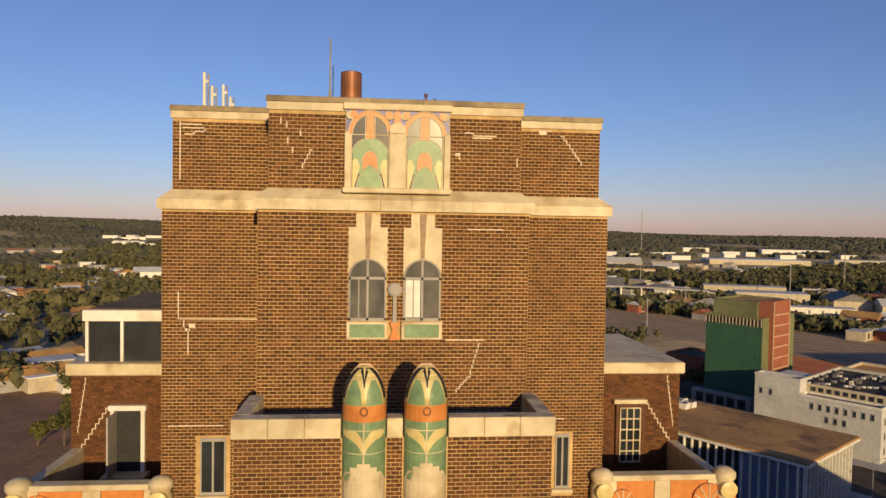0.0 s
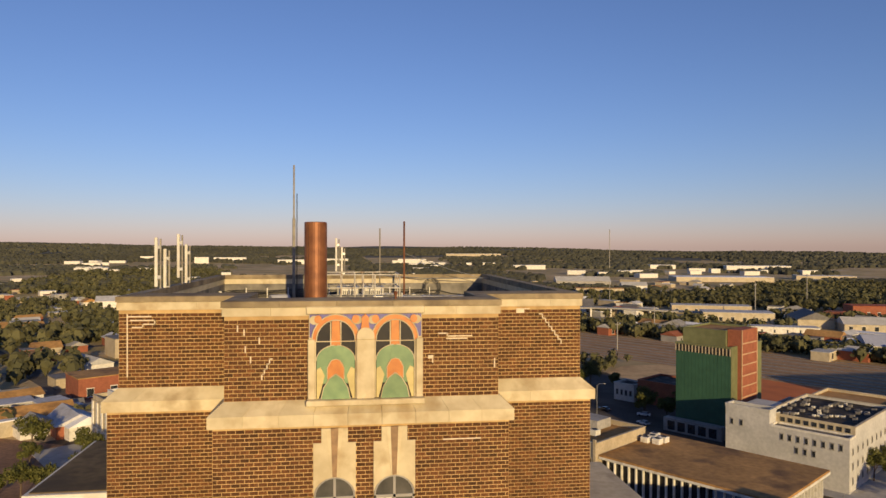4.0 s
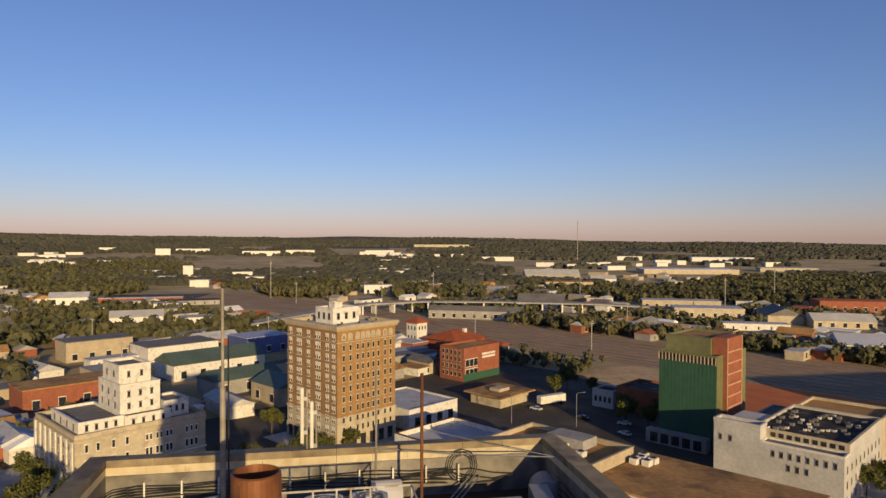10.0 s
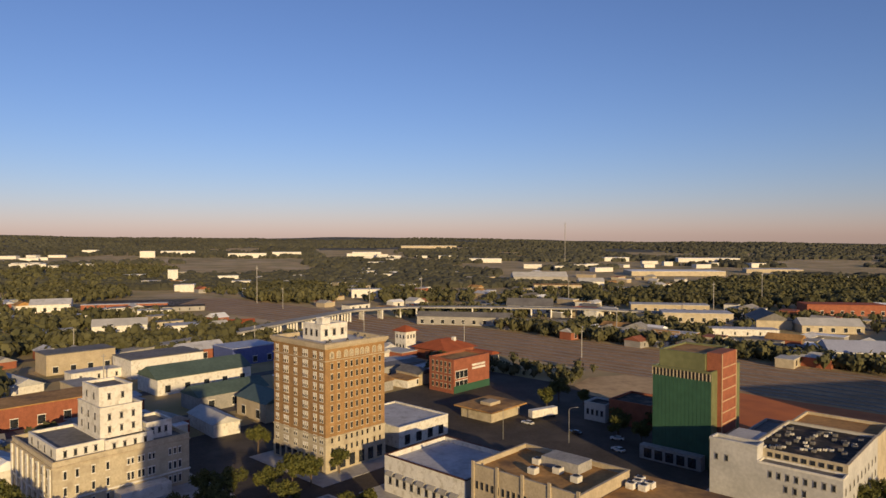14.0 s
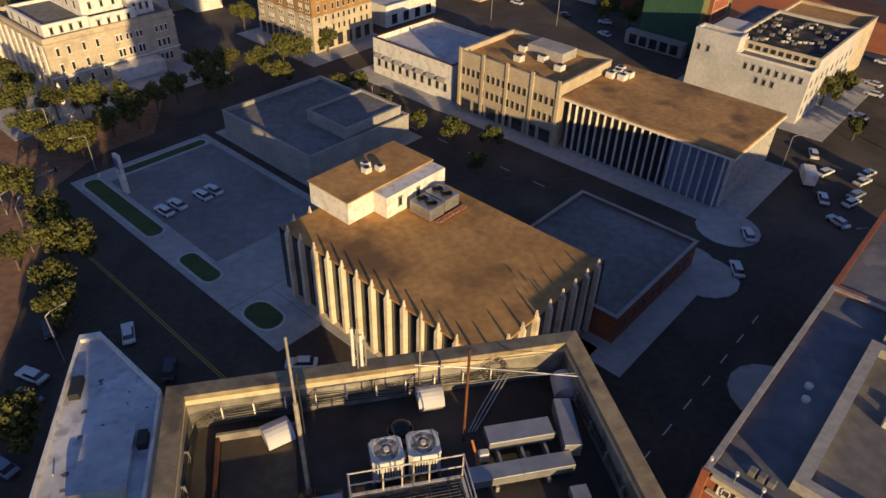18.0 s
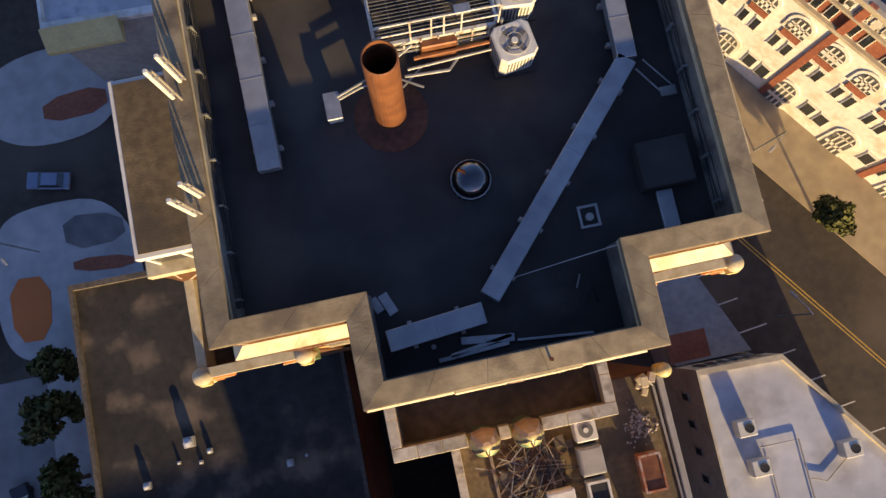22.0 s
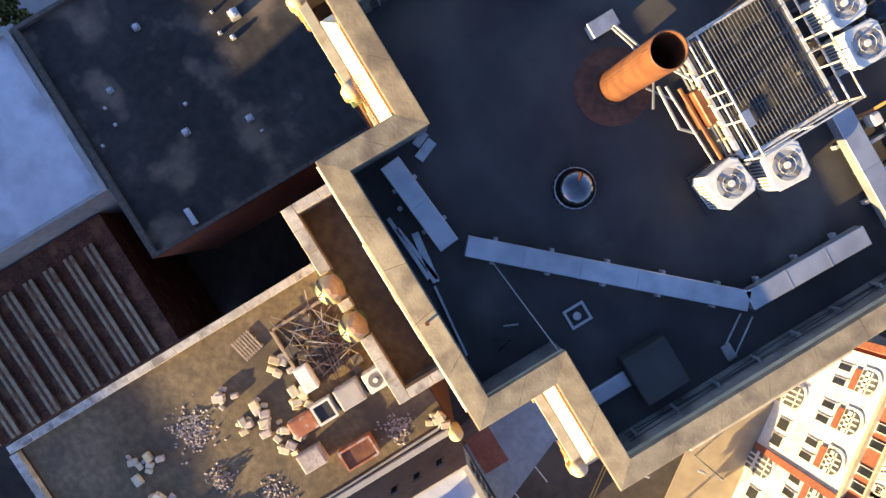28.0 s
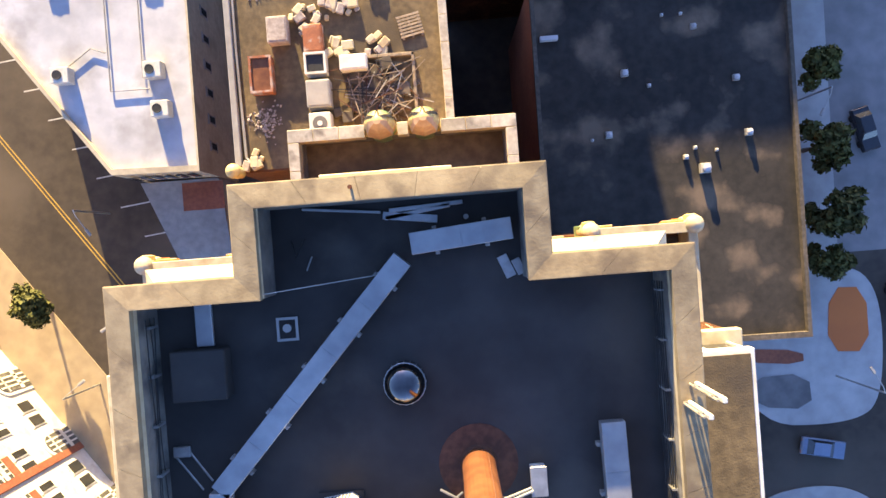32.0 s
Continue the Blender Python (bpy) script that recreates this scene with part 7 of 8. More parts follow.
bk = thing("bucket", "dark round bucket with a pale rim", "bucket", (3.7, -20.8, DR)); MB().lathe(3.7, -20.8, [(0.35, DR + 0.02), (0.45, DR + 0.6), (0.38, DR + 0.6), (0.33, DR + 0.2)], 16).make("bucket_body", BLACK, bk); MB().lathe(3.7, -20.8, [(0.44, DR + 0.55), (0.48, DR + 0.57), (0.48, DR + 0.6), (0.44, DR + 0.6)], 16).make("rim", CONC, bk)

# ---- trees ----
def leaf_quads(centres, size, rg, n_each):
    """Small leaf clumps, each a bent pair of faces, round the given lumps (x, y, z, radius)."""
    vs, fs = [], []
    for cx, cy, cz, R in centres:
        for _ in range(n_each):
            d = Vector((rg.gauss(0, 1), rg.gauss(0, 1), rg.gauss(0, 0.85))).normalized()
            p = Vector((cx, cy, cz)) + d * R * (rg.random() ** 0.4)
            u = Vector((rg.gauss(0, 1), rg.gauss(0, 1), rg.gauss(0, 1))).normalized()
            w = u.cross(d)
            w = w.normalized() if w.length > 1e-3 else Vector((0, 0, 1))
            s_ = size * rg.uniform(0.6, 1.4)
            k = len(vs)
            vs += [p - u * s_, p + w * s_ * 0.6, p + u * s_, p - w * s_ * 0.6 + d * s_ * 0.3]
            fs.append((k, k + 1, k + 2, k + 3))
    return vs, fs
def tree_proto(seed, h, r):
    rg = random.Random(seed)
    t = thing("street_tree", "broad leafy street tree with yellow-green foliage", "tree", (0, 0, 0), group="street trees")
    mb = MB(); mb.loft([[(rr_ * math.cos(a) + dx, rr_ * math.sin(a), z) for a in [i * math.pi / 4 for i in range(8)]] for rr_, z, dx in ((0.26, 0, 0), (0.19, h * 0.2, 0.05), (0.14, h * 0.42, 0.12), (0.06, h * 0.75, 0.1))])
    lumps = []
    for i in range(9):
        a = i * 2.4 + rg.random()
        q = r * rg.uniform(0.3, 0.8)
        z = h * rg.uniform(0.45, 0.88)
        lumps.append((q * math.cos(a), q * math.sin(a), z, r * rg.uniform(0.32, 0.5)))
        mb.rod((0.08, 0, h * rg.uniform(0.25, 0.45)), (q * math.cos(a), q * math.sin(a), z), 0.05, 5)
    lumps.append((0, 0, h * 0.85, r * 0.42))
    mb.make("trunk", BARK, t)
    vs, fs = leaf_quads(lumps, 0.3, rg, 210)
    cr = MB(); cr.v, cr.f = [tuple(p) for p in vs], fs
    cr.make("crown", LEAF, t)
    return t
protos = [tree_proto(1, 7.5, 3.2), tree_proto(2, 9.0, 3.8), tree_proto(3, 6.0, 2.4)]
spots = [(-39.3, 84, 0), (-46.7, 138, 0), (104, 211, 1), (-52, 140, 0), (-55, 120, 1), (-57, 105, 0), (-5.3, 168, 1), (1, 183, 0), (-47, 157, 0), (-40, 155, 1), (-34, 158, 1), (-30, 163, 0), (32, 131, 0), (18, 147, 0), (106, 199, 0), (-66, 170, 1), (-72, 178, 1), (-20, 165, 0), (132, 105, 1), (138, 112, 0), (126, 118, 2), (143, 120, 1), (150, 128, 0), (150, 170, 0), (157, 178, 0), (118, 214, 0), (92, 248, 0), (100, 256, 1), (108, 250, 0), (-60, 185, 1), (-85, 175, 0), (-90, 188, 1), (118, 95, 2), (-39.3, 4.4, 2), (-39.7, -0.5, 2), (-39.1, -7, 2), (-39.6, -14.8, 2), (-38.9, -23.9, 2), (41.7, 3, 2), (-9.9, 177.8, 1), (-3.9, 183.2, 0), (-14.9, 215.9, 1), (9.1, 192.5, 0), (9.2, 159.8, 2), (14.7, 164.4, 2), (11.4, 154.3, 2), (-63.8, 158.1, 1), (-56.1, 158.5, 1), (-51.2, 160.8, 1), (-46.3, 141.2, 0), (-42.2, 147.4, 0), (-37.4, 150.9, 0), (-57.0, 144.3, 1), (-44.1, 106.5, 1), (-40.9, 97.7, 1), (-40.6, 90.2, 1), (-46.1, 109.5, 0), (-50.0, 100.1, 0), (-39.4, 61.2, 0), (39.5, 127.0, 2), (25.4, 139.3, 2), (130.4, 135.8, 1), (139.5, 139.8, 0), (101.4, 206.4, 0), (33.8, 117.7, 2), (-25.9, 180.2, 1), (-23.1, 168.3, 0), (-19.2, 175.3, 1)]
rg = random.Random(11)
for x, y, k in spots:
    s_ = rg.uniform(0.85, 1.2)
    c = copy_thing(protos[k], pose(x, y, 0.02, 0, 0, rg.uniform(0, 360)))
    c.scale = (s_, s_, s_)
for p in protos:
    p.location = (-70 - 6 * protos.index(p), 150, 0.02)

# far woods and hedges: one mass of foliage, in groves, hedges and the forest beyond
def wood(x, y):
    return noise.noise((x / 130, y / 130, 2.0)) + 0.5 * noise.noise((x / 45, y / 45, 7.0))
GROVES = [(-15, 795, 50, 100, 420), (-330, 1100, 130, 260, 700), (-250, 800, 60, 70, 160), (500, 640, 170, 110, 800), (640, 760, 150, 110, 600), (-178, 550, 45, 50, 80), (-56, 450, 13, 30, 40), (120, 700, 60, 40, 90), (330, 620, 60, 30, 90), (-130, 440, 40, 30, 36), (-190, 420, 40, 60, 60), (-150, 300, 30, 40, 30)]
CITY = [(-35, 371, 22), (-49, 316, 30), (-32, 277, 22), (-72, 354, 26), (-114, 365, 26), (-98, 349, 15), (-125, 494, 24), (-84, 496, 17), (-156, 558, 25), (-223, 656, 24), (-163, 725, 62), (-94, 263, 20), (120, 497, 44), (163, 460, 26), (197, 567, 26), (318, 543, 42), (304, 477, 34), (341, 440, 26), (362, 404, 26), (455, 492, 40), (292, 299, 24), (291, 406, 28), (598, 997, 110), (343, 949, 65), (67, 741, 24), (-178, 985, 12)]
def in_grove(x, y, k=1.0):
    return any(((x - cx) / rx) ** 2 + ((y - cy) / ry) ** 2 < k for cx, cy, rx, ry, _ in GROVES)
vs, fs = [], []
rg = random.Random(5)
def far_tree(x, y, s_, quads):
    """A lumpy crown with loose leaf clumps round it."""
    z0, h = land(x, y), 7.0 * s_
    core = [(x + 2.3 * s_ * math.cos(t), y + 2.3 * s_ * math.sin(t), z0 + h * 0.5 + rg.uniform(-0.8, 0.8)) for t in (0.2, 1.5, 2.8, 4.1, 5.4)]
    k = len(vs)
    up = [(x + 0.62 * (c_[0] - x), y + 0.62 * (c_[1] - y), z0 + h * rg.uniform(0.74, 0.84)) for c_ in core]
    vs.extend(core + up + [(x, y, z0 + h * 0.92), (x, y, z0)])
    for i in range(5):
        j = (i + 1) % 5
        fs.extend([(k + i, k + j, k + 5 + j, k + 5 + i), (k + 5 + i, k + 5 + j, k + 10), (k + j, k + i, k + 11)])
    for _ in range(quads):
        dv = Vector((rg.gauss(0, 1), rg.gauss(0, 1), rg.gauss(0.25, 0.7))).normalized()
        p = Vector((x, y, z0 + h * 0.58)) + Vector((dv.x * 3.3 * s_, dv.y * 3.3 * s_, dv.z * h * 0.42)) * rg.uniform(0.75, 1.05)
        u = Vector((rg.gauss(0, 1), rg.gauss(0, 1), rg.gauss(0, 0.7))).normalized()
        w = u.cross(dv).normalized() if u.cross(dv).length > 0.01 else Vector((0, 0, 1))
        q = s_ * rg.uniform(0.7, 1.4)
        k = len(vs)
        vs.extend([p - u * q, p + w * q, p + u * q, p - w * q])
        fs.append((k, k + 1, k + 2, k + 3))
def town(x, y):
    ga, gb = x * 0.815 + y * 0.58, -x * 0.58 + y * 0.815
    return -70 < ga < 262 and -120 < gb < 216 or 262 < ga < 383
for cx, cy, rx, ry, n_ in GROVES:
    for _ in range(n_):
        a, r = rg.uniform(0, 6.283), math.sqrt(rg.random())
        far_tree(cx + rx * r * math.cos(a), cy + ry * r * math.sin(a), rg.uniform(0.9, 1.9), 14)
for _ in range(420):
    p = GRID @ Vector((rg.gauss(391, 5), rg.uniform(-60, 300), 0))
    far_tree(p.x, p.y, rg.uniform(0.5, 1.5), 15)
for _ in range(70):
    p = GRID @ Vector((rg.gauss(272, 7), rg.uniform(165, 236), 0))
    far_tree(p.x, p.y, rg.uniform(0.35, 0.9), 15)
nt = 0
while nt < 3000:
    d = 235 * (4.2 ** rg.random())
    a = math.radians(78.5 + rg.uniform(-44, 44))
    x, y = d * math.cos(a), d * math.sin(a)
    if town(x, y) or any(math.hypot(x - cx, y - cy) < cr for cx, cy, cr in CITY):
        continue
    if wood(x, y) < 0.1 + 0.22 * rg.random() - (d - 235) / 2600:
        continue
    nt += 1
    far_tree(x, y, rg.uniform(0.55, 1.25), 14)
wd = MB(); wd.v, wd.f = [tuple(p) for p in vs], fs
vs, fs, nt = [], [], 0
while nt < 15000:
    d = 880 + 3100 * rg.random() ** 1.35
    a = math.radians(78.5 + rg.uniform(-42, 42))
    x, y = d * math.cos(a), d * math.sin(a)
    if noise.noise((x / 300, y / 300, 4.0)) < (0.04 if d < 1500 else -0.1 if d < 2200 else -0.3) or any(math.hypot(x - cx, y - cy) < cr for cx, cy, cr in CITY):
        continue
    nt += 1
    z0, R, h = land(x, y) - 1.5, rg.uniform(5, 12), rg.uniform(7.0, 11.5)
    k = len(vs)
    ph = rg.random()
    for rr_, zz in ((1.0, 0.0), (0.95, 0.5), (0.6, 0.88)):
        vs += [(x + R * rr_ * rg.uniform(0.85, 1.1) * math.cos(t + ph), y + R * rr_ * rg.uniform(0.85, 1.1) * math.sin(t + ph), z0 + h * zz * rg.uniform(0.9, 1.1)) for t in (0, 1.047, 2.094, 3.142, 4.189, 5.236)]
    vs.append((x, y, z0 + h))
    for i in range(6):
        j = (i + 1) % 6
        fs += [(k + i, k + j, k + 6 + j, k + 6 + i), (k + 6 + i, k + 6 + j, k + 12 + j, k + 12 + i), (k + 12 + i, k + 12 + j, k + 18)]
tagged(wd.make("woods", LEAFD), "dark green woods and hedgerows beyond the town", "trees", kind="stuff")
wd = MB(); wd.v, wd.f = [tuple(p) for p in vs], fs
tagged(wd.make("forest", LEAFH), "dark forest over the far hills, haze greyed into its green", "forest", kind="stuff")

# ---- the spread of low buildings beyond the centre ----
def gable(name, label, x, y, w, d, h, rz, wall, roof, flat=False, cat="building", group=""):
    t = thing(name, label, cat, (x, y, land(x, y)), group)
    m = pose(x, y, land(x, y), 0, 0, rz)
    MB().box(-w / 2, w / 2, -d / 2, d / 2, -2, h).make("wall", wall, t, m=m)
    if flat:
        MB().box(-w / 2 - 0.25, w / 2 + 0.25, -d / 2 - 0.25, d / 2 + 0.25, h, h + 0.35).make("roof", roof, t, m=m)
    else:
        e, r = 0.5, h + 0.22 * d
        MB().add([(-w / 2 - e, -d / 2 - e, h - 0.15), (w / 2 + e, -d / 2 - e, h - 0.15), (w / 2 + e, d / 2 + e, h - 0.15), (-w / 2 - e, d / 2 + e, h - 0.15), (-w / 2 - e, 0, r), (w / 2 + e, 0, r)], [(0, 1, 5, 4), (2, 3, 4, 5), (1, 2, 5), (3, 0, 4), (3, 2, 1, 0)]).make("roof", roof, t, m=m)
    k = max(1, int(w / 8))
    wm_ = WM["big"] if h > 4.6 else WM["hp"]
    for i in range(k if y < 800 else 0):
        put_window(t, wm_, m @ pose(-w / 2 + w * (i + 0.5) / k, -d / 2, 0.9))
    return t
ROOFS = (WHITEROOF, GREYROOF, TANROOF, CONC, SNOWROOF, PALEGREY, GREYROOF, CONC, WHITEROOF, TANROOF, PALEGREY, REDBRICK)
WALLS = (WHITE, CONC, STONE, BUFF, WHITE, CONC, BUFF, REDBRICK)
BLUEW = mk("blue_wall", (0.1, 0.13, 0.3), (0.08, 0.1, 0.25), 1, 0.6)
PBLUE = mk("pale_blue_roof", (0.4, 0.42, 0.5), (0.35, 0.37, 0.45), 1, 0.6)
rg = random.Random(17)
for nm, lab, x, y, w, d, h, rz, wall, roof, flat in (
        ("green_roofed_hall", "long hall with a green metal roof and pale walls", -49, 322, 44, 20, 7, 35, WHITE, GREENROOF, False),
        ("green_roofed_hall", "low hall with a green metal roof", -32, 284, 30, 15, 6, 35, CONC, GREENROOF, False),
        ("green_roofed_hall", "brick hall with a green hipped roof", -14, 262, 20, 15, 7, -55, BUFF, GREENROOF, False),
        ("white_factory", "two-storey white factory with a grey roof and square windows", -72, 358, 36, 22, 9, 35, WHITE, GREYROOF, True),
        ("tan_school", "three-storey tan brick building with a flat roof", -114, 371, 32, 17, 10, 35, BUFF, GREYROOF, True),
        ("white_shop", "low white shop with a pale flat roof", -98, 346, 24, 9, 4.2, 35, WHITE, WHITEROOF, True),
        ("red_store", "red-walled store with a pale roof", -58, 392, 24, 15, 6, 35, REDBRICK, WHITEROOF, False),
        ("blue_store", "blue-walled warehouse with a grey roof", -32, 378, 26, 20, 9, 35, BLUEW, PBLUE, True),
        ("red_shop", "low red brick shop block with a brown flat roof", -94, 272, 34, 18, 8, 35, REDBRICK, TANROOF, True),
        ("red_roofed_house", "small house with a red tiled roof", -48, 516, 22, 12, 4, 10, REDBRICK, TILE, False),
        ("white_warehouse", "white warehouse with a low pale roof", -125, 500, 34, 18, 7, 12, WHITE, PALEGREY, False),
        ("white_warehouse", "white warehouse with a flat roof", -84, 502, 24, 16, 5.5, 15, WHITE, WHITEROOF, True),
        ("white_warehouse", "white warehouse with a broad pale roof", -156, 566, 38, 18, 7, 12, WHITE, WHITEROOF, True),
        ("white_warehouse", "pale warehouse with a shallow roof", -223, 664, 32, 20, 7, 12, WHITE, WHITEROOF, False),
        ("white_warehouse", "long low white store", -165, 680, 74, 8, 4, 6, REDBRICK, WHITEROOF, True),
        ("white_warehouse", "white store with a flat roof", -124, 606, 27, 14, 5.5, 12, WHITE, PALEGREY, True),
        ("long_shed", "long low grey railway shed", 120, 503, 72, 14, 6.5, -22, CONC, GREYROOF, False),
        ("freight_shed", "grey freight shed with dark openings", 163, 464, 44, 12, 5, -24, CONC, GREYROOF, False),
        ("cream_warehouse", "white ended warehouse with a grey roof", 197, 575, 40, 26, 6.5, -22, WHITE, GREYROOF, False),
        ("cream_warehouse", "long pale olive warehouse", 318, 550, 66, 20, 7, -22, BUFF, PALEGREY, True),
        ("cream_warehouse", "cream warehouse with a flat pale roof", 304, 485, 52, 24, 7.5, -22, STONE, WHITEROOF, True),
        ("cream_warehouse", "cream warehouse with a low gabled roof", 341, 448, 38, 24, 6.5, 66, STONE, GREYROOF, False),
        ("cream_warehouse", "cream store with a low gabled roof", 362, 412, 40, 20, 5.5, -22, STONE, PALEGREY, False),
        ("cream_warehouse", "white warehouse with a pale blue roof", 292, 308, 38, 22, 7, -24, WHITE, PBLUE, False),
        ("cream_warehouse", "low pale strip of stores", 291, 411, 48, 12, 4.5, -22, WHITE, WHITEROOF, True),
        ("red_brick_school", "long red brick school with pale columns", 455, 503, 64, 24, 9, -20, REDBRICK, TILE, True),
        ("white_plant", "very large white factory roof", 598, 1020, 150, 60, 7, -14, STONE, SNOWROOF, True),
        ("white_plant", "large grey factory with an arched roof", 343, 960, 80, 30, 6, -10, CONC, PALEGREY, False),
        ("white_plant", "white warehouse on the edge of town", 744, 1535, 60, 30, 9, -10, WHITE, SNOWROOF, True),
        ("white_plant", "large white warehouse on the edge of town", 948, 1465, 140, 40, 9, -20, WHITE, SNOWROOF, True),
        ("white_plant", "large white store by the woods", 799, 1040, 90, 40, 7, -25, STONE, WHITEROOF, True),
        ("white_plant", "pale block among the trees", -554, 1945, 40, 20, 9, 10, WHITE, SNOWROOF, True),
        ("white_plant", "tall pale block among the trees", -376, 1770, 34, 20, 15, 8, WHITE, SNOWROOF, True),
        ("white_plant", "large white warehouse among the trees", -326, 1890, 84, 30, 10, 6, WHITE, SNOWROOF, True),
        ("white_plant", "large white warehouse among the trees", -140, 1762, 92, 30, 11, 4, WHITE, SNOWROOF, True),
        ("white_plant", "white warehouse among the trees", -45, 1830, 74, 30, 11, 0, WHITE, SNOWROOF, True),
        ("white_plant", "white warehouse among the trees", 167, 1852, 78, 30, 11, -4, WHITE, SNOWROOF, True),
        ("white_plant", "very long white warehouse under the hills", 423, 2312, 190, 40, 7, -8, STONE, SNOWROOF, True),
        ("white_plant", "white works among the trees", 403, 1488, 72, 26, 9, -12, WHITE, SNOWROOF, True),
        ("white_plant", "pale works at the edge of town", -485, 1338, 56, 24, 8, 14, WHITE, SNOWROOF, True),
        ("white_plant", "white works by the viaduct", 67, 748, 34, 14, 9, 0, WHITE, WHITEROOF, True),
        ("white_plant", "pale store among the trees", -240, 1064, 46, 20, 8, 8, WHITE, SNOWROOF, True),
        ("white_plant", "small white store among trees", -60, 807, 20, 14, 7, 0, WHITE, SNOWROOF, True),
        ("white_plant", "small white store by the woods", 65, 946, 24, 14, 7, 0, WHITE, SNOWROOF, True),
        ("white_plant", "tan works by the railway", 307, 794, 58, 24, 7, -16, STONE, TANROOF, True),
        ("white_plant", "pale works by the railway", 367, 828, 32, 20, 8, -16, WHITE, PALEGREY, False),
        ("white_plant", "pale store on the edge of town", -264, 814, 36, 18, 7, 14, WHITE, WHITEROOF, True),
        ("white_silo_house", "tall white silo house", -178, 988, 13, 13, 19, 10, WHITE, WHITEROOF, True),
        ("warehouse", "long dark-roofed warehouse by the yard", -120, 648, 60, 16, 4, 8, CONC, DARKROOF, True)):
    gable(nm, lab, x, y, w, d, h, rz, wall, roof, flat)
placed = 0
while placed < 400:
    d = 225 * (5.5 ** (rg.random() ** 1.2))
    a = math.radians(80.5 + rg.uniform(-46, 42))
    x, y = d * math.cos(a), d * math.sin(a)
    if town(x, y) or in_grove(x, y) or any(math.hypot(x - cx, y - cy) < cr + 8 for cx, cy, cr in CITY):
        continue
    if wood(x, y) > 0.25:
        continue
    placed += 1
    w, dd, h = rg.uniform(9, 22) * (1.4 if rg.random() < 0.2 else 1), rg.uniform(8, 14), rg.uniform(3.2, 5.5)
    gable("low_house" if w < 17 else "warehouse", "small pale house with a plain pitched roof" if w < 17 else "low pale warehouse with a broad roof", x, y, w, dd, h, 35 + 90 * rg.randrange(2) + rg.uniform(-8, 8), rg.choice(WALLS), rg.choice(ROOFS), rg.random() < 0.6, group="outer houses")
for cx, cy in ((-150, 900), (90, 1080), (520, 1250), (-420, 1350), (200, 1500), (720, 1250), (-650, 1700), (300, 1750)):
    for i in range(7):
        x, y = cx + rg.gauss(0, 70), cy + rg.gauss(0, 50)
        gable("warehouse", "distant white warehouse among dark trees", x, y, rg.uniform(14, 38), rg.uniform(12, 20), rg.uniform(5, 9), rg.uniform(-20, 20), WHITE, WHITEROOF, True, group="distant warehouses")
# road viaduct on piers
vd = thing("viaduct", "long pale concrete road viaduct on rows of piers", "bridge", (20, 550, 0))
VP = [(-110, 400, 1.5), (-47, 441, 6), (-14, 481, 7), (37, 545, 7.5), (84, 560, 7.5), (145, 548, 7.5), (225, 528, 6.5), (300, 500, 4)]
for (x0, y0, z0), (x1, y1, z1) in zip(VP, VP[1:]):
    d = Vector((x1 - x0, y1 - y0, 0)).normalized()
    nrm = Vector((-d.y, d.x, 0)) * 5.5
    p, q = Vector((x0, y0, z0)), Vector((x1, y1, z1))
    MB().loft([[e - nrm, e + nrm, e + nrm + Vector((0, 0, 1.2)), e - nrm + Vector((0, 0, 1.2))] for e in (p, q)]).make("deck", CONC, vd)
    L = (q - p).length
    for i in range(max(1, int(L / 14))):
        e = p.lerp(q, (i + 0.5) / max(1, int(L / 14)))
        for o in (-4, -1.3, 1.3, 4):
            c_ = e + nrm.normalized() * o
            MB().box(c_.x - 0.6, c_.x + 0.6, c_.y - 0.6, c_.y + 0.6, 0, c_.z).make("pier", WHITE, vd)
# poles
for x, y, h in ((-47, 700, 38), (95, 400, 16), (150, 350, 16), (205, 420, 18), (330, 500, 30), (420, 560, 34), (260, 640, 24), (-90, 330, 14), (-30, 420, 14), (-130, 420, 15), (40, 470, 15), (60, 640, 20), (-20, 640, 20), (560, 1400, 90), (120, 700, 25)):
    p_ = thing("utility_pole", "tall thin utility pole beyond the centre", "pole", (x, y, land(x, y)), group="utility poles")
    MB().rod((x, y, land(x, y)), (x, y, land(x, y) + h), 0.18 + h * 0.006, 6).make("pole", CONC, p_)
    MB().box(x - 1.2, x + 1.2, y - 0.1, y + 0.1, land(x, y) + h * 0.92, land(x, y) + h * 0.94).make("crossarm", CONC, p_)

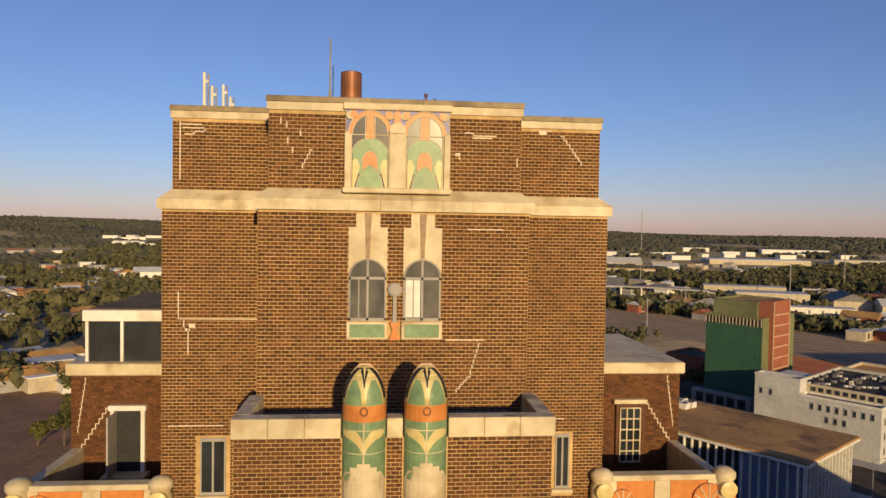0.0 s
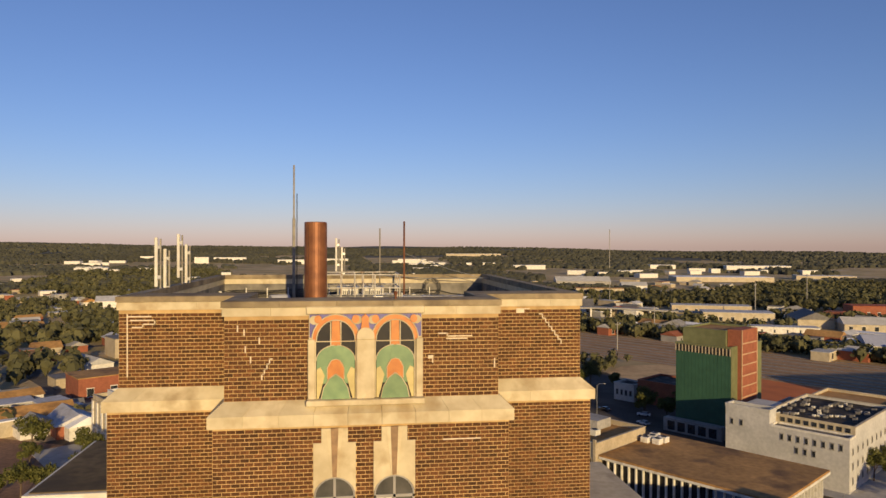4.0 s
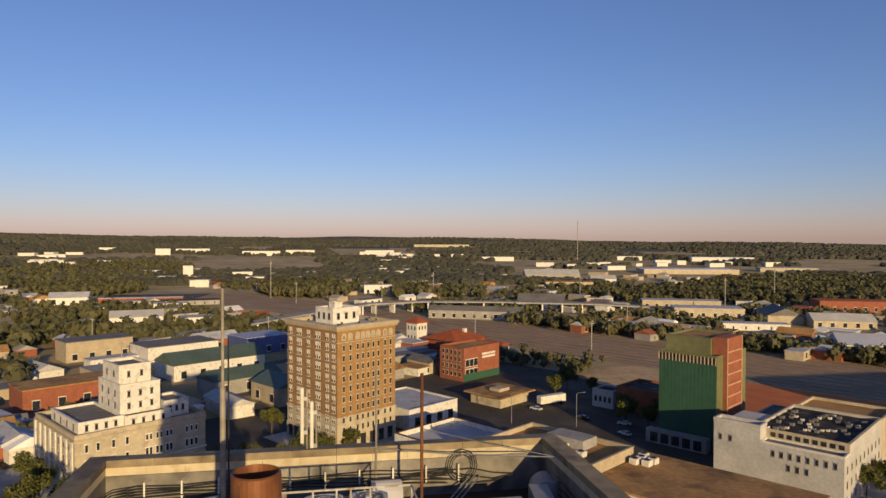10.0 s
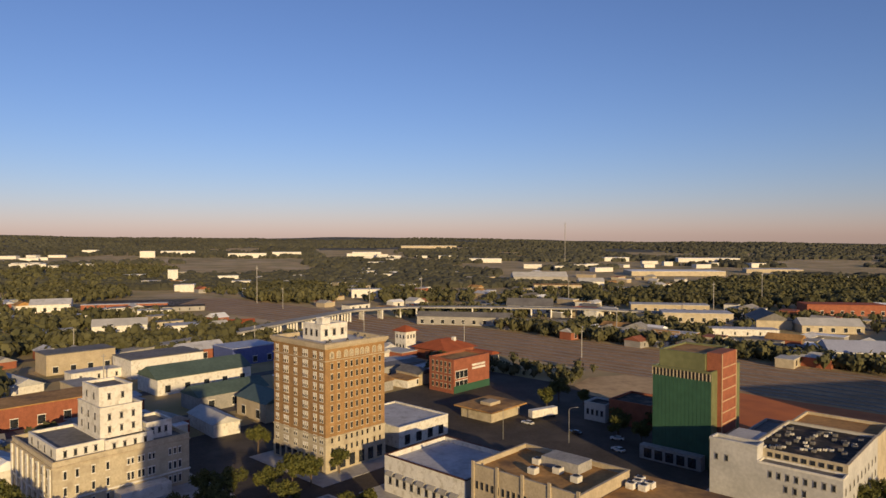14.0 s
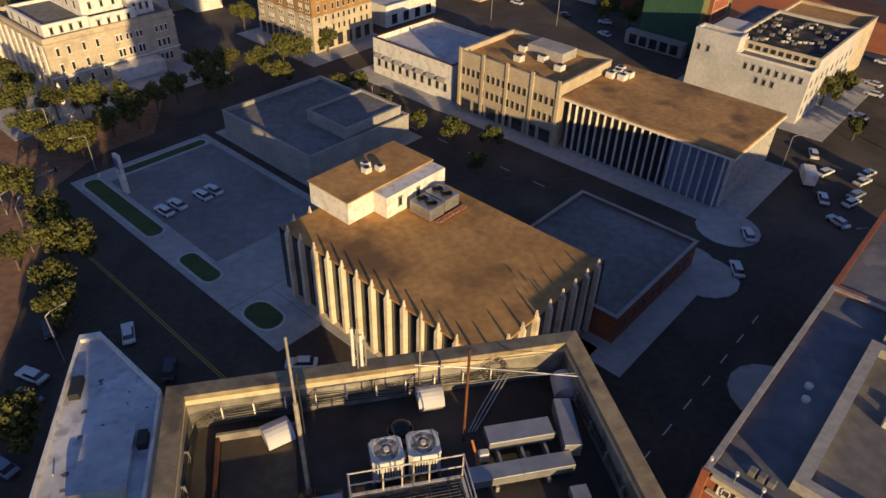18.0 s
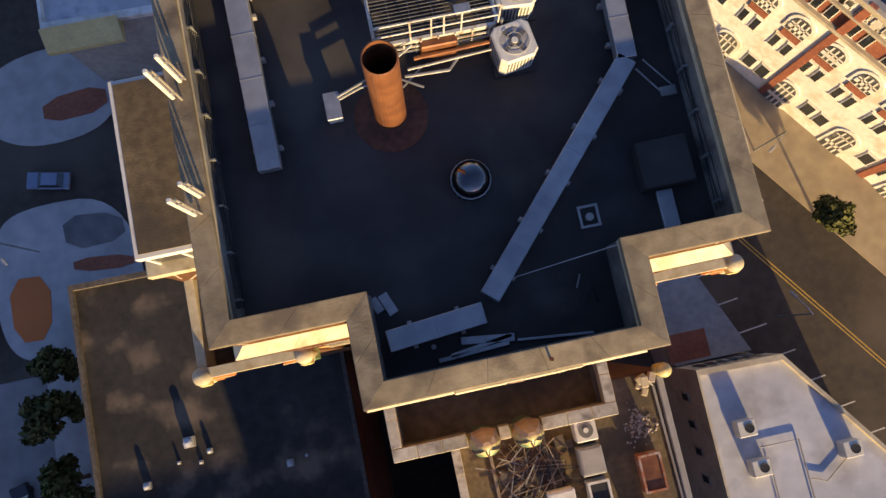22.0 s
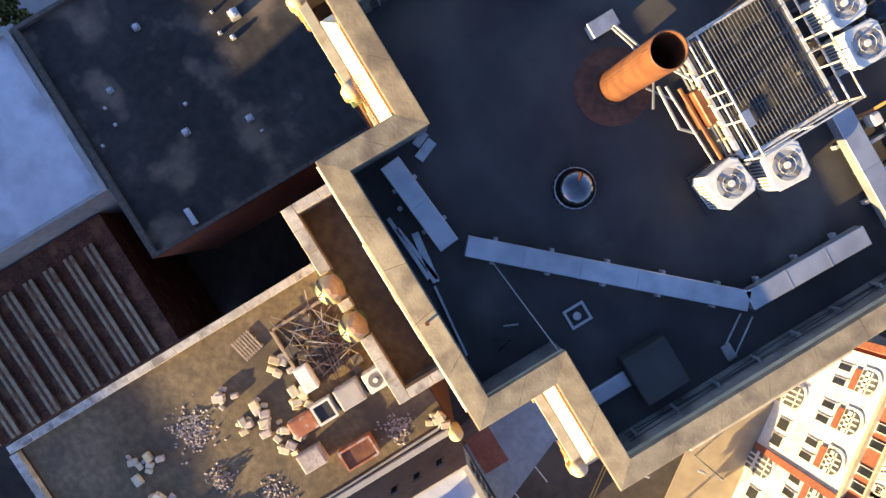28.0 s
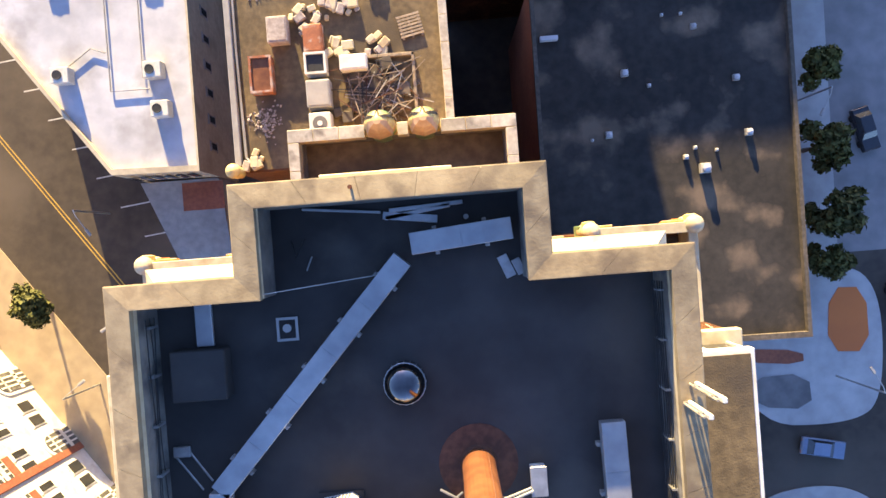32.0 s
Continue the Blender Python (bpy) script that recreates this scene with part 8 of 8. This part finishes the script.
# ---- cars and street lamps ----
def car_proto(mat, label):
    t = thing("parked_car", label, "car", (0, 0, 0), group="parked cars")
    MB().loft([[(-0.88 * k, y, z) for y, z in ()] or [(-w, -l, z), (w, -l, z), (w, l, z), (-w, l, z)] for w, l, z in ((0.86, 2.15, 0.28), (0.92, 2.3, 0.5), (0.9, 2.28, 0.78), (0.84, 2.15, 0.92))  for k in (1,)]).make("body", mat, t)
    MB().loft([[(-w, -l0, z), (w, -l0, z), (w, l1, z), (-w, l1, z)] for w, l0, l1, z in ((0.8, 1.75, 1.05, 0.92), (0.66, 1.3, 0.45, 1.4))]).make("window_band", GLASS, t)
    MB().box(-0.64, 0.64, -1.28, 0.42, 1.4, 1.45, 0.02).make("car_roof", mat, t)
    for x in (-0.86, 0.86):
        for y in (-1.4, 1.4):
            mb = MB(); mb.loft([[(x + dx, y + 0.33 * math.cos(a), 0.33 + 0.33 * math.sin(a)) for a in [i * math.pi / 6 for i in range(12)]] for dx in (-0.1, 0.1)]); mb.make("wheel", RUBBER, t)
    for x in (-0.62, 0.62):
        MB().box(x - 0.18, x + 0.18, 2.2, 2.33, 0.58, 0.74, 0.02).make("headlight", CHROME, t); MB().box(x - 0.18, x + 0.18, -2.33, -2.2, 0.6, 0.76, 0.02).make("tail_light", REDBOX, t)
    return t
cars = {"w": car_proto(CARPAINT, "white parked car with dark windows"), "b": car_proto(CARBLUE, "blue-grey car parked at the kerb"), "d": car_proto(CARDARK, "dark car parked at the kerb"), "r": car_proto(CARRED, "dark red car at the kerb")}
CG = 35.4
used = set()
for k, x, y, rz in (("w", -30, 80.2, 12), ("w", -41.7, 73.9, 55), ("b", -41.4, 69.7, 55), ("d", -23.3, 71.4, 0), ("w", -5, 69.2, 80), ("w", -28.2, 113.7, 39), ("w", -26.1, 115.6, 39), ("w", -21.6, 118.2, 39), ("w", -19.6, 119.8, 39), ("b", -41.5, 58.7, 50), ("w", 70.3, 77.5, -20), ("w", 101, 95.4, -30), ("w", 98.3, 87.4, 10), ("w", 105.7, 93, -70), ("b", 108.8, 95.5, -70), ("w", 117.4, 102.7, -70), ("w", 114, 99.9, -70), ("d", -41.7, 83.4, 20), ("d", -45.4, -8.7, 14), ("r", -51.0, -2.4, 8), ("b", -38.7, 24.3, 78), ("d", -47.8, 9.6, 10), ("w", 96, 195, 20), ("w", 101, 206, 60), ("b", 109, 196, 40), ("w", 150, 140, 35), ("w", 170, 160, 35), ("d", 90, 215, 35), ("w", 78, 230, 35), ("w", 155, 146, 20), ("b", 130, 90, 35), ("b", -36, -34, 30), ("w", 111.5, 112.7, -30), ("w", 108.5, 104.8, -70), ("w", 136, 128.5, 20), ("w", 78.3, 86.6, -20)):
    if k not in used:
        used.add(k)
        ob = cars[k]
        ob.matrix_basis = pose(x, y, 0.03, 0, 0, rz)
    else:
        copy_thing(cars[k], pose(x, y, 0.03, 0, 0, rz))
tk = thing("delivery_truck", "white box truck parked at the kerb", "truck", (102.5, 103, 0))
m = pose(102.5, 103, 0.03, 0, 0, -28)
MB().box(-1.2, 1.2, -3.4, 1.6, 0.9, 3.3, 0.05).make("cargo_box", WHITE, tk, m=m); MB().box(-1.1, 1.1, 1.7, 3.4, 0.6, 2.2, 0.15).make("cab", CARPAINT, tk, m=m)
for x in (-1.0, 1.0):
    for y in (-2.3, 2.6):
        mb = MB(); mb.loft([[(x + dx, y + 0.45 * math.cos(a), 0.45 + 0.45 * math.sin(a)) for a in [i * math.pi / 6 for i in range(12)]] for dx in (-0.14, 0.14)]); mb.make("wheel", RUBBER, tk, m=m)
tk2 = thing("delivery_truck", "long white trailer parked in the yard", "truck", (86, 236, 0)); m = pose(86, 236, 0.03, 0, 0, -70)
MB().box(-1.25, 1.25, -6, 6, 1.1, 3.9, 0.06).make("trailer", WHITE, tk2, m=m)
for y in (-4.5, 4.5):
    MB().box(-1.1, 1.1, y - 0.5, y + 0.5, 0, 1.1, 0.2).make("wheel_set", RUBBER, tk2, m=m)
for x, y, h, rz in ((-53.4, 143.5, 9.5, 215), (-43.6, 132.5, 7.6, 200), (-33.6, 122.4, 4.2, 190), (-49, 105, 9, 90), (-38, 76, 9, 40), (30, 4, 7, 35), (34.5, -6, 7, 125), (31, -12, 7, 125), (35.5, -19, 7, 125), (-41, 17, 8, -60), (-38, -12, 8, 60), (16, 148, 8, 0), (100, 108, 8, 0), (92, 75, 8, 180), (64, 214, 10, 0), (-37, -26, 8, 60), (84, 206, 11, 0), (37, 12, 7, 215)):
    lp = thing("street_lamp", "slim grey street lamp with a single arm", "street lamp", (x, y, 0.1), group="street lamps")
    m = pose(x, y, 0.1, 0, 0, rz)
    MB().rod((0, 0, 0), (0, 0, h), 0.1, 7).make("pole", STEEL, lp, m=m); MB().path([(0, 0, h), (0.8, 0, h + 0.4), (2.6, 0, h + 0.5)], 0.05).make("arm", STEEL, lp, m=m)
    MB().box(2.3, 3.1, -0.14, 0.14, h + 0.42, h + 0.58, 0.05).make("lamp_head", CONC, lp, m=m)

ma = thing("signal_mast", "grey mast arm with traffic signals over the junction", "traffic signal", (-56.6, 118.2, 0.1))
m = pose(-56.6, 118.2, 0.1, 0, 0, 42)
MB().rod((0, 0, 0), (0, 0, 5.0), 0.14, 8).make("pole", STEEL, ma, m=m); MB().path([(0, 0, 4.2), (1.5, 0, 4.5), (11.5, 0, 5.0)], 0.1).make("arm", CONC, ma, m=m)
for x in (6.0, 10.8):
    MB().box(x - 0.17, x + 0.17, -0.3, -0.08, 4.3, 5.3, 0.04).make("signal_head", RUBBER, ma, m=m)
mo = thing("monument", "slender white stone monument on a stepped base", "monument", (-54.8, 161, 0.1))
MB().loft([[(-54.8 + w * sx_, 161 + w * sy_, z) for sx_, sy_ in ((-1, -1), (1, -1), (1, 1), (-1, 1))] for w, z in ((1.5, 0.1), (1.5, 0.6), (1.1, 0.6), (1.1, 1.1), (0.75, 1.1), (0.7, 2.6), (0.5, 2.7), (0.38, 6.8), (0.1, 8.0))]).make("shaft", WHITEF, mo)

# ---- bricks of the tower's faces ----
CO, BL = 0.0965, 0.208
def brick_face(y, x0, x1, z0, z1, holes, sink):
    n = int((z1 - z0) / CO)
    for r in range(n):
        z = z0 + r * CO
        x = x0 - (BL / 2 if r % 2 else 0)
        while x < x1:
            p0, p1 = max(x, x0) + 0.006, min(x + BL, x1) - 0.006
            x += BL
            for h0, h1, g0, g1 in holes:
                if z + CO * 0.6 > g0 and z + CO * 0.4 < g1 and p1 > h0 and p0 < h1:
                    p0, p1 = (p0, min(p1, h0)) if (p0 + p1) / 2 < (h0 + h1) / 2 else (max(p0, h1), p1)
            if p1 - p0 > 0.03:
                sink.append((p0, p1, y, z + 0.008, z + CO - 0.009))
allb = []
PH = [(-1.25, 1.49, 55.0, 57.6)]
brick_face(-1.89, -3.21, 3.40, 55.2, 57.22, PH, allb)
brick_face(0.06, -6.19, -3.21, 55.2, 57.22, [], allb)
brick_face(0.06, 3.40, 6.19, 55.2, 57.22, [], allb)
LH = [(-1.15, -0.09, 51.28, 51.78), (-1.12, -0.12, 51.78, 54.23), (-0.93, -0.31, 54.2, 54.57), (0.27, 1.33, 51.28, 51.78), (0.3, 1.3, 51.78, 54.23), (0.49, 1.11, 54.2, 54.57), (-0.06, 0.24, 51.28, 51.78)]
brick_face(-2.11, -3.43, 3.62, 48.6, 54.64, LH, allb)
brick_face(-0.16, -6.41, -3.43, 45.7, 54.64, [(-5.45, -4.5, 46.3, 48.2)], allb)
brick_face(-0.16, 3.62, 6.41, 45.7, 54.64, [(4.85, 5.5, 46.3, 48.2)], allb)
brick_face(-4.32, -3.54, -1.12, 46.5, 49.4, [], allb); brick_face(-4.32, -0.1, 0.27, 46.5, 49.4, [], allb); brick_face(-4.32, 1.31, 3.78, 46.5, 49.4, [], allb)
brick_face(3.3, -10.36, -6.42, 45.75, 49.2, [(-9.15, -7.85, 45.7, 48.3)], allb); brick_face(3.3, 6.42, 10.36, 45.75, 49.2, [(7.9, 9.15, 45.7, 48.35)], allb)
def emit(bricks, mb):
    for p0, p1, y, z0, z1 in bricks:
        k = len(mb.v)
        mb.v += [(p0, y, z0), (p1, y, z0), (p1, y, z1), (p0, y, z1), (p0 + 0.002, y - 0.011, z0 + 0.002), (p1 - 0.002, y - 0.011, z0 + 0.002), (p1 - 0.002, y - 0.011, z1 - 0.002), (p0 + 0.002, y - 0.011, z1 - 0.002)]
        mb.f += [(k + 4, k + 5, k + 6, k + 7), (k, k + 1, k + 5, k + 4), (k + 1, k + 2, k + 6, k + 5), (k + 2, k + 3, k + 7, k + 6), (k + 3, k, k + 4, k + 7)]
near = [b for b in allb if b[2] == -1.89 and b[0] > 1.5 and b[3] > 55.6 and b[1] - b[0] > 0.18][:290]
keep = set(near)
rest = MB(); emit([b for b in allb if b not in keep], rest)
tagged(rest.make("brickwork", BRICK, tower, "courses of dark and light brown brick"), kind="stuff")
one = MB(); emit([(-(BL - 0.012) / 2, (BL - 0.012) / 2, 0.0, 0.0, CO - 0.017)], one)
ob = one.make("brick", BRICKP, tower); bm_ = ob.data; bpy.data.objects.remove(ob)
for p0, p1, y, z0, z1 in near:
    piece("brick", bm_, tower, pose((p0 + p1) / 2, y, z0))
